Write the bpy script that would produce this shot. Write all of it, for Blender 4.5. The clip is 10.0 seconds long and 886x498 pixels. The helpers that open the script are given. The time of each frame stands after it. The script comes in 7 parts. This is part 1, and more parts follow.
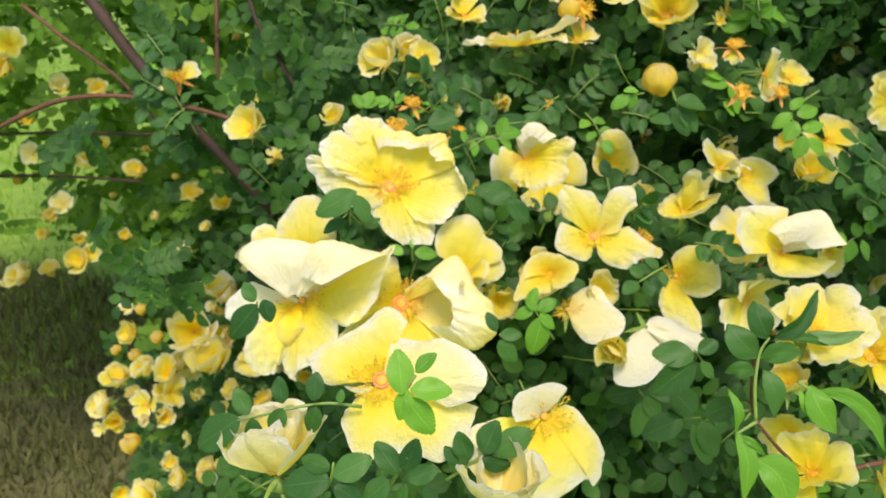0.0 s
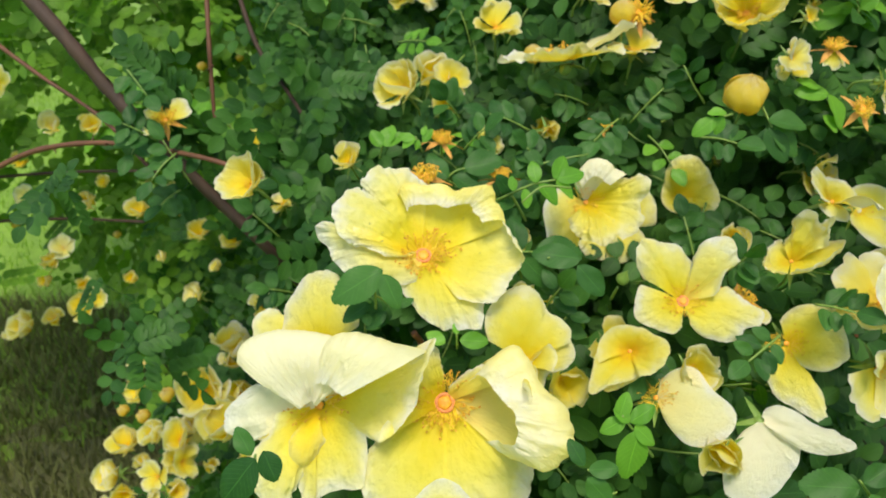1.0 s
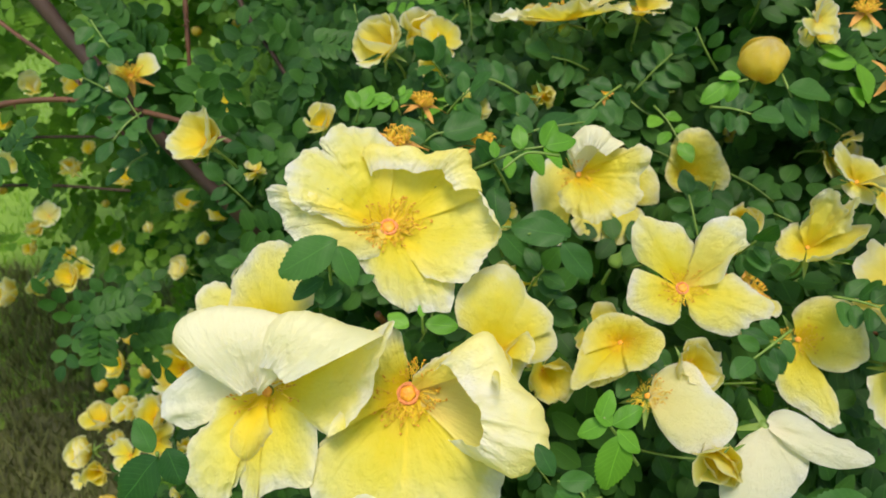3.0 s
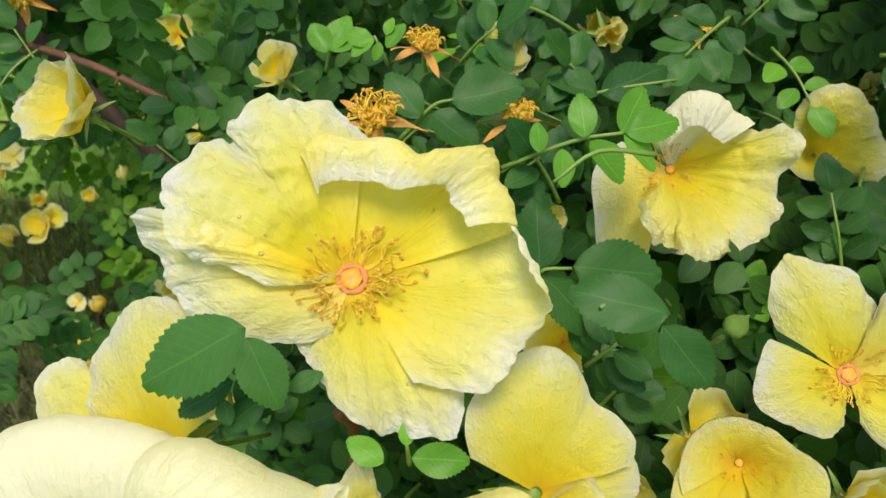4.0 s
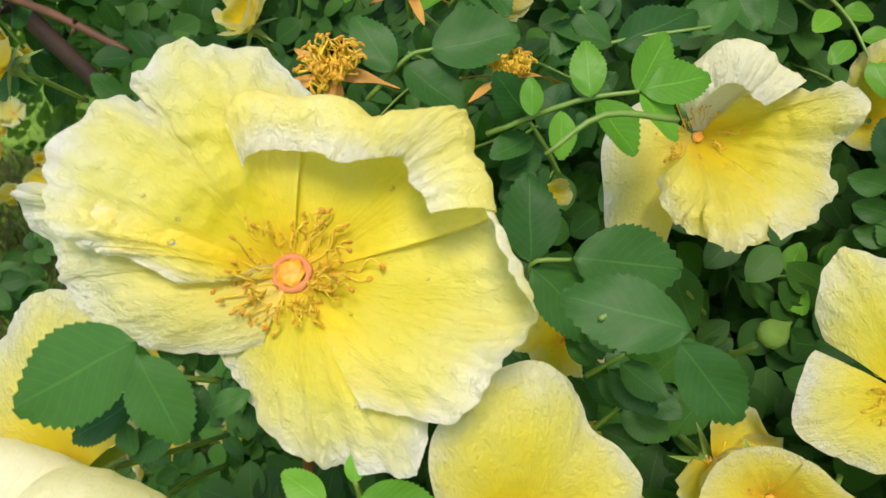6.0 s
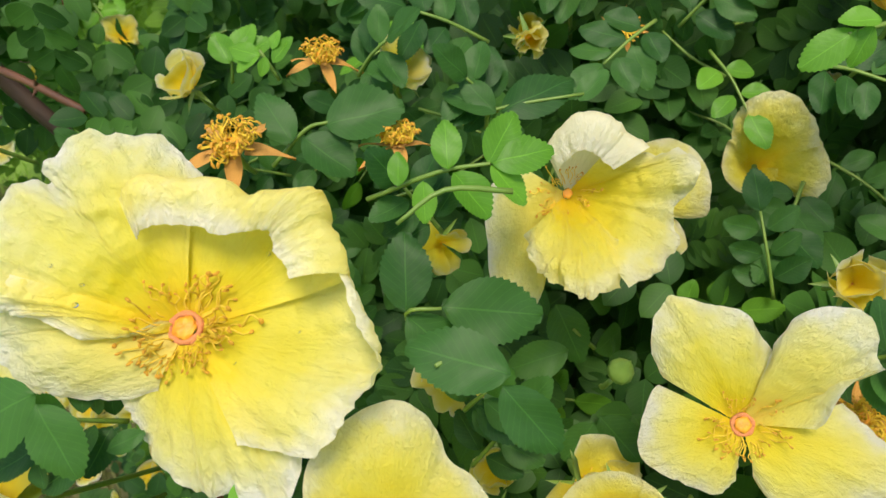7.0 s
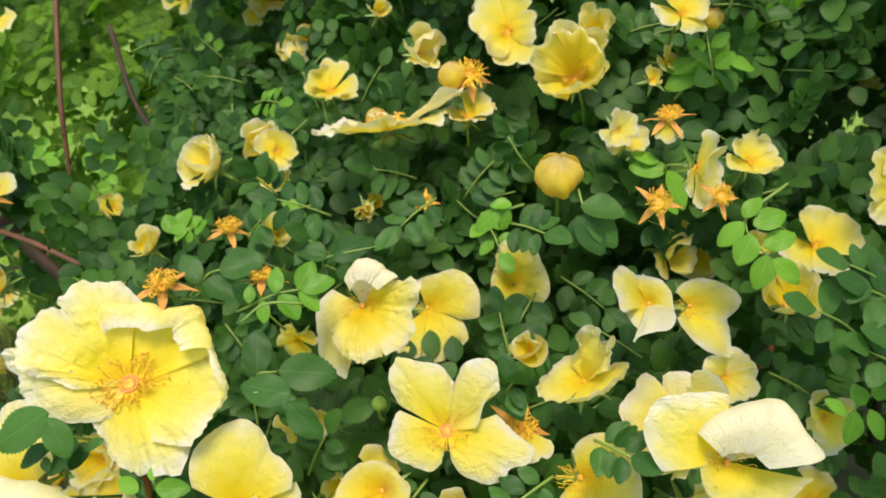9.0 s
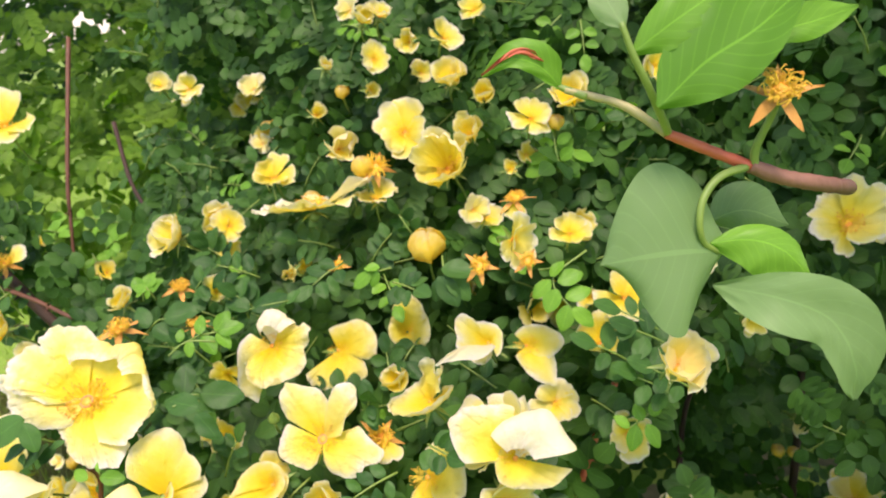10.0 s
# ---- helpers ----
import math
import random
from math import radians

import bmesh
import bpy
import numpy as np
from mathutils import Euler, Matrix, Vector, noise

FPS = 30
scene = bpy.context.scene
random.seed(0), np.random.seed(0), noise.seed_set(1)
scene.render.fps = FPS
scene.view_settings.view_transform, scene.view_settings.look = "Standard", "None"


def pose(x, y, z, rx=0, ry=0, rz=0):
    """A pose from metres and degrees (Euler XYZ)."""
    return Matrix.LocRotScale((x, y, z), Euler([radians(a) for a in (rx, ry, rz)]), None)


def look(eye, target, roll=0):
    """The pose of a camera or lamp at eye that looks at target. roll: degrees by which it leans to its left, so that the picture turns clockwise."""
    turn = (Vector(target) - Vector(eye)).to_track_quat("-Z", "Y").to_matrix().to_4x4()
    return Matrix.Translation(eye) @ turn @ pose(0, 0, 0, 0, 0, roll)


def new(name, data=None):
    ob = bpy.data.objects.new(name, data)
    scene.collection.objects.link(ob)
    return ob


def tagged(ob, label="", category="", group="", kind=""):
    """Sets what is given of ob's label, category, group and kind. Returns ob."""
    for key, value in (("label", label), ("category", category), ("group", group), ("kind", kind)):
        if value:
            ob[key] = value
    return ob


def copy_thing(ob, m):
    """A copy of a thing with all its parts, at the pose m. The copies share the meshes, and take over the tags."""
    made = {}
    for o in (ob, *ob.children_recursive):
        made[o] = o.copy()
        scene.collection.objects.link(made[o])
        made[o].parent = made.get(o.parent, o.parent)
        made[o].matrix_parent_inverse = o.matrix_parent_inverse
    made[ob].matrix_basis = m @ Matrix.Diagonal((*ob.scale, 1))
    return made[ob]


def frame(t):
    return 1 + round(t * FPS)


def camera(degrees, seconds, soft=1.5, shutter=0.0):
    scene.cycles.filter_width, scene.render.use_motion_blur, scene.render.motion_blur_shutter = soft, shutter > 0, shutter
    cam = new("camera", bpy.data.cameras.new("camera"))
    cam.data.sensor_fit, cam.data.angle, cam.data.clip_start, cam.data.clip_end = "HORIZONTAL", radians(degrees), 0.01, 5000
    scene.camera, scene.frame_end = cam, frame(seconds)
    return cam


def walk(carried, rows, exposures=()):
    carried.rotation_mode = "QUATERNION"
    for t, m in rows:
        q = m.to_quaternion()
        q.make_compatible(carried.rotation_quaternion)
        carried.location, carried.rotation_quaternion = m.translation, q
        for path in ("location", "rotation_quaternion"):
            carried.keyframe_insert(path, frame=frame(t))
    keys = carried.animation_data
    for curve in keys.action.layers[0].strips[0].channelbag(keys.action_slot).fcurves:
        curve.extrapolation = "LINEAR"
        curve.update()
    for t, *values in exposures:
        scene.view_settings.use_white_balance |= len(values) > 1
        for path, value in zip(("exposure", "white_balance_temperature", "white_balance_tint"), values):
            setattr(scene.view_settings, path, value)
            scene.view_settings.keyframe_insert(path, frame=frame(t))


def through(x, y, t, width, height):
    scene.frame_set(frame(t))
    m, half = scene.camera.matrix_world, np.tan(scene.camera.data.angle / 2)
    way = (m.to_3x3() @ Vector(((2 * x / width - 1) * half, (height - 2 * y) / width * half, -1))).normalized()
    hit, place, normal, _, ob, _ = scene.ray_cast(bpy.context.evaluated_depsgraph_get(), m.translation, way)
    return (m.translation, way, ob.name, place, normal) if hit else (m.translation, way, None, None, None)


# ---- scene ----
cam = camera(64.9, 10.0)
PATH = [
    (0.0, look((0.0217, -0.2935, 0.7517), (0.0335, 0.6213, 0.3478), 3.70)),
    (0.5, look((0.0133, -0.2532, 0.7515), (-0.0166, 0.6537, 0.3312), 1.06)),
    (1.0, look((0.0111, -0.2219, 0.7509), (-0.0058, 0.6930, 0.3476), 0.15)),
    (1.5, look((0.0148, -0.2117, 0.7402), (-0.0071, 0.7031, 0.3369), 1.27)),
    (2.0, look((0.0202, -0.2103, 0.7418), (-0.0108, 0.7010, 0.3314), 1.28)),
    (2.5, look((0.0229, -0.2117, 0.7427), (-0.0138, 0.6977, 0.3283), 1.14)),
    (2.7, look((0.0248, -0.2119, 0.7413), (-0.0111, 0.6989, 0.3300), 1.21)),
    (3.8, look((0.0182, -0.1098, 0.7221), (-0.0002, 0.7490, 0.2101), 3.00)),
    (4.0, look((0.0224, -0.1011, 0.7202), (-0.0307, 0.7488, 0.1959), 1.48)),
    (4.5, look((0.0251, -0.0812, 0.7076), (-0.0573, 0.7567, 0.1680), 0.46)),
    (5.0, look((0.0252, -0.0768, 0.7043), (-0.0608, 0.7591, 0.1622), 0.42)),
    (6.5, look((0.0371, -0.0768, 0.7163), (-0.0415, 0.7333, 0.1352), 1.31)),
    (7.0, look((0.0510, -0.0843, 0.7242), (-0.0335, 0.7481, 0.1765), 0.05)),
    (7.5, look((0.0669, -0.0989, 0.7367), (-0.0292, 0.7652, 0.2426), -1.74)),
    (8.0, look((0.0780, -0.1084, 0.7423), (-0.0096, 0.7733, 0.2789), -1.35)),
    (8.5, look((0.0903, -0.1342, 0.7496), (0.0073, 0.7663, 0.3227), -1.31)),
    (9.0, look((0.1126, -0.1720, 0.7676), (0.0303, 0.7465, 0.3809), -1.95)),
    (9.5, look((0.1357, -0.2180, 0.7871), (0.0574, 0.7128, 0.4302), -1.42)),
    (10.0, look((0.1815, -0.2375, 0.7900), (0.0616, 0.7087, 0.4893), -3.01)),
]
walk(cam, PATH, [(0.0, 0.85, 7300, 19), (0.5, 0.77, 7300, 9), (1.5, 0.70, 7260, 6), (2.5, 0.58, 7200, 9), (3.8, 0.63, 7060, 10), (4.5, 0.65, 7000, 10), (6.5, 0.64, 7220, 10), (7.5, 0.72, 7330, 11), (9.0, 0.83, 7480, 16), (10.0, 1.14, 7350, 31)])
cam.data.dof.use_dof = True
cam.data.dof.focus_distance = 0.13
cam.data.dof.aperture_fstop = 50.0

# ---- light ----
SUN_ELEVATION, SUN_TURN = radians(64), radians(178)
world = bpy.data.worlds.new("sky")
scene.world = world
world.use_nodes = True
sky = world.node_tree.nodes.new("ShaderNodeTexSky")
sky.sky_type, sky.sun_disc = "NISHITA", False
sky.sun_elevation, sky.sun_rotation = SUN_ELEVATION, SUN_TURN
background = world.node_tree.nodes["Background"]
world.node_tree.links.new(sky.outputs["Color"], background.inputs["Color"])
background.inputs["Strength"].default_value = 0.15
sun = new("sun", bpy.data.lights.new("sun", "SUN"))
sun.data.energy, sun.data.angle, sun.data.color = 2.3, radians(20.0), (1.0, 0.95, 0.86)
# the sun stands high, behind the viewer
toward_sun = Vector((math.sin(SUN_TURN) * math.cos(SUN_ELEVATION), math.cos(SUN_TURN) * math.cos(SUN_ELEVATION), math.sin(SUN_ELEVATION)))
sun.matrix_world = look(toward_sun * 20, (0, 0, 0))


# ---- materials ----
def shader(name):
    m = bpy.data.materials.new(name)
    m.use_nodes = True
    tree = m.node_tree
    return m, tree, tree.nodes["Principled BSDF"], tree.nodes["Material Output"]


def node(tree, kind, **values):
    n = tree.nodes.new("ShaderNode" + kind)
    for key, value in values.items():
        n.inputs[key].default_value = value
    return n


def ramp(tree, source, stops):
    r = tree.nodes.new("ShaderNodeValToRGB")
    while len(r.color_ramp.elements) < len(stops):
        r.color_ramp.elements.new(0.5)
    for e, (at, colour) in zip(r.color_ramp.elements, stops):
        e.position, e.color = at, (*colour, 1)
    tree.links.new(source, r.inputs["Fac"])
    return r.outputs["Color"]


def mix(tree, kind, fac, a, b):
    n = tree.nodes.new("ShaderNodeMix")
    n.data_type, n.blend_type = "RGBA", kind
    for socket, value in ((n.inputs[0], fac), (n.inputs[6], a), (n.inputs[7], b)):
        if isinstance(value, bpy.types.NodeSocket):
            tree.links.new(value, socket)
        else:
            socket.default_value = value if isinstance(value, float) else (*value, 1)
    return n.outputs[2]


def maths(tree, op, a, b=0.0):
    n = tree.nodes.new("ShaderNodeMath")
    n.operation = op
    for socket, value in zip(n.inputs, (a, b)):
        if isinstance(value, bpy.types.NodeSocket):
            tree.links.new(value, socket)
        else:
            socket.default_value = value
    return n.outputs[0]


def bump(tree, bsdf, height, strength, distance):
    b = node(tree, "Bump", Strength=strength, Distance=distance)
    tree.links.new(height, b.inputs["Height"])
    tree.links.new(b.outputs["Normal"], bsdf.inputs["Normal"])
    return b.outputs["Normal"]


def thin(tree, bsdf, out, colour, share, normal=None):
    """Lets part of the light through a petal or a leaf."""
    t = tree.nodes.new("ShaderNodeBsdfTranslucent")
    m = tree.nodes.new("ShaderNodeMixShader")
    m.inputs[0].default_value = share
    tree.links.new(colour, t.inputs["Color"])
    if normal:
        tree.links.new(normal, t.inputs["Normal"])
    tree.links.new(bsdf.outputs[0], m.inputs[1])
    tree.links.new(t.outputs[0], m.inputs[2])
    tree.links.new(m.outputs[0], out.inputs["Surface"])


def petal_material():
    """Thin silky petal: golden at the claw, paler towards the rim; the object's colour says how faded (red), how white (green) and how golden (blue) it is."""
    m, tree, bsdf, out = shader("petal")
    uv = tree.nodes.new("ShaderNodeUVMap")
    split = tree.nodes.new("ShaderNodeSeparateXYZ")
    tree.links.new(uv.outputs[0], split.inputs[0])
    noise_a = node(tree, "TexNoise", Scale=3.5, Detail=4.0)
    coord = tree.nodes.new("ShaderNodeTexCoord")
    tree.links.new(coord.outputs["Object"], noise_a.inputs["Vector"])
    along = maths(tree, "ADD", split.outputs[1], maths(tree, "MULTIPLY", maths(tree, "SUBTRACT", noise_a.outputs[0], 0.5), 0.45))
    fresh = ramp(tree, along, ((0.0, (0.80, 0.50, 0.008)), (0.3, (0.86, 0.65, 0.014)), (0.65, (0.88, 0.74, 0.04)), (0.85, (0.88, 0.78, 0.13)), (1.0, (0.88, 0.82, 0.30))))
    faded = ramp(tree, along, ((0.0, (0.84, 0.60, 0.014)), (0.3, (0.89, 0.73, 0.035)), (0.58, (0.90, 0.80, 0.13)), (0.82, (0.90, 0.85, 0.31)), (0.92, (0.90, 0.88, 0.54)), (1.0, (0.90, 0.89, 0.78))))
    info = tree.nodes.new("ShaderNodeObjectInfo")
    tint = tree.nodes.new("ShaderNodeSeparateColor")
    tree.links.new(info.outputs["Color"], tint.inputs[0])
    colour = mix(tree, "MIX", tint.outputs[0], fresh, faded)
    colour = mix(tree, "MIX", tint.outputs[1], colour, (0.90, 0.90, 0.82))
    colour = mix(tree, "MIX", tint.outputs[2], colour, (0.86, 0.54, 0.03))
    # fine veins that fan out from the claw, and a crumpled skin
    stretch = node(tree, "Mapping")
    stretch.inputs["Scale"].default_value = (15.0, 8.0, 1.0)
    tree.links.new(uv.outputs[0], stretch.inputs["Vector"])
    veins = node(tree, "TexNoise", Scale=2.4, Detail=5.0, Roughness=0.65, Distortion=0.5)
    tree.links.new(stretch.outputs[0], veins.inputs["Vector"])
    crumple = node(tree, "TexNoise", Scale=16.0, Detail=3.0, Distortion=0.8)
    tree.links.new(coord.outputs["Object"], crumple.inputs["Vector"])
    height = maths(tree, "ADD", veins.outputs[0], maths(tree, "MULTIPLY", crumple.outputs[0], 0.55))
    outward = maths(tree, "ADD", 0.18, maths(tree, "POWER", split.outputs[1], 2.0))
    normal = bump(tree, bsdf, maths(tree, "MULTIPLY", height, outward), 0.85, 0.0011)
    colour = mix(tree, "MULTIPLY", 0.05, colour, ramp(tree, veins.outputs[0], ((0.35, (0.72, 0.70, 0.58)), (0.6, (1, 1, 1)))))
    tree.links.new(colour, bsdf.inputs["Base Color"])
    bsdf.inputs["Roughness"].default_value = 0.5
    bsdf.inputs["Specular IOR Level"].default_value = 0.35
    bsdf.inputs["Sheen Weight"].default_value = 0.15
    through = mix(tree, "MULTIPLY", 1.0, colour, (1.08, 1.02, 0.72))
    thin(tree, bsdf, out, through, 0.45, normal)
    return m


def leaf_material(name, low, high, through_colour, share, rough, islands=False, grain=8.0, ribs=0.22):
    m, tree, bsdf, out = shader(name)
    uv = tree.nodes.new("ShaderNodeUVMap")
    split = tree.nodes.new("ShaderNodeSeparateXYZ")
    tree.links.new(uv.outputs[0], split.inputs[0])
    coord = tree.nodes.new("ShaderNodeTexCoord")
    blotch = node(tree, "TexNoise", Scale=grain, Detail=3.0)
    tree.links.new(coord.outputs["Object"], blotch.inputs["Vector"])
    if islands:
        vary = tree.nodes.new("ShaderNodeNewGeometry").outputs["Random Per Island"]
    else:
        vary = tree.nodes.new("ShaderNodeObjectInfo").outputs["Random"]
    fac = maths(tree, "ADD", maths(tree, "MULTIPLY", vary, 0.75), maths(tree, "MULTIPLY", blotch.outputs[0], 0.3))
    colour = ramp(tree, fac, ((0.1, low), (0.95, high)))
    # midrib and slanting side veins
    side = maths(tree, "ABSOLUTE", maths(tree, "SUBTRACT", split.outputs[0], 0.5))
    slant = maths(tree, "SUBTRACT", split.outputs[1], maths(tree, "MULTIPLY", side, 0.55))
    teeth = maths(tree, "SINE", maths(tree, "MULTIPLY", slant, 62.0))
    rib = maths(tree, "GREATER_THAN", 0.016, side)
    vein = maths(tree, "MAXIMUM", rib, maths(tree, "MULTIPLY", maths(tree, "GREATER_THAN", teeth, 0.93), 0.35))
    colour = mix(tree, "MIX", maths(tree, "MULTIPLY", vein, ribs), colour, tuple(min(1, 2.1 * c) for c in high))
    tree.links.new(colour, bsdf.inputs["Base Color"])
    bump(tree, bsdf, maths(tree, "SUBTRACT", maths(tree, "MULTIPLY", blotch.outputs[0], 0.6), vein), 0.35, 0.0005)
    bsdf.inputs["Roughness"].default_value = rough
    bsdf.inputs["Specular IOR Level"].default_value = 0.22
    glow = mix(tree, "MULTIPLY", 1.0, colour, through_colour)
    thin(tree, bsdf, out, glow, share)
    return m


def plain_material(name, low, high, scale, rough, relief=0.0004, stretch=1.0):
    m, tree, bsdf, out = shader(name)
    coord = tree.nodes.new("ShaderNodeTexCoord")
    place = node(tree, "Mapping")
    place.inputs["Scale"].default_value = (1, 1, stretch)
    tree.links.new(coord.outputs["Object"], place.inputs["Vector"])
    fine = node(tree, "TexNoise", Scale=scale, Detail=5.0, Roughness=0.6)
    coarse = node(tree, "TexNoise", Scale=scale / 6, Detail=2.0)
    tree.links.new(place.outputs[0], fine.inputs["Vector"])
    tree.links.new(place.outputs[0], coarse.inputs["Vector"])
    fac = maths(tree, "ADD", maths(tree, "MULTIPLY", fine.outputs[0], 0.6), maths(tree, "MULTIPLY", coarse.outputs[0], 0.4))
    tree.links.new(ramp(tree, fac, ((0.3, low), (0.7, high))), bsdf.inputs["Base Color"])
    bump(tree, bsdf, fine.outputs[0], 0.6, relief)
    bsdf.inputs["Roughness"].default_value = rough
    return m


PETAL = petal_material()
LEAF = leaf_material("rose_leaf", (0.014, 0.064, 0.014), (0.056, 0.155, 0.032), (1.5, 2.4, 0.6), 0.27, 0.48)
YOUNG = leaf_material("young_leaf", (0.075, 0.22, 0.022), (0.15, 0.36, 0.040), (1.5, 1.9, 0.6), 0.3, 0.42)
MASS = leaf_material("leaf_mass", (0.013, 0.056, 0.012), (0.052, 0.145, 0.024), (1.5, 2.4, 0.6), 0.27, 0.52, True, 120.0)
# leaf mass again, with brighter light on the far side put into its green
LIT_MASS = leaf_material("lit_leaf_mass", (0.062, 0.158, 0.019), (0.152, 0.290, 0.033), (1.5, 2.0, 0.6), 0.4, 0.5, True, 120.0)
PALE = leaf_material("pale_leaf", (0.10, 0.20, 0.075), (0.17, 0.30, 0.11), (1.3, 1.6, 0.7), 0.3, 0.5, ribs=0.12)
STALK = plain_material("green_stalk", (0.10, 0.20, 0.03), (0.20, 0.30, 0.06), 300.0, 0.5)
BARK = plain_material("brown_bark", (0.022, 0.012, 0.008), (0.070, 0.036, 0.022), 160.0, 0.75, 0.001, 0.3)
RED_BARK = plain_material("red_bark", (0.060, 0.022, 0.010), (0.16, 0.062, 0.028), 160.0, 0.6, 0.0006, 0.3)
PALE_SHOOT = plain_material("pale_shoot", (0.24, 0.25, 0.085), (0.40, 0.36, 0.16), 300.0, 0.5)
OLD_SHOOT = plain_material("old_shoot", (0.10, 0.045, 0.028), (0.24, 0.115, 0.07), 260.0, 0.6, 0.0008, 0.4)
RED_SHOOT = plain_material("red_shoot", (0.40, 0.070, 0.032), (0.58, 0.16, 0.065), 300.0, 0.5)
FILAMENT = plain_material("filament", (0.93, 0.56, 0.02), (0.97, 0.74, 0.09), 500.0, 0.5)
ANTHER = plain_material("anther", (0.62, 0.26, 0.018), (0.90, 0.50, 0.05), 900.0, 0.6)
STIGMA = plain_material("stigma", (0.68, 0.20, 0.02), (0.88, 0.46, 0.04), 900.0, 0.5)
RING = plain_material("disc_ring", (0.72, 0.20, 0.07), (0.86, 0.38, 0.16), 900.0, 0.5)
DRIED = plain_material("dried_sepal", (0.46, 0.20, 0.035), (0.76, 0.42, 0.10), 300.0, 0.7)
LAWN = plain_material("lawn", (0.10, 0.20, 0.018), (0.21, 0.35, 0.034), 30.0, 0.9, 0.004)
BLADE = leaf_material("grass_blade", (0.11, 0.22, 0.020), (0.23, 0.38, 0.040), (1.4, 1.8, 0.6), 0.25, 0.5, True, 120.0)
DRY_BLADE = leaf_material("dry_grass_blade", (0.075, 0.092, 0.026), (0.17, 0.185, 0.060), (1.2, 1.2, 0.8), 0.2, 0.6, True, 120.0)
SOIL = plain_material("soil", (0.060, 0.066, 0.024), (0.14, 0.14, 0.055), 60.0, 0.95, 0.004)


# ---- builders ----
def mesh_of(name, verts, faces, mat, uvs=None, smooth=True):
    me = bpy.data.meshes.new(name)
    me.from_pydata(verts, [], faces)
    if uvs is not None:
        layer = me.uv_layers.new(name="UVMap")
        index = np.empty(len(me.loops), dtype=np.int32)
        me.loops.foreach_get("vertex_index", index)
        layer.data.foreach_set("uv", np.asarray(uvs, dtype=np.float32)[index].ravel())
    if smooth:
        me.polygons.foreach_set("use_smooth", np.ones(len(me.polygons), dtype=bool))
    me.materials.append(mat)
    return me


def part(name, me, parent, m=None, label=""):
    ob = new(name, me)
    ob.parent = parent
    if m is not None:
        ob.matrix_basis = m
    return tagged(ob, label) if label else ob


def tube(points, radii, sides=6, start=0):
    """Vertices and faces of a round, closed rod along points."""
    verts, faces = [], []
    pts = [Vector(p) for p in points]
    side = None
    for i, p in enumerate(pts):
        d = (pts[min(i + 1, len(pts) - 1)] - pts[max(i - 1, 0)]).normalized()
        if side is None:
            side = d.orthogonal().normalized()
        side = (side - d * side.dot(d)).normalized()
        other = d.cross(side)
        for k in range(sides):
            a = 2 * math.pi * k / sides
            verts.append(p + (side * math.cos(a) + other * math.sin(a)) * radii[i])
    for i in range(len(pts) - 1):
        for k in range(sides):
            a, b = start + i * sides + k, start + i * sides + (k + 1) % sides
            faces.append((a, b, b + sides, a + sides))
    faces.append(tuple(start + k for k in reversed(range(sides))))
    faces.append(tuple(start + (len(pts) - 1) * sides + k for k in range(sides)))
    return verts, faces


def curve_points(points, n):
    """A smooth line through points."""
    p = [Vector(q) for q in points]
    p = [p[0] * 2 - p[1], *p, p[-1] * 2 - p[-2]]
    out = []
    for i in range(1, len(p) - 2):
        for k in range(n):
            t = k / n
            a, b, c, d = p[i - 1 : i + 3]
            out.append(0.5 * (2 * b + (c - a) * t + (2 * a - 5 * b + 4 * c - d) * t**2 + (3 * b - a - 3 * c + d) * t**3))
    return [*out, p[-2]]


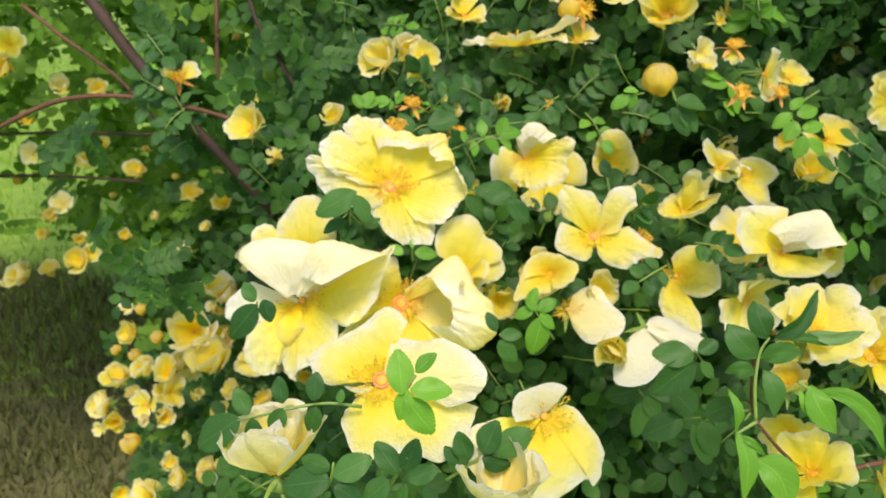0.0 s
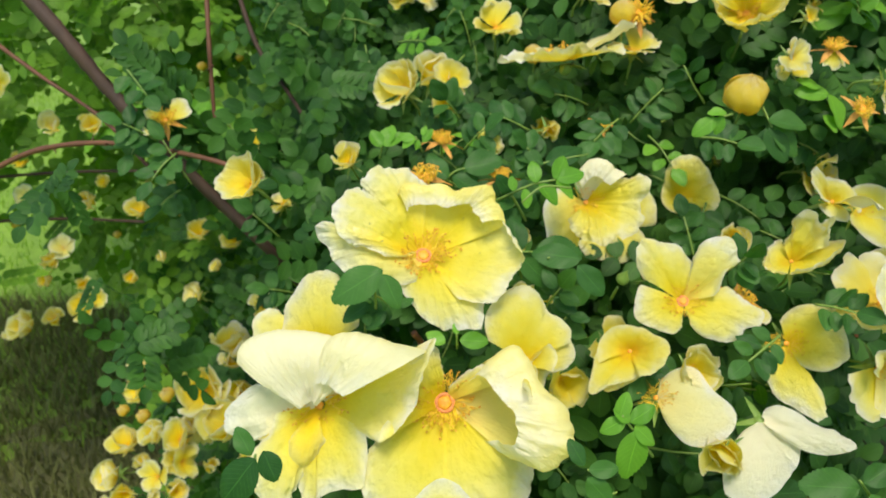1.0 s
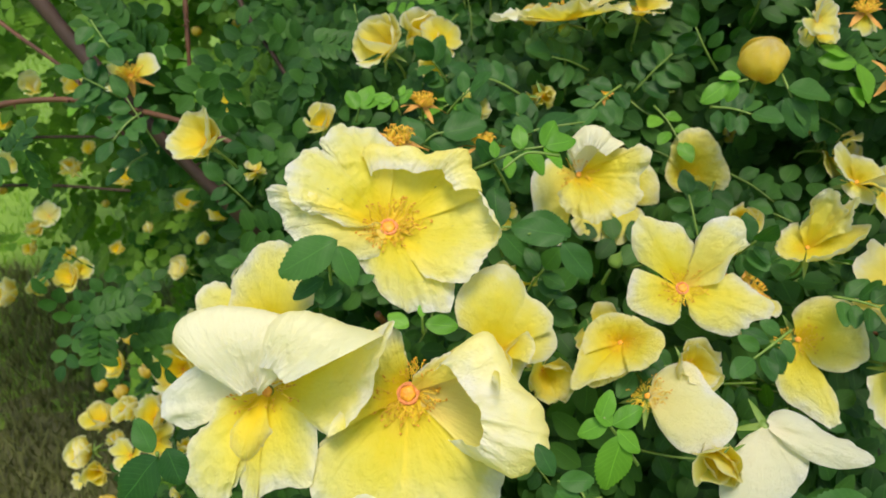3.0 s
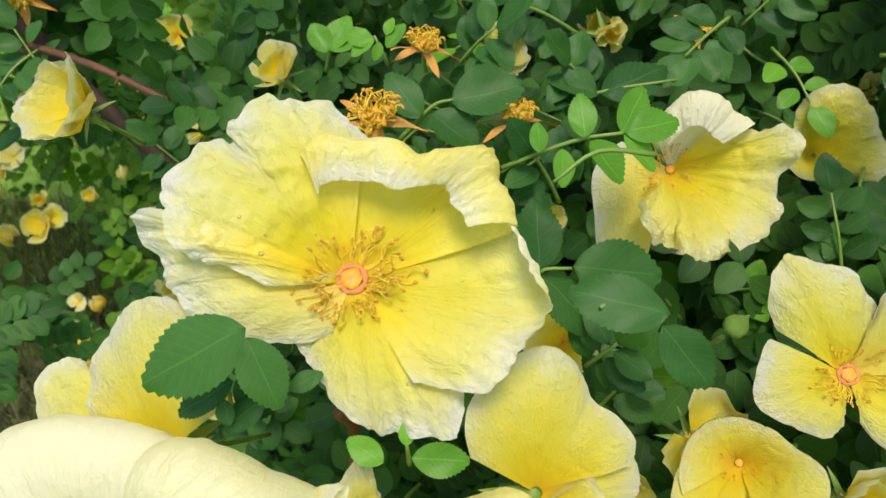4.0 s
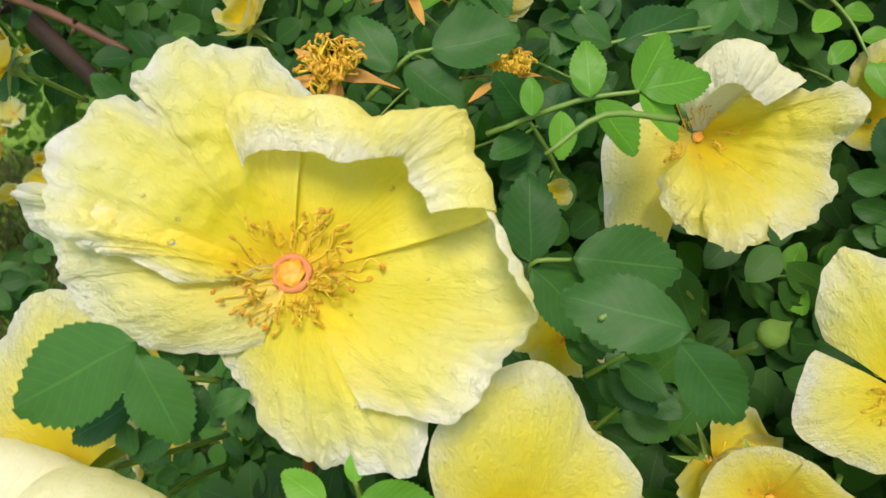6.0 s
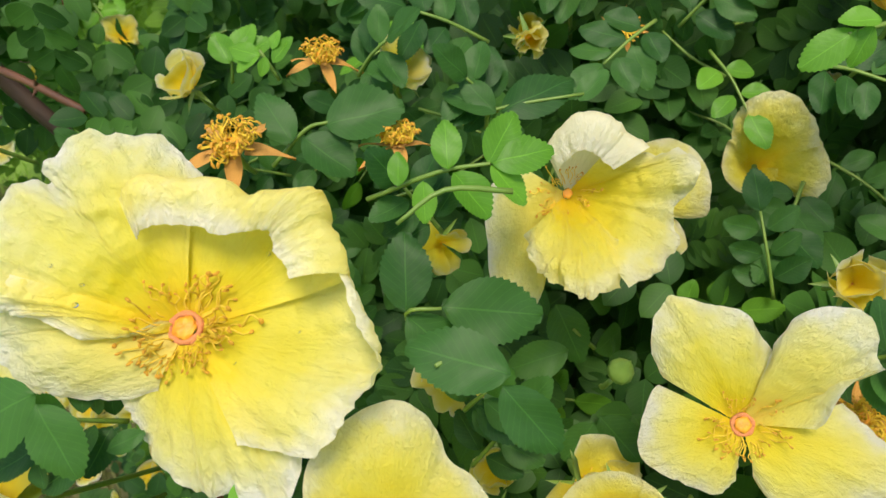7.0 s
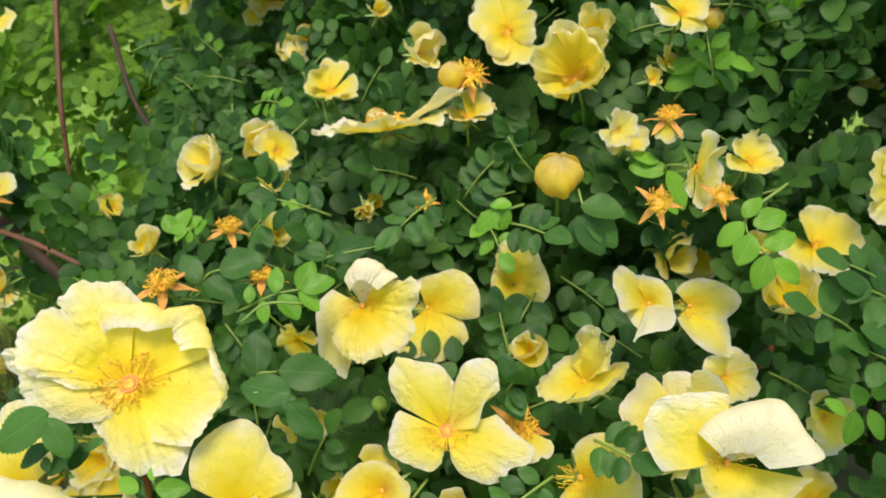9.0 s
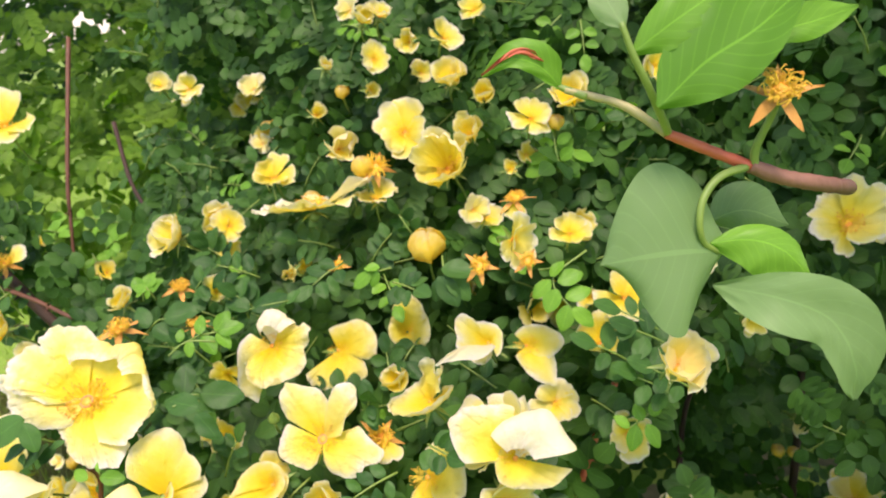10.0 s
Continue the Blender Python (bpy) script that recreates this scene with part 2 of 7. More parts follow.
def petal_mesh(length, fan, rise, bend, cup, ruffle, notch, seed, n, roll=0, start=0.58):
    """One petal along +x, fanning out from the claw. In degrees: rise, its slope at the claw; bend, how far it curves up to the rim; roll, how far the rim folds in (+) or out (-), from start on."""
    verts, faces, uvs = [], [], []
    rise, bend, fan, roll = radians(rise), radians(bend), radians(fan), radians(roll)
    at = Vector((seed * 3.7, seed * 1.3, seed * 2.1))
    for j in range(n + 1):
        u = 2 * j / n - 1
        rim = 1 - 0.19 * abs(u) ** 4 - notch * math.exp(-((u / 0.2) ** 2)) + 0.10 * noise.noise(at + Vector((u * 1.9, 0, 0))) + 0.05 * noise.noise(at + Vector((u * 6, 5, 0))) + 0.022 * noise.noise(at + Vector((u * 15, 7, 0))) + (0.014 * noise.noise(at + Vector((u * 34, 2, 0))) if n > 20 else 0)
        fold = 0.55 + 0.9 * noise.noise(at + Vector((u * 1.4, 8, 2))) if start == 0.58 else 1 + 0.3 * noise.noise(at + Vector((u * 1.8, 8, 2)))
        pleat = noise.noise(at + Vector((u * 4.5, 2, 7))) + 0.5 * noise.noise(at + Vector((u * 10, 4, 1)))
        frill = noise.noise(at + Vector((u * 9, 1, 3))) + 0.6 * noise.noise(at + Vector((u * 19, 6, 2)))
        hem = noise.noise(at + Vector((u * 1.5, 3, 6))) + 0.35 * noise.noise(at + Vector((u * 4.0, 4, 8)))
        out = up = last = 0.0
        for i in range(n + 1):
            v = i / n
            r = (0.05 + 0.95 * v) * rim
            q, side = r * math.cos(u * fan * (1 - 0.12 * v)), r * math.sin(u * fan * (1 - 0.12 * v))
            k = min(1, max(0, (v - start) / (0.42 if start == 0.58 else 0.26)))
            slope = rise + bend * v + roll * fold * k * k * (3 - 2 * k) + ruffle * 2.4 * hem * v**2.2
            out += (q - last) * math.cos(slope)
            up += (q - last) * math.sin(slope)
            last = q
            wave = noise.noise(at + Vector((q * 1.6, side * 2.4, 1.0))) * 0.7 + noise.noise(at + Vector((q * 3.5, side * 5.5, 4.0))) * 0.34 + noise.noise(at + Vector((q * 7, side * 11, 9.0))) * 0.13
            off = cup * side * side + ruffle * v**1.3 * wave + 0.22 * ruffle * v**6 * frill + 0.22 * ruffle * v * pleat
            verts.append((length * (out - math.sin(slope) * off), length * side, length * (up + math.cos(slope) * off)))
            uvs.append(((u + 1) / 2, v))
    for i in range(n):
        for j in range(n):
            a = i * (n + 1) + j
            faces.append((a, a + n + 1, a + n + 2, a + 1))
    return mesh_of("petal", verts, faces, PETAL, uvs)


PETALS = {}


def petal_of(length, fan, rise, bend, cup, ruffle, seed, n, roll=0, start=0.58, notch=None):
    key = (round(length, 4), fan, rise, bend, cup, ruffle, seed, n, roll, start, notch)
    if key not in PETALS:
        PETALS[key] = petal_mesh(length, fan, rise, bend, cup, ruffle, 0.04 + 0.05 * (seed % 3) if notch is None else notch, seed, n, roll, start)
    return PETALS[key]


def stamen_meshes(reach, count, seed, spread=0.9, stout=1.0):
    """Filaments and anthers of one flower, in a ring that leans outwards."""
    rng = random.Random(seed)
    fv, ff, av, af = [], [], [], []
    for k in range(count):
        a = 2 * math.pi * (k + rng.random()) / count
        lean = rng.uniform(0.35, spread + 0.35)
        h = reach * rng.uniform(0.4, 1.05)
        root = Vector((math.cos(a), math.sin(a), 0)) * reach * 0.22
        tip = root + Vector((math.cos(a) * math.sin(lean), math.sin(a) * math.sin(lean), math.cos(lean))) * h
        mid = (root + tip) / 2 + Vector((rng.uniform(-1, 1), rng.uniform(-1, 1), rng.uniform(0.2, 1.2))) * reach * 0.26
        v, f = tube((root, mid, tip), (reach * 0.022 * stout, reach * 0.018 * stout, reach * 0.013 * stout), 4, len(fv))
        fv += v
        ff += f
        d = Vector((rng.uniform(-1, 1), rng.uniform(-1, 1), rng.uniform(-0.4, 0.6))).normalized() * reach * 0.055
        v, f = tube((tip - d, tip - d * 0.4, tip + d * 0.5, tip + d), (reach * 0.015 * stout, reach * 0.030 * stout, reach * 0.030 * stout, reach * 0.013 * stout), 5, len(av))
        av += v
        af += f
    return mesh_of("stamen_brush", fv, ff, FILAMENT), mesh_of("anther_ring", av, af, ANTHER)


def stamen_mesh(seed):
    """One stamen of unit height: a bowed filament and its small curled anther."""
    rng = random.Random(seed)
    bow = Vector((rng.uniform(-0.26, 0.26), rng.uniform(-0.26, 0.26), 0))
    line = curve_points([(0, 0, 0), Vector((0, 0, 0.45)) + bow, Vector((0, 0, 0.85)) - bow * 0.3, Vector((0, 0, 1)) + bow * 0.5], 3)
    v, f = tube(line, [0.036 - 0.014 * i / len(line) for i in range(len(line))], 5)
    d = Vector((rng.uniform(-1, 1), rng.uniform(-1, 1), rng.uniform(-0.5, 0.3))).normalized() * 0.10
    hook = [line[-1] - d, line[-1] - d * 0.4 + Vector((0, 0, 0.02)), line[-1] + d * 0.4 + Vector((0, 0, 0.02)), line[-1] + d]
    w, g = tube(hook, (0.022, 0.052, 0.052, 0.020), 6, len(v))
    me = mesh_of("stamen", v + w, f + g, FILAMENT)
    me.materials.append(ANTHER)
    me.polygons.foreach_set("material_index", [0] * len(f) + [1] * len(g))
    return me


def stamens(thing, reach, count, rng, lift, fat=1.0):
    """Stamens set singly round the heart of a large flower."""
    for k in range(count):
        a = 2 * math.pi * (k + rng.random()) / count
        lean = rng.uniform(0.3, 1.25)
        out = Vector((math.cos(a), math.sin(a), 0))
        m = stand(out * reach * rng.uniform(0.26, 0.40) + Vector((0, 0, lift)), out * math.sin(lean) + Vector((0, 0, math.cos(lean))), out.cross((0, 0, 1)))
        h = reach * rng.uniform(0.4, 1.0)
        kind = rng.randrange(6)
        part("stamen", shared(("stamen", kind), lambda: stamen_mesh(kind)), thing, m @ Matrix.Diagonal((h * fat, h * fat, h, 1)))


def dome_mesh(radius, seed, mat, name):
    """A bumpy cushion: the stigmas in the heart of the flower."""
    verts, faces = [], []
    rings, sides = 5, 12
    for i in range(rings + 1):
        e = math.pi / 2 * i / rings
        for k in range(sides):
            a = 2 * math.pi * k / sides
            r = radius * math.cos(e) * (1 + 0.18 * math.sin(5 * a + 2.4 * i))
            verts.append((r * math.cos(a), r * math.sin(a), radius * 0.35 * math.sin(e) + 0.1 * radius * math.sin(7 * a + i)))
    for i in range(rings):
        for k in range(sides):
            a, b = i * sides + k, i * sides + (k + 1) % sides
            faces.append((a, b, b + sides, a + sides))
    return mesh_of(name, verts, faces, mat)


def calyx_mesh(size, back, mat, name="calyx"):
    """Five pointed sepals round a small round hip. back: degrees by which they bend away from the petals."""
    verts, faces = [], []
    for k in range(5):
        a = 2 * math.pi * (k + 0.5) / 5
        out = Vector((math.cos(a), math.sin(a), 0))
        across = Vector((-math.sin(a), math.cos(a), 0))
        base = len(verts)
        for i in range(6):
            v = i / 5
            w = size * 0.16 * (1 - v) ** 0.7 * (0.65 + 0.9 * v * (1 - v))
            e = -radians(back) * (0.4 + 0.6 * v)
            p = out * size * v * math.cos(e) + Vector((0, 0, size * v * math.sin(e)))
            verts += [p - across * w, p + Vector((0, 0, -w * 0.5)), p + across * w]
        for i in range(5):
            b = base + 3 * i
            faces += [(b, b + 1, b + 4, b + 3), (b + 1, b + 2, b + 5, b + 4)]
    rings = [(0.0, 0.14), (-0.10, 0.22), (-0.24, 0.24), (-0.36, 0.15), (-0.42, 0.06)]
    v, f = tube([(0, 0, z * size) for z, _ in rings], [r * size for _, r in rings], 8, len(verts))
    return mesh_of(name, verts + v, faces + f, mat)


def stand(pos, face, across):
    """A pose at pos whose z axis is face and whose x axis lies along across."""
    z = Vector(face).normalized()
    x = Vector(across)
    x = (x - z * x.dot(z)).normalized()
    y = z.cross(x)
    m = Matrix((x, y, z)).transposed().to_4x4()
    m.translation = Vector(pos)
    return m


ANCHORS = []
SHARED = {}


def shared(key, make):
    if key not in SHARED:
        SHARED[key] = make()
    return SHARED[key]


def pedicel(top, m, size, bow=0.5):
    """The flower's stalk, from under the hip down into the bush."""
    inv = m.to_3x3().transposed()
    down = inv @ Vector((0.1, 0.75, -0.65)).normalized()
    pts = curve_points([(0, 0, -0.3 * size), Vector((0, 0, -0.75 * size)) + down * 0.25 * size, Vector((0, 0, -0.8 * size)) + down * 0.7 * size], 4)
    v, f = tube(pts, [0.0006] * len(pts), 6)
    return mesh_of("pedicel", v, f, STALK)


ROSES = "yellow roses on the bush"


def rose(pos, face, across, width, pale, petals=(), rise=22, bend=12, ruffle=0.2, hearts=1.0, grade=1, label="", turn=0):
    """An open rose. petals: rows of turn, length and fan as shares, rise, bend, fading; without rows five even ones."""
    rng = random.Random(round(1e4 * (pos[0] + 3 * pos[1] + 7 * pos[2])))
    size = width / 2
    thing = new("rose_flower")
    thing.matrix_world = m = stand(pos, face, across)
    tagged(thing, label or "pale yellow single rose, open, among dark green leaves", "rose flower", ROSES)
    n = (7, 12, 34)[grade]
    if not petals:
        rise, bend = rng.choice(((rise, bend), (rise, bend), (rise + 8, bend + 34)))
        petals = [(turn + 72 * k + rng.uniform(-14, 14), rng.uniform(0.86, 1.12), rng.uniform(0.85, 1.08), rise + rng.choice((-16, -4, 4, 12, 20)), bend + rng.choice((-20, 0, 20)), pale + rng.uniform(0.0, 0.5), rng.choice((-60, -30, 0, 0, 40))) for k in range(5)]
    for k, (a, length, fan, up, curl, fade, *fold) in enumerate(petals):
        seed = rng.randrange(1000) if grade == 2 else rng.randrange(5)
        me = petal_of(1.0, round(46 * fan), round(up / 4) * 4, round(curl / 10) * 10, 0.35, ruffle, seed, n, *fold)
        s = size * length * 1.03
        p = part("petal", me, thing, pose(0, 0, 0.0006 * (k % 3), 0, 0, a) @ Matrix.Diagonal((s, s, s, 1)))
        p.color = (min(1, max(0, fade)), max(0, fade - 1), 0, 1)
    reach = size * (0.15 if grade == 0 else 0.27) * hearts
    count = (14, 36, 90)[grade]
    if grade == 2:
        stamens(thing, reach, 72, rng, size * 0.03)
    else:
        fil, ant = shared(("stamens", round(reach, 3), count, rng.randrange(3)), lambda: stamen_meshes(round(reach, 3) + 1e-4, count, rng.randrange(99)))
        tagged(part("stamen_brush", fil, thing, pose(0, 0, size * 0.03)), kind="stuff")
        tagged(part("anther_ring", ant, thing, pose(0, 0, size * 0.03)), kind="stuff")
    part("pistil", shared(("dome", round(reach, 3)), lambda: dome_mesh(reach * 0.36, 1, STIGMA, "pistil")), thing, pose(0, 0, size * 0.03), "orange-red cushion of stigmas")
    if grade:
        part("calyx", shared(("calyx", round(size, 2)), lambda: calyx_mesh(0.3 * size + 0.004, 20, STALK)), thing, pose(0, 0, -0.001))
        part("pedicel", pedicel(pos, m, size), thing)
    ANCHORS.append((Vector(pos), size))
    return thing


def along(values, t, smooth=True):
    """The value at t (0 to 1) of evenly spaced values, on a smooth or a straight line through them."""
    k = len(values) - 1
    if k == 0:
        return values[0]
    s = min(max(t, 0), 1) * k
    i = min(int(s), k - 1)
    f, b, c = s - i, values[i], values[i + 1]
    if not smooth:
        return b + (c - b) * f
    a = values[i - 1] if i else 2 * b - c
    d = values[i + 2] if i + 2 <= k else 2 * c - b
    return 0.5 * (2 * b + (c - a) * f + (2 * a - 5 * b + 4 * c - d) * f * f + (3 * b - a - 3 * c + d) * f**3)


def formed_petal(rim, slopes, crumple, seed, n):
    """A petal of its own form. rim: direction in degrees and length of the petal, from one side to the other; slopes: from one side to the other, its slope in degrees at even steps from the claw to the rim (past 90 it folds inwards)."""
    rim, slopes = np.asarray(rim, dtype=float), np.asarray(slopes, dtype=float)
    at = Vector((seed * 3.7, seed * 1.3, seed * 2.1))
    grid = np.zeros((n + 1, n + 1, 3))
    uvs = []
    for j in range(n + 1):
        t = j / n
        turn, reach = along(rim, t)
        reach *= 1 + 0.022 * crumple * (noise.noise(at + Vector((t * 11, 0, 0))) + 0.7 * noise.noise(at + Vector((t * 27, 3, 0))))
        column = along(slopes, t)
        hem = noise.noise(at + Vector((t * 3.2, 3, 6))) + 0.5 * noise.noise(at + Vector((t * 8, 4, 8)))
        c, s = math.cos(radians(turn)), math.sin(radians(turn))
        out, up = 0.05, 0.0
        for i in range(n + 1):
            v = i / n
            grid[i, j] = out * c, out * s, up
            slope = radians(along(column, v, False) + 26 * crumple * hem * v**3)
            out += reach / n * math.cos(slope)
            up += reach / n * math.sin(slope)
    across = np.gradient(grid, axis=1)
    normal = np.cross(np.gradient(grid, axis=0), across)
    normal /= np.maximum(np.linalg.norm(normal, axis=2, keepdims=True), 1e-9)
    wide = max(0.3, radians(abs(rim[-1, 0] - rim[0, 0])))
    for i in range(n + 1):
        v = i / n
        for j in range(n + 1):
            u = wide * j / n
            p = Vector(grid[i, j])
            pleat = noise.noise(at + Vector((u * 7, v * 1.3, 7))) + 0.55 * noise.noise(at + Vector((u * 16, v * 2.4, 1)))
            crease = 0.5 - abs(noise.noise(at + p * 3.2)) - 0.6 * abs(noise.noise(at + p * 7.5 + Vector((4, 1, 2)))) - 0.25 * abs(noise.noise(at + p * 17))
            frill = noise.noise(at + Vector((u * 20, v * 5, 3)))
            grid[i, j] += normal[i, j] * crumple * (0.020 * v**1.2 * pleat + 0.042 * v**0.8 * crease + 0.026 * v**4 * frill)
            uvs.append((0.5 + (j / n - 0.5) * wide / 1.5, v))
    faces = [(a, a + n + 1, a + n + 2, a + 1) for i in range(n) for a in range(i * (n + 1), i * (n + 1) + n)]
    return mesh_of("petal", [tuple(p) for p in grid.reshape(-1, 3)], faces, PETAL, uvs)


def ring_mesh():
    """The fleshy ring round the stigmas, of unit radius, lumpy."""
    verts, faces = [], []
    for i in range(24):
        a = 2 * math.pi * i / 24
        for k in range(8):
            b = 2 * math.pi * k / 8
            r = 1 + (0.22 + 0.05 * math.sin(5 * a)) * math.cos(b)
            verts.append((r * math.cos(a), r * math.sin(a), 0.24 * math.sin(b) + 0.05 * math.sin(7 * a)))
    for i in range(24):
        for k in range(8):
            faces.append((i * 8 + k, (i + 1) % 24 * 8 + k, (i + 1) % 24 * 8 + (k + 1) % 8, i * 8 + (k + 1) % 8))
    return mesh_of("disc_ring", verts, faces, RING)


def full_heart(thing, size, rng, count, ring, share=1.0):
    """Stigmas, their ring and a loose crown of single stamens."""
    low = size * 0.02
    part("pistil", shared(("pistil", round(size, 4)), lambda: dome_mesh(size * (0.062 if ring else 0.045), 1, STIGMA, "pistil")), thing, pose(0, 0, low + 0.02 * size), "orange cushion of stigmas")
    if ring:
        r = size * 0.078
        part("disc_ring", shared("ring", ring_mesh), thing, pose(0, 0, low + 0.01 * size) @ Matrix.Diagonal((r, r, r, 1)), "coral-red ring round the stigmas")
    for k in range(count):
        a = 2 * math.pi * (k + 0.8 * rng.random()) / count
        out = Vector((math.cos(a), math.sin(a), 0))
        lean = rng.uniform(0.35, 1.35)
        h = size * share * rng.uniform(0.10, 0.24) * (1 + 0.25 * math.sin(2 * a + 1))
        m = stand(out * size * rng.uniform(0.075, 0.15) + Vector((0, 0, low)), out * math.sin(lean) + Vector((0, 0, math.cos(lean))) + Vector((rng.uniform(-0.3, 0.3), rng.uniform(-0.3, 0.3), 0)), out.cross((0, 0, 1)))
        kind = rng.randrange(6)
        w = 0.42 * h + 0.055 * size
        part("stamen", shared(("stamen", kind), lambda: stamen_mesh(kind)), thing, m @ Matrix.Diagonal((w, w, h, 1)))


def formed_rose(pos, face, across, width, label, *petals, count=70, fineness=48, ring=False):
    """A rose whose petals are formed one by one: rows of rim, slopes, fading and crumpling."""
    rng = random.Random(round(1e4 * (pos[0] + 3 * pos[1] + 7 * pos[2])))
    size = width / 2
    thing = new("rose_flower")
    thing.matrix_world = m = stand(pos, face, across)
    tagged(thing, label, "rose flower", ROSES)
    for k, (rim, slopes, fade, crumple) in enumerate(petals):
        me = formed_petal(rim, slopes, crumple, rng.randrange(1000), fineness)
        p = part("petal", me, thing, pose(0, 0, 0.0002 * k) @ Matrix.Diagonal((size, size, size, 1)))
        p.color = (min(1, fade), max(0, fade - 1), 0, 1)
    if count:
        full_heart(thing, size, rng, count, ring)
    part("calyx", shared(("calyx", round(size, 2)), lambda: calyx_mesh(0.3 * size + 0.004, 20, STALK)), thing, pose(0, 0, -0.001))
    part("pedicel", pedicel(pos, m, size), thing)
    ANCHORS.append((Vector(pos), size))
    return thing


def half_open(pos, face, across, width, pale, label="", grade=1, rise=28):
    """A half-open rose: broad petals stand up and overlap round the heart."""
    rng = random.Random(round(1e4 * (pos[0] + pos[2])))
    petals = [(76 * k + rng.uniform(-10, 10), rng.uniform(0.9, 1.12), rng.uniform(1.2, 1.4), rise + rng.choice((-12, -4, 4, 12)), 60 + rng.choice((-10, 0, 20)), pale + rng.uniform(-0.2, 0.3), rng.choice((-50, -20, 0, 20))) for k in range(6)]
    return rose(pos, face, across, width * 1.3, pale, petals, rise, 40, 0.13, 0.6, grade, label or "half-open yellow rose with cupped petals")


def wrapped_petal(k, n):
    """A petal closed over a bud of unit radius, its free edge a little proud."""
    verts, faces, uvs = [], [], []
    for i in range(n + 1):
        v = i / n
        polar = math.pi * (0.97 - 0.93 * v)
        for j in range(n + 1):
            u = 2 * j / n - 1
            a = u * radians(62) * (1 - 0.3 * v**3)
            r = 0.88 + 0.05 * k + 0.24 * max(0, abs(u) - 0.45) * (1 - 0.5 * v) + 0.13 * noise.noise(Vector((u * 2 + k, v * 3, k * 1.7))) + 0.05 * noise.noise(Vector((u * 6 + k, v * 5, k)))
            verts.append((r * math.sin(polar) * math.cos(a), r * math.sin(polar) * math.sin(a), 0.9 + r * 0.86 * math.cos(polar) + 0.16 * v**8))
            uvs.append(((u + 1) / 2, v))
    for i in range(n):
        for j in range(n):
            a = i * (n + 1) + j
            faces.append((a, a + 1, a + n + 2, a + n + 1))
    return mesh_of("petal", verts, faces, PETAL, uvs)


def bud(pos, face, across, width, pale, label="", grade=1):
    """A fat round bud, its petals wrapped over one another."""
    thing = new("rose_bud")
    size = width * 0.38
    thing.matrix_world = m = stand(pos, face, across)
    tagged(thing, label or "plump round yellow rosebud, still closed", "rose bud", "yellow rosebuds")
    for k in range(5):
        me = shared(("wrap", k, grade), lambda: wrapped_petal(k, (6, 9, 14)[grade]))
        p = part("petal", me, thing, pose(0, 0, -size, 0, 0, 144 * k + 10) @ Matrix.Diagonal((size, size, size, 1)))
        p.color = (0.35 + 0.06 * k, 0, 0.34, 1)
    part("calyx", shared(("budcalyx", round(size, 3)), lambda: calyx_mesh(0.75 * size, -35, STALK)), thing, pose(0, 0, -size * 0.98))
    if grade:
        part("pedicel", pedicel(pos, m, size * 3), thing)
    ANCHORS.append((Vector(pos), size))
    return thing


def green_bud(pos, face, across, width):
    """A slim unopened bud, its green sepals closed to a point."""
    thing = new("green_bud")
    thing.matrix_world = m = stand(pos, face, across)
    tagged(thing, "slim green unopened rosebud, sepals closed", "rose bud", "green rosebuds")
    rings = [(0.0, 0.10), (0.12, 0.30), (0.35, 0.46), (0.6, 0.42), (0.9, 0.26), (1.25, 0.09), (1.5, 0.02)]
    for k in range(5):
        verts, faces = [], []
        for i, (z, r) in enumerate(rings):
            for j in range(5):
                a = radians(-44 + 22 * j)
                q = r * (1 + 0.06 * (j % 2))
                verts.append((width * q * math.cos(a), width * q * math.sin(a), width * z))
        for i in range(len(rings) - 1):
            for j in range(4):
                b = 5 * i + j
                faces.append((b, b + 1, b + 6, b + 5))
        part("sepal", mesh_of("sepal", verts, faces, STALK), thing, pose(0, 0, 0, 0, 0, 72 * k + 9))
    part("pedicel", pedicel(pos, m, 2 * width), thing)
    return thing


def sepal_mesh(seed):
    """One dried sepal along +x, narrow, pointed and a little twisted."""
    verts, faces = [], []
    for i in range(8):
        v = i / 7
        w = 0.19 * math.sin(math.pi * (0.22 + 0.78 * v)) ** 0.8 * (1 - 0.5 * v)
        for u in (-1, 0, 1):
            verts.append((0.2 + 1.05 * v, u * w, 0.05 * abs(u) - 0.16 * v * v + 0.05 * math.sin(5 * v + seed * 2 + u)))
    for i in range(7):
        for j in range(2):
            a = 3 * i + j
            faces.append((a, a + 3, a + 4, a + 1))
    return mesh_of("sepal", verts, faces, DRIED)


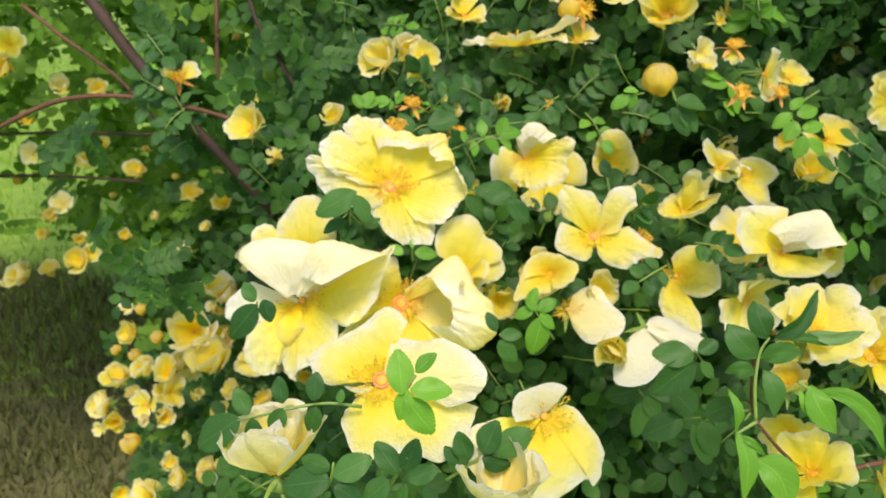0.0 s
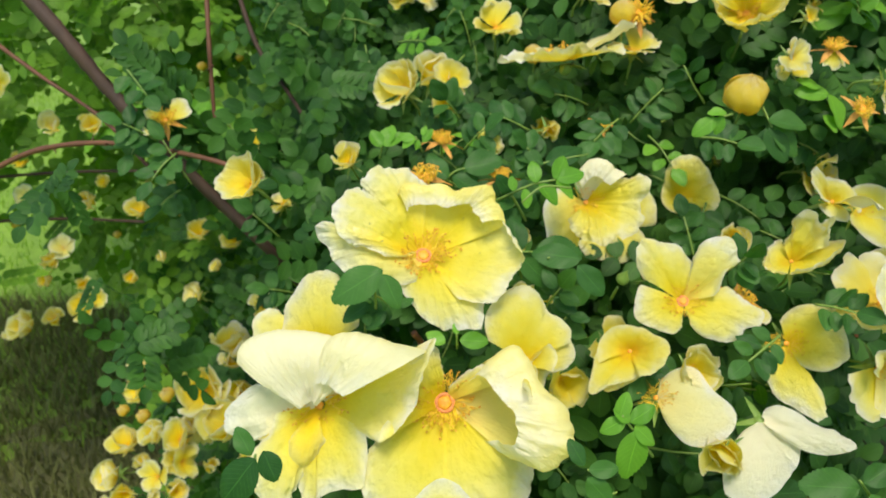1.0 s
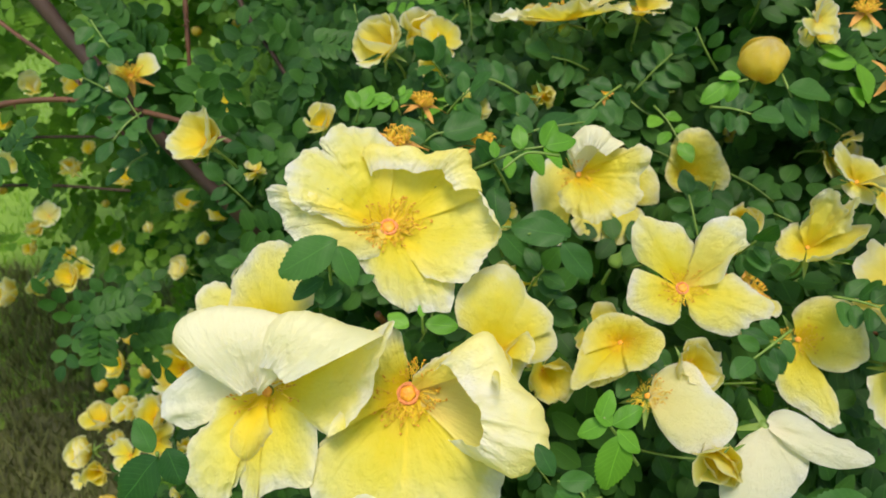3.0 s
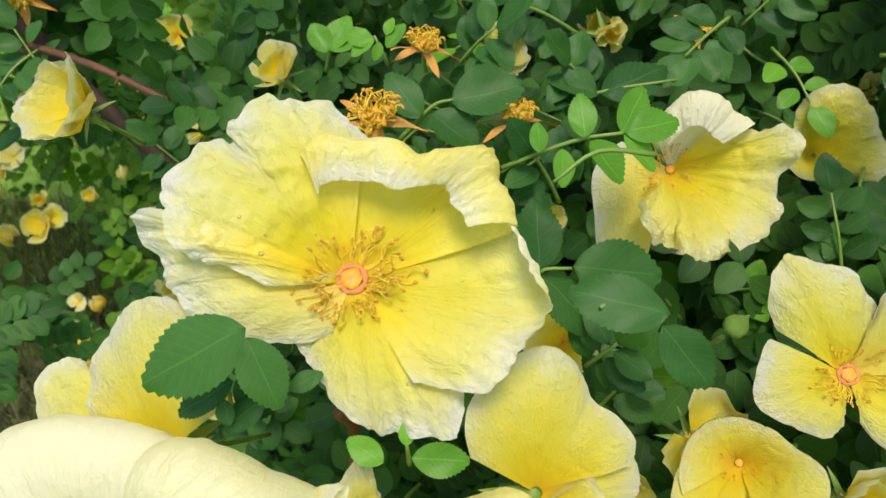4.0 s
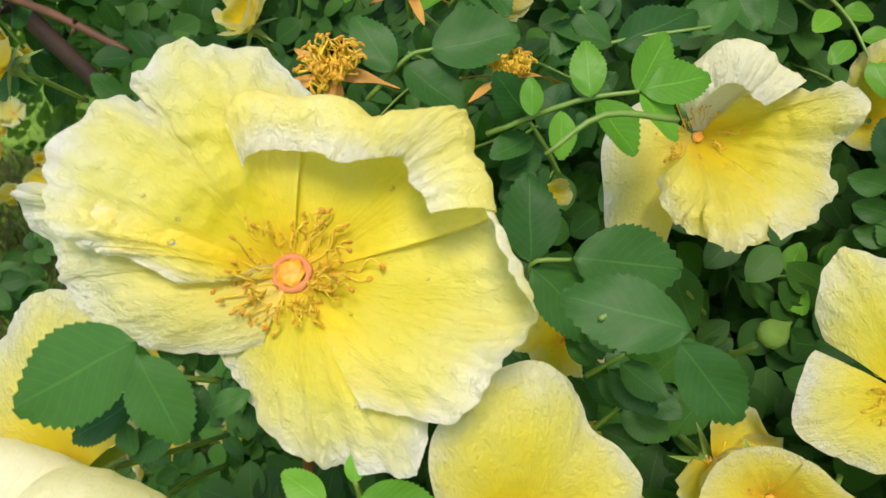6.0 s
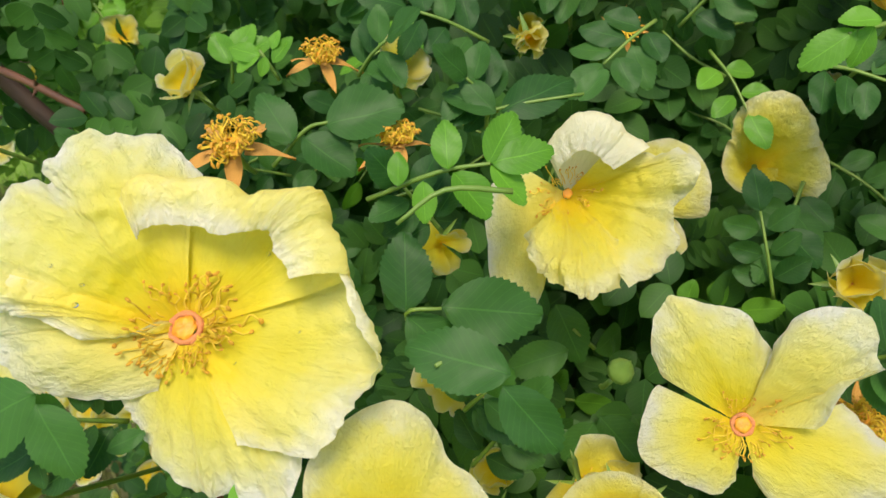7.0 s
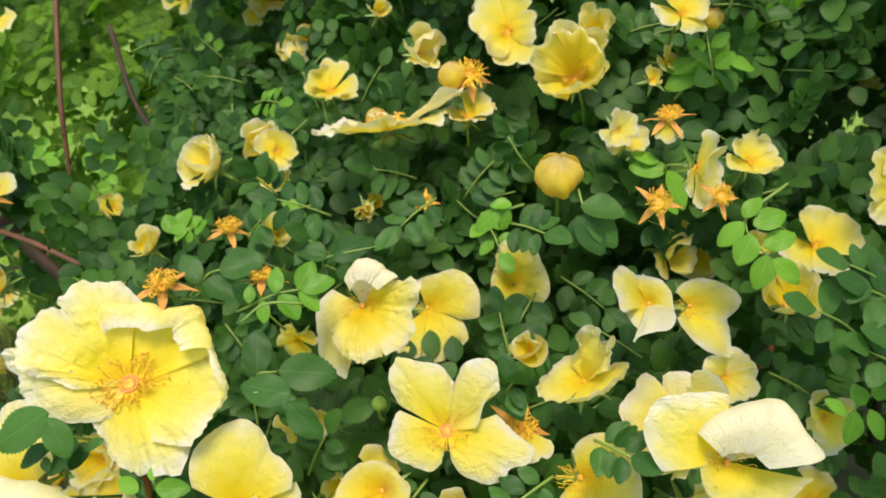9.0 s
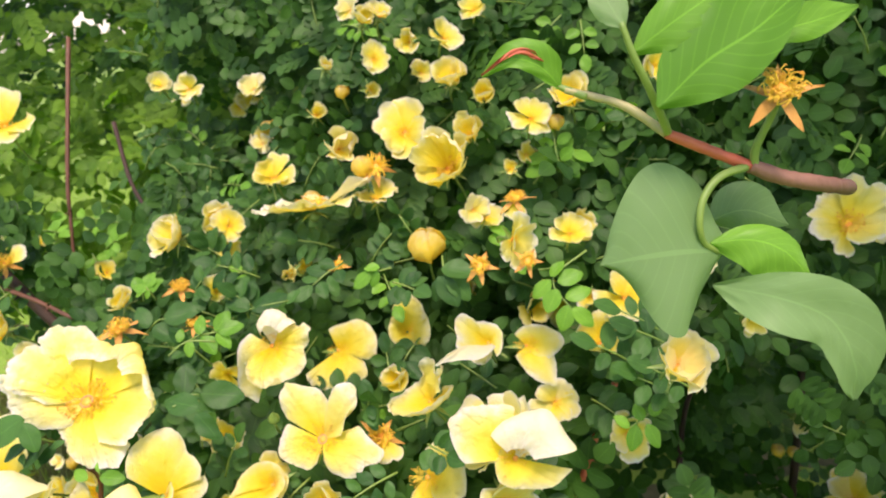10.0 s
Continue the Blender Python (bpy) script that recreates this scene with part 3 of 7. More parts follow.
def spent(pos, face, across, width, petals=(), label="", grade=1):
    """A rose that has dropped its petals: a brush of orange stamens on five sepals."""
    thing = new("spent_rose")
    size = width / 2
    thing.matrix_world = m = stand(pos, face, across)
    tagged(thing, label or "spent rose, petals fallen, orange stamens bare", "spent rose", "spent roses")
    rng = random.Random(round(1e4 * pos[0]))
    for a, length, fan, up, curl, fade, *_ in petals:
        me = petal_of(1.0, round(46 * fan), round(up / 4) * 4, round(curl / 10) * 10, 0.35, 0.22, rng.randrange(4), 10)
        s = size * length
        p = part("petal", me, thing, pose(0, 0, 0, 0, 0, a) @ Matrix.Diagonal((s, s, s, 1)), "limp pale petal")
        p.color = (min(1, fade), max(0, fade - 1), 0, 1)
    if grade == 2:
        stamens(thing, size * 0.66, 84, rng, 0.0, 1.5)
    else:
        fil, ant = shared(("brush", round(size, 3), rng.randrange(3)), lambda: stamen_meshes(size * 0.9, (24, 60, 60)[grade], rng.randrange(99), 1.15, 1.9))
        tagged(part("stamen_brush", fil, thing), kind="stuff")
        tagged(part("anther_ring", ant, thing), kind="stuff")
    part("pistil", shared(("spentdome", round(size, 3)), lambda: dome_mesh(size * 0.3, 1, STIGMA, "pistil")), thing)
    cup = part("calyx", shared(("cup", round(size, 3)), lambda: dome_mesh(size * 0.34, 2, DRIED, "calyx")), thing, pose(0, 0, -0.0012), "dried cup of the fallen flower")
    for k in range(5):
        m2 = pose(0, 0, 0, 0, rng.uniform(-12, 22), 72 * k + rng.uniform(-12, 12)) @ Matrix.Diagonal((1.25 * size, 1.35 * size, 1.25 * size, 1))
        part("sepal", shared(("sepal", k % 3), lambda: sepal_mesh(k % 3)), cup, m2)
    part("pedicel", pedicel(pos, m, size), thing)
    ANCHORS.append((Vector(pos), size * 0.7))
    return thing


def leaflet_arrays(rows, teeth, width, fold, droop, hi):
    """A leaflet along +y, one metre long: vertices, faces and uv."""
    cols = (-1, -0.55, 0, 0.55, 1) if hi else (-1, 0, 1)
    verts, faces, uvs = [], [], []
    for i in range(rows + 1):
        v = i / rows
        w = width * (math.sin(math.pi * v**0.92) ** 0.72 if 0 < v < 1 else 0.0)
        for u in cols:
            saw = teeth * (i % 2) * (abs(u) == 1) * (0 < v < 1)
            x = u * (w + saw)
            y = v + saw * 0.9 * (v < 0.97)
            z = abs(x) * fold - droop * v * v + 0.02 * math.sin(9 * v + 3 * u)
            verts.append((x, y, z))
            uvs.append((0.5 + 0.5 * u, v))
    c = len(cols)
    for i in range(rows):
        for j in range(c - 1):
            a = i * c + j
            faces.append((a, a + 1, a + c + 1, a + c))
    return verts, faces, uvs


def leaflet_mesh(mat, kind, hi=True):
    w, fold, droop = ((0.29, 0.25, 0.10), (0.32, 0.12, 0.16), (0.35, 0.35, 0.06), (0.30, -0.12, 0.2))[kind]
    blunt = mat == PALE
    v, f, uv = leaflet_arrays(28 if hi else 8, 0.022 if hi and not blunt else 0.0, w * (1.3 if blunt else 1), fold, droop, hi)
    return mesh_of("leaflet", v, f, mat, uv)


LEAFLETS = {(mat.name, k): leaflet_mesh(mat, k) for mat in (LEAF, YOUNG, PALE) for k in range(4)}


def leaflet_pose(base, tip, facing):
    y = Vector(tip) - Vector(base)
    length = y.length
    y.normalize()
    z = Vector(facing)
    z = (z - y * z.dot(y)).normalized()
    x = y.cross(z)
    m = Matrix((x * length, y * length, z * length)).transposed().to_4x4()
    m.translation = Vector(base)
    return m


SPRAYS = "compound leaves of the rose bush"


def spray(stem, leaflets, facing, mat=LEAF, label="", thick=0.00045):
    """A compound leaf: a thin stalk along stem and leaflets, each from its base to its tip."""
    rng = random.Random(round(1e4 * (stem[0][0] + 5 * stem[0][2])))
    thing = new("rose_leaf")
    root = Vector(stem[0])
    thing.location = root
    tagged(thing, label or ("fresh light green compound rose leaf" if mat == YOUNG else "dark green compound rose leaf with toothed leaflets"), "leaf", SPRAYS)
    pts = curve_points([Vector(p) - root for p in stem], 4)
    v, f = tube(pts, [thick * (1.2 - 0.5 * i / len(pts)) for i in range(len(pts))], 5)
    part("leaf_stalk", mesh_of("leaf_stalk", v, f, STALK), thing)
    for base, tip in leaflets:
        tilt = Vector(facing) + Vector((rng.uniform(-0.35, 0.35), rng.uniform(-0.2, 0.2), rng.uniform(-0.3, 0.45)))
        part("leaflet", LEAFLETS[(mat.name, rng.randrange(4))], thing, leaflet_pose(Vector(base) - root, Vector(tip) - root, tilt))
    return thing


def feather(stem_from, stem_to, count, length, facing, mat=LEAF, label=""):
    """A compound leaf with count leaflets, in pairs and one at the end."""
    a, b = Vector(stem_from), Vector(stem_to)
    along = (b - a).normalized()
    side = Vector(facing).cross(along).normalized()
    rng = random.Random(round(1e4 * (a.x + 5 * a.z)))
    leaves = []
    pairs = (count - 1) // 2
    for k in range(pairs):
        at = a.lerp(b, (k + 0.8) / (pairs + 0.6))
        for s in (-1, 1):
            d = (side * s * 0.93 + along * 0.42 + Vector(facing) * rng.uniform(-0.25, 0.25)).normalized()
            leaves.append((at + d * 0.001, at + d * length * rng.uniform(0.8, 1.05)))
    leaves.append((b, b + along * length))
    mid = a.lerp(b, 0.5) + Vector(facing) * 0.08 * (b - a).length
    return spray([a, mid, b], leaves, facing, mat, label)


def leaf_stem(stem, label, thick=0.00045):
    """A lone leaf close by: its stalk along stem; blade() adds the leaflets."""
    thing = new("rose_leaf")
    root = Vector(stem[0])
    thing.location = root
    tagged(thing, label, "leaf", SPRAYS)
    pts = curve_points([Vector(p) - root for p in stem], 6)
    v, f = tube(pts, [thick * (1.3 - 0.5 * i / len(pts)) for i in range(len(pts))], 8)
    part("leaf_stalk", mesh_of("leaf_stalk", v, f, STALK), thing)
    return thing


def blade(thing, name, rib, left, right, mat, fold, droop, label=""):
    """A leaflet bent along its rib, with half-widths in millimetres on both sides, folded along the rib and drooping to its rims."""
    root = thing.location
    pts = curve_points([Vector(p) - root for p in rib], 8)
    facing = Vector((0.12, -0.95, 0.30))
    cols = (-1, -0.75, -0.5, -0.25, 0, 0.25, 0.5, 0.75, 1)
    verts, faces, uvs = [], [], []
    n = len(pts)
    for i, p in enumerate(pts):
        t = i / (n - 1)
        ahead = (pts[min(i + 1, n - 1)] - pts[max(i - 1, 0)]).normalized()
        side = ahead.cross(facing).normalized()
        out = side.cross(ahead).normalized()
        for u in cols:
            w = 0.001 * along(left if u < 0 else right, t) * abs(u)
            wave = 0.0003 * math.sin(11 * t + 5 * u) * abs(u) + 0.00012 * math.cos(38 * t - 9 * abs(u))
            q = p + side * (w if u > 0 else -w) + out * (fold * w - droop * u * u + wave)
            verts.append(tuple(q))
            uvs.append((0.5 + 0.5 * u, t))
    c = len(cols)
    for i in range(n - 1):
        for j in range(c - 1):
            a = i * c + j
            faces.append((a, a + 1, a + c + 1, a + c))
    part(name, mesh_of(name, verts, faces, mat, uvs), thing, None, label)


def cane(points, thick, mat, label, thin_end=0.6, thorns=0, open_air=False, seed=1):
    """A branch along points, with thorns."""
    thing = new("branch")
    root = Vector(points[0])
    thing.location = root
    tagged(thing, label, "branch", "canes of the rose bush")
    pts = curve_points([Vector(p) - root for p in points], 8)
    rng = random.Random(seed)
    radii = [thick * (1 - (1 - thin_end) * i / len(pts)) * rng.uniform(0.92, 1.1) for i in range(len(pts))]
    v, f = tube(pts, radii, 10)
    part("stem", mesh_of("stem", v, f, mat), thing)
    if open_air:
        ANCHORS.extend((root + p, 0.006) for p in pts)
    if thorns:
        spike = mesh_of("thorn", *tube([(0, 0, 0), (0, 0, 0.5), (0.1, 0, 1)], (0.28, 0.12, 0.01), 6), mat)
        for k in range(thorns):
            i = rng.randrange(1, len(pts) - 1)
            d = (pts[i + 1] - pts[i]).normalized()
            out = Matrix.Rotation(rng.uniform(0, 6.28), 3, d) @ d.orthogonal().normalized()
            m = stand(pts[i] + out * radii[i] * 0.8, out, d)
            s = thick * 1.1 + 0.0012
            part("thorn", spike, thing, m @ Matrix.Diagonal((s, s, s, 1)))
    return thing


def two_year_shoot(tip, joint, stub, thick, label):
    """A twig of three growths: pale green tip, red joint and a brown, cut-off stub."""
    thing = new("twig")
    root = Vector(stub[0])
    thing.location = root
    tagged(thing, label, "twig", "canes of the rose bush")
    for name, line, mat, a, b, words in (("shoot_tip", tip, PALE_SHOOT, 0.8, 0.55, "pale green young shoot"), ("joint", joint, RED_SHOOT, 0.95, 0.85, "bright red joint of the shoot"), ("stub", stub, OLD_SHOOT, 1.5, 1.2, "brown older wood")):
        pts = curve_points([Vector(p) - root for p in line], 8)
        rng = random.Random(len(line))
        radii = [thick * (a + (b - a) * i / len(pts)) * rng.uniform(0.94, 1.08) for i in range(len(pts))]
        v, f = tube(pts, radii, 12)
        part(name, mesh_of(name, v, f, mat), thing, None, words)
    return thing


def merged(name, groups, mat, label, category):
    """One mesh out of many copies of small templates: groups of (verts, faces, uvs, poses)."""
    allv, allf, alluv, start = [], [], [], 0
    for verts, faces, uvs, poses in groups:
        v = np.asarray(verts, dtype=np.float32)
        f = np.asarray(faces, dtype=np.int32)
        p = np.asarray(poses, dtype=np.float32)
        w = np.einsum("kij,nj->kni", p[:, :3, :3], v) + p[:, None, :3, 3]
        allv.append(w.reshape(-1, 3))
        allf.append((f[None] + (start + np.arange(len(p), dtype=np.int32) * len(v))[:, None, None]).reshape(-1, 4))
        alluv.append(np.tile(np.asarray(uvs, dtype=np.float32), (len(p), 1)))
        start += len(v) * len(p)
    v, f, uv = np.concatenate(allv), np.concatenate(allf), np.concatenate(alluv)
    me = bpy.data.meshes.new(name)
    me.vertices.add(len(v))
    me.vertices.foreach_set("co", v.ravel())
    me.loops.add(f.size)
    me.loops.foreach_set("vertex_index", f.ravel())
    me.polygons.add(len(f))
    me.polygons.foreach_set("loop_start", np.arange(len(f), dtype=np.int32) * 4)
    layer = me.uv_layers.new(name="UVMap")
    layer.data.foreach_set("uv", uv[f.ravel()].ravel())
    me.polygons.foreach_set("use_smooth", np.ones(len(f), dtype=bool))
    me.update(calc_edges=True)
    me.materials.append(mat)
    return tagged(new(name, me), label, category, kind="stuff")

# ---- ground ----
def lawn():
    """The lawn, gently uneven, out to the horizon."""
    verts, faces = [], []
    steps = [-400, -120, -40, -12, -6, *[0.25 * k for k in range(-16, 21)], 7, 12, 40, 120, 400]
    n = len(steps)
    for y in steps:
        for x in steps:
            verts.append((x, y, 0.012 * noise.noise(Vector((x * 1.3, y * 1.3, 0))) if abs(x) < 8 and abs(y) < 8 else -0.01))
    for i in range(n - 1):
        for j in range(n - 1):
            a = i * n + j
            faces.append((a, a + 1, a + n + 1, a + n))
    return tagged(new("ground", mesh_of("ground", verts, faces, LAWN)), "green lawn stretching away behind the bush", "lawn", kind="structure")


lawn()


def bed():
    """Bare, shaded soil under the bush, a low mound on the lawn."""
    verts, faces = [], []
    n = 40
    for i in range(n + 1):
        for k in range(40):
            a, r = 2 * math.pi * k / 40, i / n
            edge = 1 + 0.10 * noise.noise(Vector((math.cos(a) * 2, math.sin(a) * 2, 3)))
            x, y = 0.26 + 1.62 * r * edge * math.cos(a), 0.48 + 0.66 * r * edge * math.sin(a)
            verts.append((x, y, 0.012 * (1 - r**3) - 0.012 * r + 0.008 * noise.noise(Vector((x * 9, y * 9, 1)))))
    for i in range(n):
        for k in range(40):
            a, b = i * 40 + k, i * 40 + (k + 1) % 40
            faces.append((a, b, b + 40, a + 40))
    return tagged(new("flower_bed", mesh_of("flower_bed", verts, faces, SOIL)), "brown soil under the rose bush and beside it", "soil", kind="structure")


bed()


# ---- canes and stems ----
cane([(-0.2428, 0.1865, 0.7415), (-0.2047, 0.1696, 0.7045), (-0.1803, 0.1658, 0.6718), (-0.1359, 0.1555, 0.6250), (-0.0946, 0.1638, 0.5706), (-0.0852, 0.2301, 0.4982)], 0.0043, BARK, "thick dark brown rose cane, rough bark", 0.70, 10, True)
cane([(-0.3053, 0.1584, 0.6020), (-0.2696, 0.1560, 0.6222), (-0.2278, 0.1533, 0.6422), (-0.1892, 0.1503, 0.6488), (-0.1537, 0.1420, 0.6485), (-0.1121, 0.1214, 0.6476), (-0.0829, 0.1121, 0.6396)], 0.0017, RED_BARK, "thin reddish-brown arching rose branch", 0.70, 12, True)
cane([(-0.2961, 0.2515, 0.6891), (-0.2598, 0.2322, 0.6713), (-0.2120, 0.2101, 0.6475), (-0.1734, 0.1860, 0.6188)], 0.0015, RED_BARK, "thin reddish rose stem among leaves", 0.70, 6, True)
cane([(-0.1442, 0.2538, 0.7978), (-0.1386, 0.2129, 0.7054), (-0.1380, 0.2055, 0.6762), (-0.1370, 0.1978, 0.6464)], 0.0016, RED_BARK, "upright reddish-brown rose stem", 0.70, 6, True)
cane([(-0.1446, 0.2905, 0.7325), (-0.1261, 0.2695, 0.6854), (-0.1057, 0.2616, 0.6557), (-0.0896, 0.2556, 0.6301)], 0.0018, BARK, "slanting pale brown rose stem", 0.70, 0, True)
cane([(-0.0916, 0.6499, 0.7557), (-0.0975, 0.5838, 0.6552), (-0.1010, 0.5251, 0.5718), (-0.0988, 0.4658, 0.4869)], 0.0040, BARK, "upright dark rose stem in shade", 0.70, 0)
cane([(-0.5204, 0.4649, 0.4727), (-0.3995, 0.4474, 0.4860), (-0.2937, 0.4081, 0.4991)], 0.0019, BARK, "thin dark side branch", 0.70, 0)
cane([(-0.5096, 0.4644, 0.5213), (-0.3854, 0.4476, 0.5366), (-0.2397, 0.3895, 0.5576)], 0.0018, BARK, "thin dark side branch", 0.70, 0)
cane([(-0.0378, 0.5101, 0.7129), (-0.0071, 0.4723, 0.6777), (0.0281, 0.4433, 0.6379)], 0.0030, BARK, "dark rose stem in shade", 0.70, 0)
cane([(0.2078, -0.0696, 0.5710), (0.1812, -0.0710, 0.5669), (0.1599, -0.0553, 0.5770), (0.1428, -0.0676, 0.6229)], 0.0011, RED_BARK, "brown twig bearing leaves and roses", 0.70, 4)
cane([(0.1802, 0.0753, 0.4031), (0.1941, 0.0865, 0.4289), (0.2088, 0.1205, 0.4568)], 0.0063, BARK, "thick brown cane deep in the bush", 0.70, 0)
cane([(0.2087, 0.0834, 0.5581), (0.2160, 0.0870, 0.5834), (0.2246, 0.0907, 0.6081), (0.2293, 0.0992, 0.6329), (0.2338, 0.1143, 0.6455)], 0.0018, RED_SHOOT, "purplish-red rose stem with thorns", 0.70, 8)
cane([(-0.0346, 0.3704, 0.7935), (0.0096, 0.3471, 0.7691), (0.0558, 0.3252, 0.7483), (0.0976, 0.3121, 0.7237), (0.1466, 0.3008, 0.7016)], 0.0032, RED_BARK, "reddish rose branch between flowers", 0.70, 8)
cane([(0.2972, 0.2491, 0.4458), (0.3093, 0.2783, 0.4996), (0.3521, 0.3209, 0.5501)], 0.0023, BARK, "dark stem deep in the bush", 0.70, 0)
cane([(0.4039, 0.2952, 0.3818), (0.4157, 0.3407, 0.5204), (0.3985, 0.3830, 0.6604)], 0.0034, BARK, "dark stem deep in the bush", 0.70, 0)
cane([(-0.0034, -0.0039, 0.6218), (-0.0006, -0.0027, 0.6121), (-0.0030, -0.0120, 0.5799), (-0.0008, -0.0161, 0.5465)], 0.0012, RED_BARK, "reddish twig behind the big roses", 0.70, 3)

# ---- the big roses of the front cluster ----
BIG_ROSE = formed_rose((0.0000, 0.0000, 0.6500), (0.07, -0.58, 0.81), (0.99, 0.1, 0.01), 0.0634, "large pale yellow rose, wide open, ruffled petals",
            ([(85, 0.76), (92, 0.9), (103, 1.02), (112, 1.09), (123, 1.11), (132, 1.05), (135, 1), (142, 1.1), (151, 1.11), (161, 1.08), (169, 1.02), (176, 0.92), (180, 0.73)], ((30, 38, 30, 14, 0), (32, 42, 28, 6, -12), (28, 34, 28, 12, -12)), 1, 1.6),
            ([(115, 0.99), (106, 1.09), (82, 1.06), (58, 1.08), (45, 1.25), (37, 1.43), (32, 1.41), (24, 1.31), (10, 1.27)], ((24, 29, 33, 36, 60, 205, 230), (22, 27, 31, 34, 56, 200, 228), (20, 24, 28, 31, 44, 190, 222), (16, 19, 22, 24, 34, 165, 205)), 0.98, 1.1),
            ([(16, 1.05), (7, 1.09), (-4, 1.15), (-10, 1.2), (-16, 1.16), (-23, 1.03), (-32, 0.97), (-42, 0.95), (-50, 0.77), (-60, 0.65)], ((14, 16, 16, 14, 50, 150), (8, 10, 10, 8, 36, 150), (6, 9, 9, 6, 6, 40), (8, 10, 10, 4, -4, 40)), 0.85, 1),
            ([(-132, 0.41), (-119, 0.45), (-105, 0.53), (-94, 0.66), (-83, 0.76), (-78, 0.85), (-70, 0.86), (-61, 0.93), (-56, 1.01), (-50, 0.93), (-40, 0.83)], ((8, 4, -4, -14, -20), (8, 2, -8, -18, -28), (8, 4, -4, -14, -20)), 1, 1.1),
            ([(-196, 0.05), (-165, 0.2), (-165, 0.33), (-168, 0.47), (-175, 0.58), (-179, 0.72), (-182, 0.84), (-185, 0.91), (-193, 0.85)], ((26, 36, 34, 24, 6), (28, 36, 32, 18, -6), (30, 38, 30, 14, -4)), 0.85, 1.2),
            ([(-105, 0.3), (-132, 0.46), (-148, 0.66), (-161, 0.81), (-173, 0.94), (-177, 0.97), (-184, 1.05), (-190, 1.16), (-193, 1.16), (-196, 1.03)], ((13, 17, 12, -6, -26), (15, 20, 14, -4, -22), (18, 24, 18, 6, -6)), 1.15, 0.9),
            count=125, fineness=84, ring=True)
formed_rose((-0.0352, -0.0219, 0.6030), (-0.08, -0.9, 0.42), (1, 0.05, 0.02), 0.0700, "pale yellow rose nodding, white back of its upper petal showing",
            ([(144, 1.86), (134, 1.97), (122, 1.89), (107, 1.7), (88, 1.56), (68, 1.52), (42, 1.44)], ((6, 8, 30, 150, 200, 192), (4, 6, 30, 150, 200, 190), (6, 8, 30, 150, 196, 190)), 1.75, 0.55),
            ([(75, 1.31), (65, 1.56), (51, 1.79), (37, 2.09), (27, 2.5)], ((10, 14, 24, 90, 200, 195), (10, 14, 24, 90, 200, 195)), 1.6, 0.5),
            ([(24, 1.27), (30, 1.54), (23, 1.4), (13, 1.2), (-5, 0.97), (-22, 0.78), (-28, 0.59)], ((14, 18, 22, 26, 30), (14, 20, 26, 34, 40), (16, 20, 26, 30, 30)), 1, 0.8),
            ([(-173, 0.38), (-153, 0.5), (-147, 0.71), (-135, 0.89), (-123, 1.01), (-112, 0.99), (-106, 0.93), (-106, 0.82), (-98, 0.51)], ((22, 30, 26, 10, 0), (24, 30, 22, 4, -20)), 0.8, 1),
            ([(-106, 0.68), (-97, 0.88), (-90, 0.96), (-88, 0.84), (-72, 0.79), (-59, 0.87), (-47, 0.71), (-24, 0.49)], ((20, 24, 16, 4, -10), (18, 22, 20, 12, 4)), 0.75, 0.9),
            ([(-134, 0.44), (-120, 0.64), (-103, 0.7), (-92, 0.57), (-79, 0.34)], ((44, 50, 30, -10, -60),), 0.5, 0.8),
            ([(-200, 0.61), (-175, 0.92), (-163, 0.89), (-153, 0.67), (-167, 0.38)], ((6, 14, 8, -4, -10),), 1.7, 0.8),
            count=50, fineness=64)
formed_rose((0.0081, -0.0208, 0.6036), (0.03, -0.81, 0.58), (1, 0.05, 0.02), 0.0770, "yellow rose facing outwards, orange-red heart, creamy rim",
            ([(44, 1.01), (36, 1.42), (11, 1.46), (-6, 1.77), (-17, 1.89), (-27, 1.79), (-36, 1.58), (-42, 1.09)], ((26, 32, 38, 56, 176, 205), (22, 28, 36, 52, 170, 205), (20, 24, 30, 40, 130, 190)), 1.25, 1.1),
            ([(-24, 0.87), (-37, 0.95), (-48, 1.03), (-62, 1.07), (-77, 1.01), (-93, 0.94)], ((16, 20, 12, 0, -10), (14, 16, 10, -4, -16)), 0.8, 0.9),
            ([(-89, 0.92), (-103, 1.01), (-120, 1.09), (-134, 1.03), (-146, 0.85), (-152, 0.7), (-157, 0.48)], ((14, 14, 6, -6, -14), (16, 18, 10, 0, -10)), 0.8, 0.9),
            ([(208, 0.76), (178, 0.44), (126, 0.43), (99, 0.54), (89, 0.23)], ((34, 44, 44, 40, 30), (30, 36, 34, 26, 16)), 0.6, 0.9),
            ([(70, 0.13), (56, 0.31), (47, 0.46), (39, 0.66), (18, 0.69)], ((38, 46, 44, 30, 10),), 1.1, 1.1),
            count=130, fineness=64, ring=True)
formed_rose((0.0350, -0.0162, 0.6175), (0.17, -0.68, 0.71), (1, 0.05, 0.02), 0.0444, "yellow rose behind another, one broad petal upright",
            ([(155, 0.67), (141, 0.86), (130, 0.98), (115, 1.07), (102, 1.15), (90, 1.2), (80, 1.12), (70, 0.98), (61, 0.85), (47, 0.87), (32, 0.87), (19, 0.77)], ((24, 34, 30, 14, 0), (24, 34, 26, 10, -10), (24, 34, 30, 14, 0)), 0.55, 0.7),
            ([(25, 0.8), (9, 0.81), (-7, 0.68), (-30, 0.39), (-81, 0.56)], ((14, 20, 16, 6, 0),), 0.7, 0.8),
            ([(-113, 1.81), (-114, 1.05), (-26, 0.15), (32, 0.58), (-46, 0.69)], ((50, 64, 70, 60, 50),), 0.6, 0.8),
            count=0)
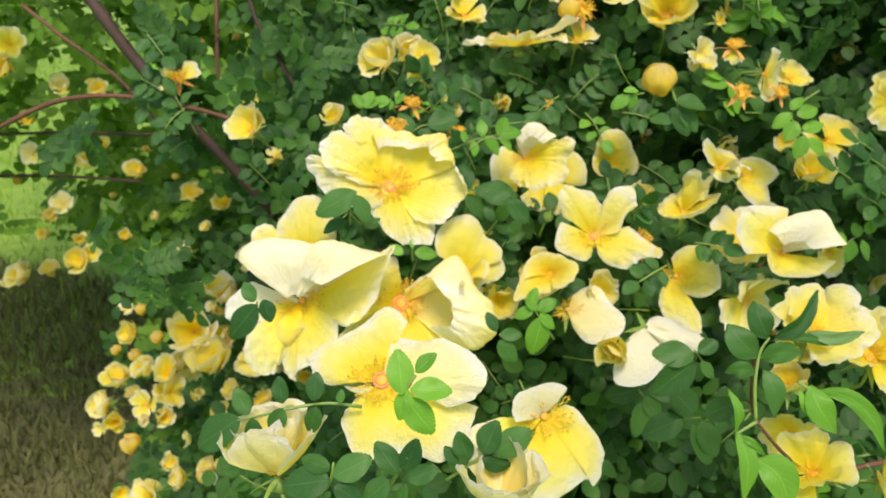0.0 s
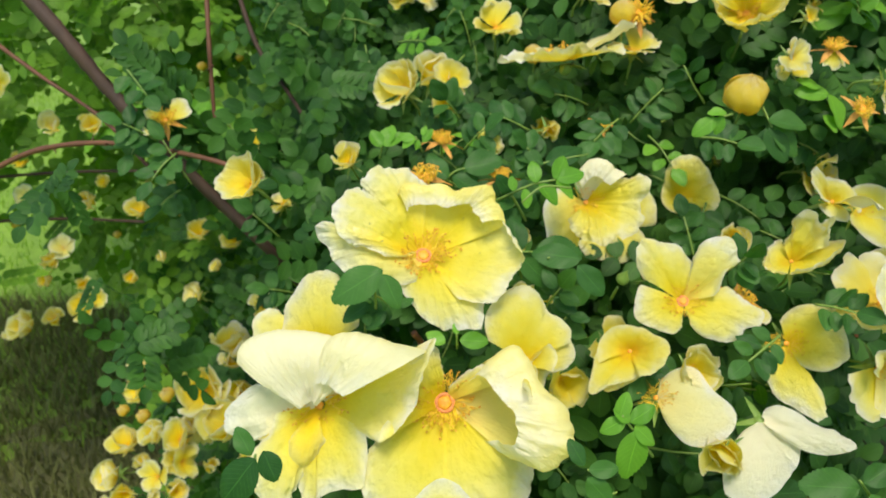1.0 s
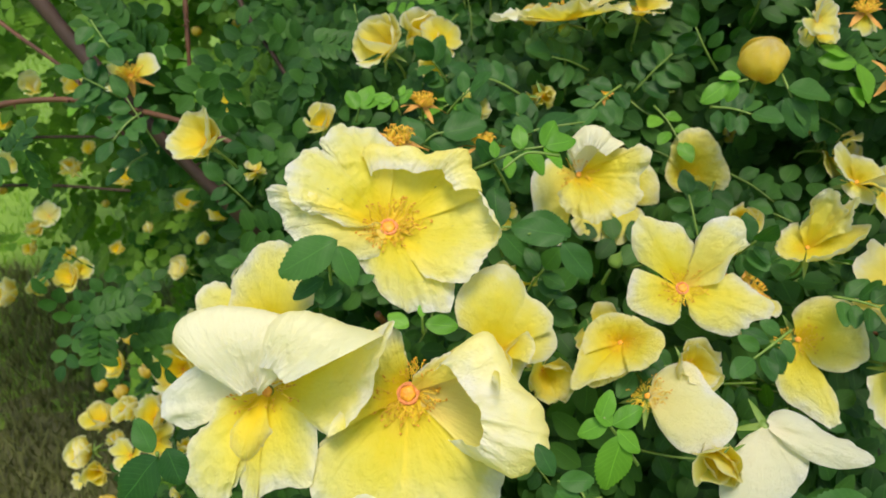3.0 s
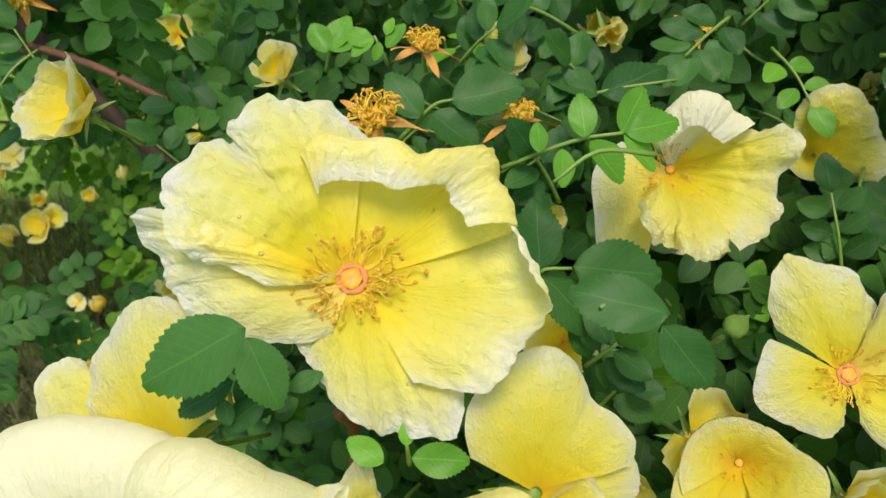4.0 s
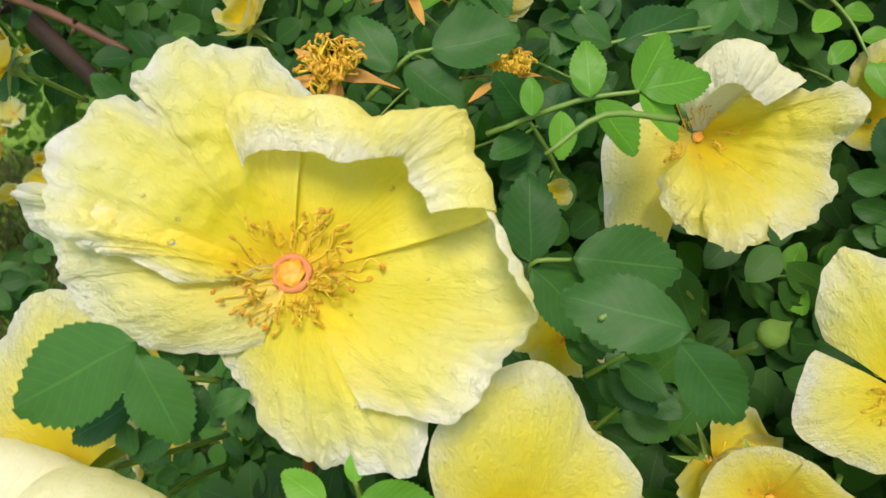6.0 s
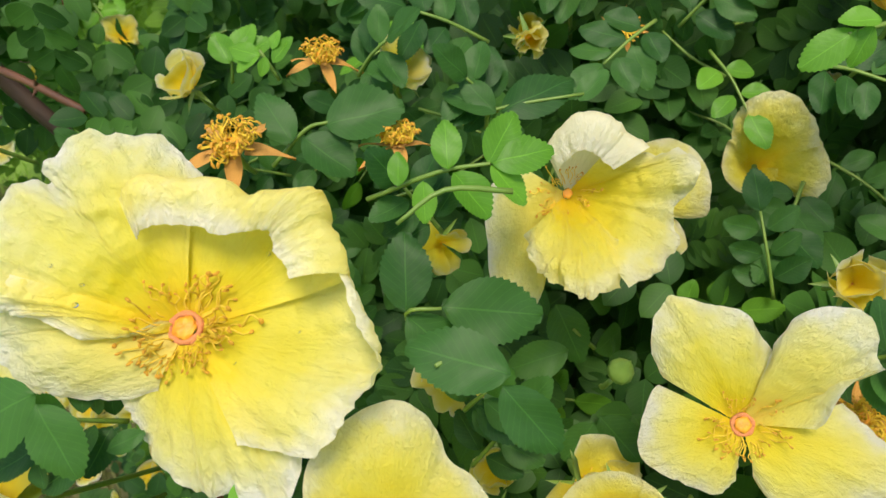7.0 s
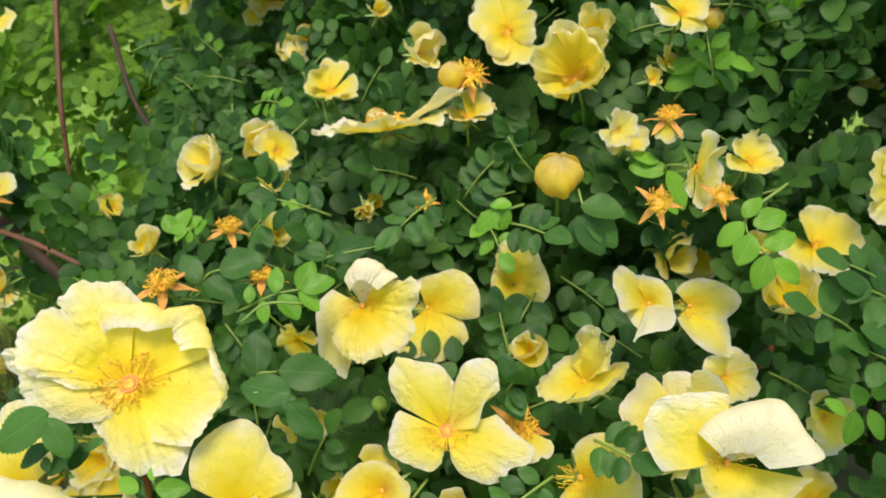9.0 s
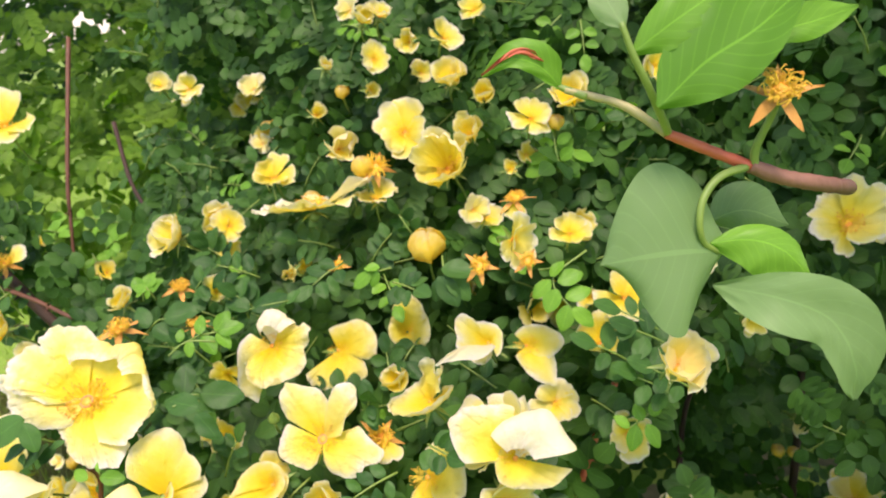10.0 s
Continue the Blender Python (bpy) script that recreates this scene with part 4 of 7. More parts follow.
formed_rose((0.0084, -0.1226, 0.6328), (0.01, -0.64, 0.77), (1, 0.01, 0.06), 0.0546, "wide creamy yellow rose with a leaf lying before it",
            ([(175, 0.08), (190, 0.35), (185, 0.63), (171, 0.74), (154, 0.73), (135, 0.6), (109, 0.61), (85, 0.76), (66, 0.66)], ((20, 26, 20, 4, -10), (24, 32, 26, 10, -6)), 0.85, 0.9),
            ([(76, 0.43), (46, 0.55), (29, 0.8), (16, 0.98), (4, 1.11), (-7, 1.12), (-14, 1.02), (-25, 0.75)], ((30, 36, 28, 10, -6), (24, 28, 20, 4, -10)), 1.35, 0.9),
            ([(-137, 0.23), (-135, 0.51), (-120, 0.65), (-103, 0.79), (-81, 0.73), (-65, 0.81), (-54, 1), (-45, 1.05), (-32, 1.03), (-14, 1.05)], ((8, 10, 4, -8, -20), (8, 10, 2, -8, -24)), 0.8, 0.9),
            count=80, ring=True)
formed_rose((0.0688, -0.0665, 0.5813), (0.2, -0.74, 0.62), (1, 0.01, 0.06), 0.0651, "creamy rose seen half from the side, broad lower petal",
            ([(189, 0.57), (160, 0.65), (122, 0.44), (57, 0.44), (70, 0.17)], ((44, 50, 44, 30, 10),), 1.6, 0.6),
            ([(29, 0.28), (-7, 0.53), (-25, 0.79), (-36, 0.91), (-53, 0.99), (-56, 0.85), (-76, 0.89), (-98, 0.94), (-125, 0.8)], ((10, 12, 6, -4, -14), (12, 14, 4, -10, -24)), 0.75, 0.9),
            ([(-137, 0.56), (-147, 0.85), (-160, 0.98), (-170, 0.94), (-176, 0.67), (-167, 0.39)], ((14, 14, 6, -4, -10),), 0.9, 0.9),
            count=60)
half_open((-0.0186, -0.1412, 0.6126), (-0.26, 0.28, 0.92), (1.00, 0.01, 0.06), 0.0300, 1.05, grade=2, label="creamy yellow cupped rose seen from the side")
half_open((0.0436, -0.1477, 0.6120), (0.04, 0.21, 0.98), (1.00, 0.01, 0.06), 0.0277, 1.20, grade=2, label="cream-white cupped rose below the cluster")
formed_rose((-0.0343, -0.0147, 0.6180), (-0.13, -0.74, 0.66), (1, 0.05, 0.02), 0.0661, "pale yellow rose half hidden behind the large one",
            ([(162, 0.4), (133, 0.58), (112, 0.73), (97, 0.86), (81, 0.88), (63, 0.72), (34, 0.47)], ((24, 28, 20, 4, -10),), 0.8, 0.8),
            ([(170, 0.69), (150, 0.82), (137, 0.76), (134, 0.62), (143, 0.45)], ((14, 16, 8, 0, -6),), 0.7, 0.8),
            count=0)
formed_rose((0.0957, 0.0085, 0.6290), (-0.07, -0.75, 0.65), (1, 0.05, 0.02), 0.0460, "yellow rose with four broad petals spread wide",
            ([(151, 0.71), (138, 1.02), (128, 1.15), (120, 1.19), (108, 1), (93, 0.89), (81, 0.72), (73, 0.61)], ((20, 30, 28, 14, 0), (22, 34, 30, 14, -6), (24, 34, 30, 20, 6)), 0.85, 0.8),
            ([(75, 0.55), (73, 0.8), (69, 0.99), (60, 1.15), (49, 1.22), (41, 1.16), (34, 1.05), (29, 1.06), (30, 0.82), (1, 0.52)], ((30, 38, 34, 20, 0), (32, 40, 36, 24, 10), (28, 34, 30, 40, 80)), 1.1, 0.8),
            ([(-205, 0.68), (-178, 0.76), (-161, 0.79), (-138, 0.62), (-111, 0.51), (-97, 0.22)], ((14, 20, 12, -4, -16), (14, 18, 6, -10, -30)), 0.85, 0.9),
            ([(15, 0.69), (-2, 0.89), (-13, 1.2), (-22, 1.17), (-32, 0.97), (-42, 0.99), (-57, 0.79), (-81, 0.37)], ((14, 20, 14, 0, -10), (14, 18, 8, -6, -20)), 0.9, 1),
            count=70, ring=True)
formed_rose((0.0638, 0.0455, 0.6543), (0.05, -0.86, 0.5), (1, 0.05, 0.02), 0.0455, "cupped yellow rose with white outer petals",
            ([(121, 0.76), (98, 1.09), (81, 1.25), (63, 1.27), (48, 1.2), (32, 1.3)], ((22, 28, 34, 60, 170, 195), (20, 26, 32, 60, 175, 200)), 1.75, 0.7),
            ([(52, 0.56), (26, 0.84), (20, 1.16), (6, 1.14), (-12, 0.98), (-25, 1.11), (-41, 1.14), (-62, 1.13)], ((36, 48, 44, 26, 0), (30, 46, 46, 30, -6), (34, 52, 52, 34, -10)), 0.62, 1.9),
            ([(-139, 0.7), (-112, 0.94), (-97, 1.09), (-80, 1.17), (-59, 1.04), (-48, 0.76)], ((46, 60, 62, 30, -20), (40, 58, 58, 26, -30)), 0.4, 2),
            ([(-210, 0.5), (-177, 0.7), (-148, 0.81), (-125, 1.07), (-116, 1.08), (-105, 1.13), (-104, 0.93), (-111, 0.67)], ((4, 4, -4, -10, -14), (4, 2, -6, -10, -14)), 1.1, 0.8),
            count=60)
formed_rose((0.0820, 0.0877, 0.6314), (0.06, -0.83, 0.56), (1, 0.08, -0.03), 0.0359, "yellow rose behind a cupped one",
            ([(116, 0.65), (76, 0.81), (52, 1.13), (25, 1.3), (-3, 1.3), (-14, 1.27), (-22, 0.87)], ((30, 36, 30, 14, 0),), 0.5, 0.8),
            ([(-22, 0.87), (-39, 1.23), (-58, 1.23), (-76, 1.33), (-96, 1.26)], ((24, 30, 20, 6, -6),), 0.6, 0.8),
            ([(-97, 1.21), (-118, 1.26), (-139, 1.13)], ((20, 24, 20, 10, 0),), 0.6, 0.8),
            count=40)

# ---- roses of the right-hand face ----
formed_rose((0.1637, 0.0473, 0.6547), (-0.08, -0.63, 0.77), (1, 0.05, 0.02), 0.0340, "cream rose folded half shut",
            ([(112, 0.43), (136, 1.07), (153, 1.19), (191, 1.09), (223, 1.37)], ((40, 56, 60, 50, 40),), 1, 0.9),
            ([(130, 0.72), (83, 0.58), (28, 0.53), (-20, 0.55), (-67, 0.84)], ((50, 60, 50, 20, -20),), 0.95, 0.9),
            ([(-153, 0.63), (-115, 0.91), (-95, 0.92), (-71, 0.43)], ((40, 50, 40, 20, 0),), 0.8, 0.9),
            ([(-102, 1.16), (-113, 3.51), (-107, 2.9), (-60, 0.89)], ((60, 66, 60, 50, 40),), 1.6, 0.6),
            count=20)
formed_rose((0.1804, 0.0572, 0.6489), (0.13, -0.85, 0.5), (1, 0.05, 0.02), 0.0337, "pale yellow rose, broad petals hanging",
            ([(136, 0.4), (71, 0.58), (37, 0.77), (6, 1.01), (-16, 0.81), (-54, 0.47)], ((20, 26, 16, 4, -6),), 0.85, 0.8),
            ([(-19, 0.72), (-47, 1.09), (-58, 1.26), (-72, 1.03), (-105, 0.55), (-141, 0.36)], ((14, 20, 12, 0, -10),), 0.9, 0.8),
            count=60)
formed_rose((0.1395, 0.0219, 0.6394), (-0.27, -0.5, 0.82), (1, 0.01, 0.06), 0.0316, "crumpled pale yellow rose, petals curled",
            ([(243, 1.11), (203, 1.22), (169, 0.75), (105, 0.58)], ((30, 40, 40, 50, 80),), 1, 1.5),
            ([(120, 0.58), (77, 0.86), (80, 1.17), (56, 1.42), (32, 1.3), (6, 1.27)], ((56, 64, 50, 70, 90),), 1, 1.7),
            ([(32, 1.02), (24, 1.34), (9, 1.58), (4, 1.33), (-19, 1.08)], ((50, 60, 60, 40, 90),), 1, 1.7),
            ([(-2, 0.74), (-6, 1.16), (-17, 1.4), (-41, 1.23), (-78, 1.09), (-113, 1.06)], ((30, 40, 36, 50, 90),), 0.85, 1.6),
            count=30)
formed_rose((0.1760, -0.0088, 0.6338), (0.02, -0.9, 0.44), (1, 0.01, 0.06), 0.0451, "large white-backed rose hanging its head",
            ([(133, 1.07), (110, 1.22), (87, 1.41), (67, 1.73), (53, 2.01), (28, 1.88), (9, 2.03)], ((4, 8, 26, 110, 190, 200), (4, 8, 26, 120, 196, 205), (4, 8, 26, 110, 190, 200)), 1.75, 0.5),
            ([(127, 0.38), (88, 0.8), (113, 0.97), (129, 1.17), (141, 1.23), (156, 1.14), (182, 0.84)], ((16, 24, 20, 8, 0),), 1, 0.9),
            ([(-218, 0.33), (-167, 0.33), (-126, 0.43), (-71, 0.48), (-30, 0.77), (-10, 0.92)], ((20, 26, 20, 6, -6),), 0.5, 0.9),
            count=30)
rose((0.1706, 0.0113, 0.6281), (-0.48, -0.46, 0.74), (1.00, 0.01, 0.06), 0.0429, 0.85, label="cream rose beside a hanging one")
formed_rose((0.1386, 0.0107, 0.6101), (-0.26, -0.77, 0.58), (1, 0.01, 0.06), 0.0439, "yellow rose, orange heart, two petals hanging down",
            ([(100, 0.37), (77, 0.6), (54, 0.79), (30, 0.92), (3, 0.9), (-19, 0.94), (-30, 0.86), (-51, 0.66), (-69, 0.38)], ((24, 34, 28, 12, 0), (20, 28, 20, 6, -6)), 0.6, 0.9),
            ([(-144, 0.31), (-124, 0.65), (-107, 0.92), (-92, 1.06), (-78, 1.31), (-70, 1.26), (-64, 0.98), (-66, 0.63), (-70, 0.33)], ((10, 12, 4, -8, -16),), 0.9, 1.3),
            count=60)
formed_rose((0.0838, -0.0135, 0.6014), (-0.39, -0.56, 0.73), (1, 0.01, 0.06), 0.0400, "fading rose with a single limp cream petal",
            ([(65, 0.29), (41, 0.66), (28, 0.83), (-1, 0.93), (-24, 1.35), (-50, 1.23), (-69, 0.89), (-80, 0.29)], ((14, 18, 10, 0, -10), (14, 18, 6, -4, -16)), 1.4, 0.6),
            count=60)
formed_rose((0.1165, -0.0251, 0.6014), (-0.3, -0.62, 0.73), (1, 0.01, 0.06), 0.0414, "white faded rose, its broad petals limp and folded",
            ([(-154, 0.3), (-132, 1.12), (-120, 1.34), (-99, 1.21), (-76, 0.9), (-57, 0.75), (14, 0.12)], ((-20, 10, 4, -6, -16),), 1.75, 0.7),
            ([(63, 0.1), (-6, 0.65), (-18, 1.09), (-25, 1.37), (-36, 1.13), (-50, 0.69), (-60, 0.15)], ((0, 30, 16, 4, -8),), 1.8, 0.7),
            count=0)
half_open((0.1034, -0.0308, 0.5937), (-0.52, -0.85, 0.12), (1.00, 0.01, 0.06), 0.0173, 0.50, label="small yellow rose beside a white one")
formed_rose((0.0757, -0.0019, 0.6135), (-0.23, -0.66, 0.71), (1, 0.01, 0.06), 0.0341, "deep yellow rose half hidden by leaves",
            ([(207, 0.96), (159, 0.76), (124, 0.68), (73, 0.58), (24, 0.63), (-4, 0.91), (-39, 0.95)], ((44, 56, 50, 30, 10),), 0.3, 0.9),
            ([(-208, 0.44), (-177, 0.77), (-150, 1.1), (-132, 1.55), (-122, 1.11), (-97, 0.85), (-70, 0.58)], ((30, 44, 40, 30, 20),), 0.35, 0.9),
            ([(56, 0.62), (21, 0.71), (-5, 1), (-33, 1.08), (-55, 1.07), (-83, 0.97)], ((40, 54, 56, 40, 20),), 0.3, 0.9),
            ([(-61, 0.56), (-100, 0.75), (-121, 1.07), (-135, 1.1)], ((24, 30, 20, 10, 0),), 0.3, 0.9),
            count=60)
rose((0.0522, 0.0085, 0.5947), (0.50, -0.86, 0.15), (1.00, 0.01, 0.06), 0.0248, 0.25, label="deep yellow rose in the shade")
rose((0.1482, -0.0887, 0.6372), (0.05, -0.49, 0.87), (1.00, 0.01, 0.06), 0.0381, 0.70, grade=2, label="pale yellow rose behind a leafy twig")
half_open((0.1409, -0.0999, 0.6240), (-0.28, -0.35, 0.89), (1.00, 0.01, 0.06), 0.0140, 0.40, label="half-open yellow bud in green sepals")
rose((0.1705, -0.0915, 0.6315), (-0.36, -0.28, 0.89), (1.00, 0.01, 0.06), 0.0362, 0.70, grade=2, label="pale yellow rose with golden stamens")
rose((0.1622, -0.0957, 0.5847), (-0.56, -0.29, 0.78), (1.00, 0.01, 0.06), 0.0345, 0.20, label="deep yellow rose low in the bush")
rose((0.1627, -0.0734, 0.5858), (-0.59, -0.78, 0.23), (1.00, 0.01, 0.06), 0.0241, 0.35, label="yellow rose petals behind a twig")
rose((0.1866, -0.0962, 0.5843), (0.21, -0.63, 0.74), (1.00, 0.01, 0.06), 0.0243, 0.30, label="deep yellow rose low in the bush")

# ---- roses and buds of the upper face ----
half_open((-0.0146, 0.1206, 0.6836), (-0.45, -0.65, 0.61), (1.00, 0.01, 0.06), 0.0250, 0.95, grade=2, label="cream rose, petals folded")
half_open((-0.0024, 0.1517, 0.6833), (0.07, -0.67, 0.74), (1.00, 0.01, 0.06), 0.0233, 0.85, label="cream rose beside a folded one")
rose((0.0039, 0.1419, 0.6726), (0.39, -0.80, 0.45), (1.00, 0.01, 0.06), 0.0160, 0.20, label="small golden rose under two cream ones")
rose((0.0074, 0.1416, 0.6852), (0.25, -0.73, 0.64), (1.00, 0.01, 0.06), 0.0241, 0.50, label="small pale yellow rose")
rose((0.0314, 0.1607, 0.7094), (-0.01, -0.49, 0.87), (1.00, 0.01, 0.06), 0.0298, 0.35, label="yellow rose with pointed petals")
bud((0.0523, 0.1632, 0.6964), (-0.06, -0.14, 0.99), (1.00, 0.01, 0.06), 0.0129, 0.20)
rose((0.0638, 0.1277, 0.6976), (-0.11, 0.19, 0.98), (1.00, 0.01, 0.06), 0.0628, 0.85, petals=[(180, 1, 0.9, 6, 0, 1.4), (8, 1.15, 0.8, 20, 0, 1.5), (80, 0.9, 1, 10, 0, 0.9), (250, 0.9, 1.1, 4, 0, 0.7), (310, 0.9, 1, 4, 0, 0.7)], grade=2, label="flat open rose seen edge-on")
rose((0.0982, 0.1351, 0.7007), (0.05, -0.22, 0.97), (1.00, 0.01, 0.06), 0.0282, 0.60, label="small pale yellow rose")
bud((0.0919, 0.1362, 0.7201), (-0.06, -0.14, 0.99), (1.00, 0.01, 0.06), 0.0158, 0.20)
rose((0.1422, 0.1140, 0.7213), (-0.28, -0.69, 0.67), (1.00, 0.01, 0.06), 0.0470, 0.45, grade=2, label="yellow rose, three lower petals spread")
rose((0.1554, 0.0902, 0.7057), (0.21, -0.87, 0.46), (1.00, 0.01, 0.06), 0.0166, 0.95, label="small cream rose among leaves")
bud((0.1341, 0.0770, 0.6930), (0.00, -0.36, 0.93), (1.00, 0.01, 0.06), 0.0218, 0.25, grade=2)
formed_rose((0.1182, 0.0950, 0.6388), (-0.26, -0.84, 0.48), (1, 0.05, 0.02), 0.0300, "deep yellow rose half open, petals crumpled",
            ([(139, 0.49), (110, 1.11), (96, 1.34), (72, 1.48), (49, 1.37), (17, 1.16)], ((30, 44, 44, 24, 0),), 0.42, 1.5),
            ([(-236, 0.74), (-209, 0.68), (-153, 0.62), (-95, 0.6), (-55, 0.76), (-9, 0.5)], ((34, 48, 46, 26, 0),), 0.3, 1.5),
            ([(-56, 0.61), (-41, 0.9), (-34, 1.23), (-16, 1.31), (14, 1.22), (33, 1.18)], ((30, 44, 40, 20, -6),), 0.35, 1.4),
            count=0)
rose((0.1478, 0.1386, 0.6446), (0.21, -0.68, 0.70), (1.00, 0.01, 0.06), 0.0143, 0.15, label="small deep yellow rose in shade")
rose((0.0548, 0.1068, 0.6688), (0.09, -0.99, 0.13), (1.00, 0.01, 0.06), 0.0156, 0.15, label="small deep yellow rose in shade")
spent((0.1759, 0.0958, 0.7092), (-0.05, -0.29, 0.96), (1.00, 0.01, 0.06), 0.0134, petals=[(250, 1.6, 0.6, -40, 0, 0.9), (300, 1.5, 0.6, -50, 0, 0.95)], grade=2)
spent((0.1617, 0.0386, 0.6948), (0.07, -0.76, 0.65), (1.00, 0.01, 0.06), 0.0112, grade=2)
spent((0.1817, 0.0426, 0.6954), (0.07, -0.76, 0.65), (1.00, 0.01, 0.06), 0.0097, grade=2)
spent((0.0803, 0.1077, 0.6715), (-0.02, -0.81, 0.59), (1.00, 0.01, 0.06), 0.0091)
spent((0.0048, 0.0793, 0.6706), (0.05, -0.14, 0.99), (1.00, 0.01, 0.06), 0.0133, grade=2)
spent((0.0287, 0.0439, 0.6656), (-0.13, 0.12, 0.99), (0.99, 0.10, 0.01), 0.0124, grade=2)
spent((-0.0005, 0.0311, 0.6689), (-0.09, -0.40, 0.91), (1.00, 0.10, -0.03), 0.0148, grade=2)
spent((0.1187, 0.0134, 0.6274), (0.33, -0.58, 0.74), (1.00, 0.05, 0.02), 0.0145, petals=[(-60, 1.8, 0.8, 10, 0, 0.8)], grade=2)
rose((0.1750, 0.0510, 0.7023), (0.72, -0.70, -0.02), (1.00, 0.01, 0.06), 0.0246, 0.90, label="withered pale rose, petals limp")
rose((0.3070, 0.2249, 0.6960), (0.15, -0.51, 0.85), (1.00, 0.01, 0.06), 0.0195, 0.15, label="small deep yellow rose in shade")
rose((0.2258, 0.0708, 0.6666), (0.22, -0.53, 0.82), (1.00, 0.01, 0.06), 0.0288, 0.50, label="pale yellow rose behind light green leaves")
rose((0.2144, 0.0568, 0.6503), (-0.22, -0.68, 0.70), (1.00, 0.01, 0.06), 0.0280, 0.30, label="yellow rose in the shade")
rose((0.1931, 0.1388, 0.6463), (-0.09, -0.49, 0.87), (1.00, 0.01, 0.06), 0.0164, 0.10, label="small golden rose in shade")
bud((0.1578, 0.0589, 0.4643), (0.16, -0.66, 0.74), (1.00, 0.01, 0.06), 0.0136, 0.25)
rose((0.1832, 0.1087, 0.6481), (0.54, -0.83, 0.15), (0.99, 0.11, -0.05), 0.0300, 0.60, label="pale yellow rose in the shade")
rose((0.2021, 0.1290, 0.6379), (-0.15, -0.97, 0.21), (0.99, 0.11, -0.05), 0.0253, 0.40, label="yellow rose in the shade")

green_bud((0.0734, 0.0136, 0.6341), (0.15, -0.45, 0.85), (1, 0, 0), 0.0052)

# ---- roses high in the bush ----
rose((-0.0779, 0.2500, 0.7601), (0.15, -0.75, 0.65), (1.00, 0.01, 0.06), 0.0206, 0.90, label="pale yellow rose high in the bush")
rose((-0.0574, 0.2500, 0.7573), (0.15, -0.75, 0.65), (1.00, 0.01, 0.06), 0.0230, 0.90, label="pale yellow rose high in the bush")
rose((-0.0092, 0.2500, 0.7553), (-0.05, -0.75, 0.65), (1.00, 0.01, 0.06), 0.0255, 0.90, label="pale yellow rose high in the bush")
rose((-0.0080, 0.2500, 0.7171), (0.00, -0.75, 0.65), (1.00, 0.01, 0.06), 0.0171, 0.90, label="pale yellow rose high in the bush")
bud((-0.0026, 0.2500, 0.7292), (0.00, -0.36, 0.93), (1.00, 0.01, 0.06), 0.0128, 0.25)
bud((0.0547, 0.2500, 0.7527), (0.00, -0.36, 0.93), (1.00, 0.01, 0.06), 0.0123, 0.25)
rose((0.0754, 0.1485, 0.7276), (0.40, -0.77, 0.49), (0.99, 0.11, -0.05), 0.0296, 0.80, label="cream rose with folded petals")
spent((0.0991, 0.1369, 0.7194), (0.21, -0.80, 0.55), (0.99, 0.11, -0.05), 0.0156)
rose((0.1152, 0.1442, 0.7365), (0.15, -0.91, 0.39), (0.99, 0.11, -0.05), 0.0344, 0.40, label="yellow cup-shaped rose high up")
rose((0.1515, 0.1353, 0.7345), (0.13, -0.83, 0.55), (0.99, 0.11, -0.05), 0.0254, 0.45, label="yellow rose high on the bush")
rose((0.1594, 0.1401, 0.7551), (0.16, -0.87, 0.47), (0.99, 0.11, -0.05), 0.0210, 0.50, label="pale yellow rose high on the bush")
rose((0.1845, 0.1280, 0.7432), (0.18, -0.56, 0.81), (0.99, 0.11, -0.05), 0.0245, 0.70, label="pale yellow rose, fully open, orange heart")
half_open((0.2048, 0.1314, 0.7518), (-0.21, -0.71, 0.67), (0.99, 0.11, -0.05), 0.0215, 0.60)
bud((0.1975, 0.1277, 0.7419), (0.11, -0.68, 0.73), (0.99, 0.11, -0.05), 0.0105, 0.20)
rose((0.0923, 0.1609, 0.7957), (0.27, -0.61, 0.75), (0.99, 0.11, -0.05), 0.0200, 0.85, label="cream rose high in the bush")
rose((0.1017, 0.1627, 0.7982), (0.36, -0.45, 0.82), (0.99, 0.11, -0.05), 0.0188, 0.90, label="cream rose high in the bush")
rose((0.1188, 0.1589, 0.7840), (0.10, -0.96, 0.25), (0.99, 0.11, -0.05), 0.0200, 0.80, label="pale yellow rose high on the bush")
rose((0.1377, 0.1587, 0.7846), (0.46, -0.53, 0.71), (0.99, 0.11, -0.05), 0.0229, 0.75, label="pale yellow rose high on the bush")
rose((0.0981, 0.1561, 0.7760), (0.49, -0.77, 0.41), (0.99, 0.11, -0.05), 0.0207, 0.75, label="pale yellow rose high on the bush")
rose((0.0945, 0.1588, 0.7590), (0.32, -0.94, 0.10), (0.99, 0.11, -0.05), 0.0141, 0.60, label="small yellow rose high on the bush")
bud((0.0778, 0.1600, 0.7590), (0.11, -0.68, 0.73), (0.99, 0.11, -0.05), 0.0097, 0.25)
rose((-0.0653, 0.3918, 0.7402), (0.43, -0.75, 0.50), (0.99, 0.11, -0.05), 0.0311, 0.70, label="pale yellow rose high on the bush")
rose((-0.0783, 0.3873, 0.7309), (-0.10, -0.99, 0.07), (0.99, 0.11, -0.05), 0.0208, 0.60, label="pale yellow rose high on the bush")
rose((-0.2050, 0.4817, 0.7461), (0.38, -0.54, 0.75), (0.99, 0.11, -0.05), 0.0324, 0.80, grade=0, label="cream rose far in the bush")
rose((-0.1753, 0.4832, 0.7389), (-0.25, -0.70, 0.67), (0.99, 0.11, -0.05), 0.0348, 0.70, grade=0, label="cream rose far in the bush")
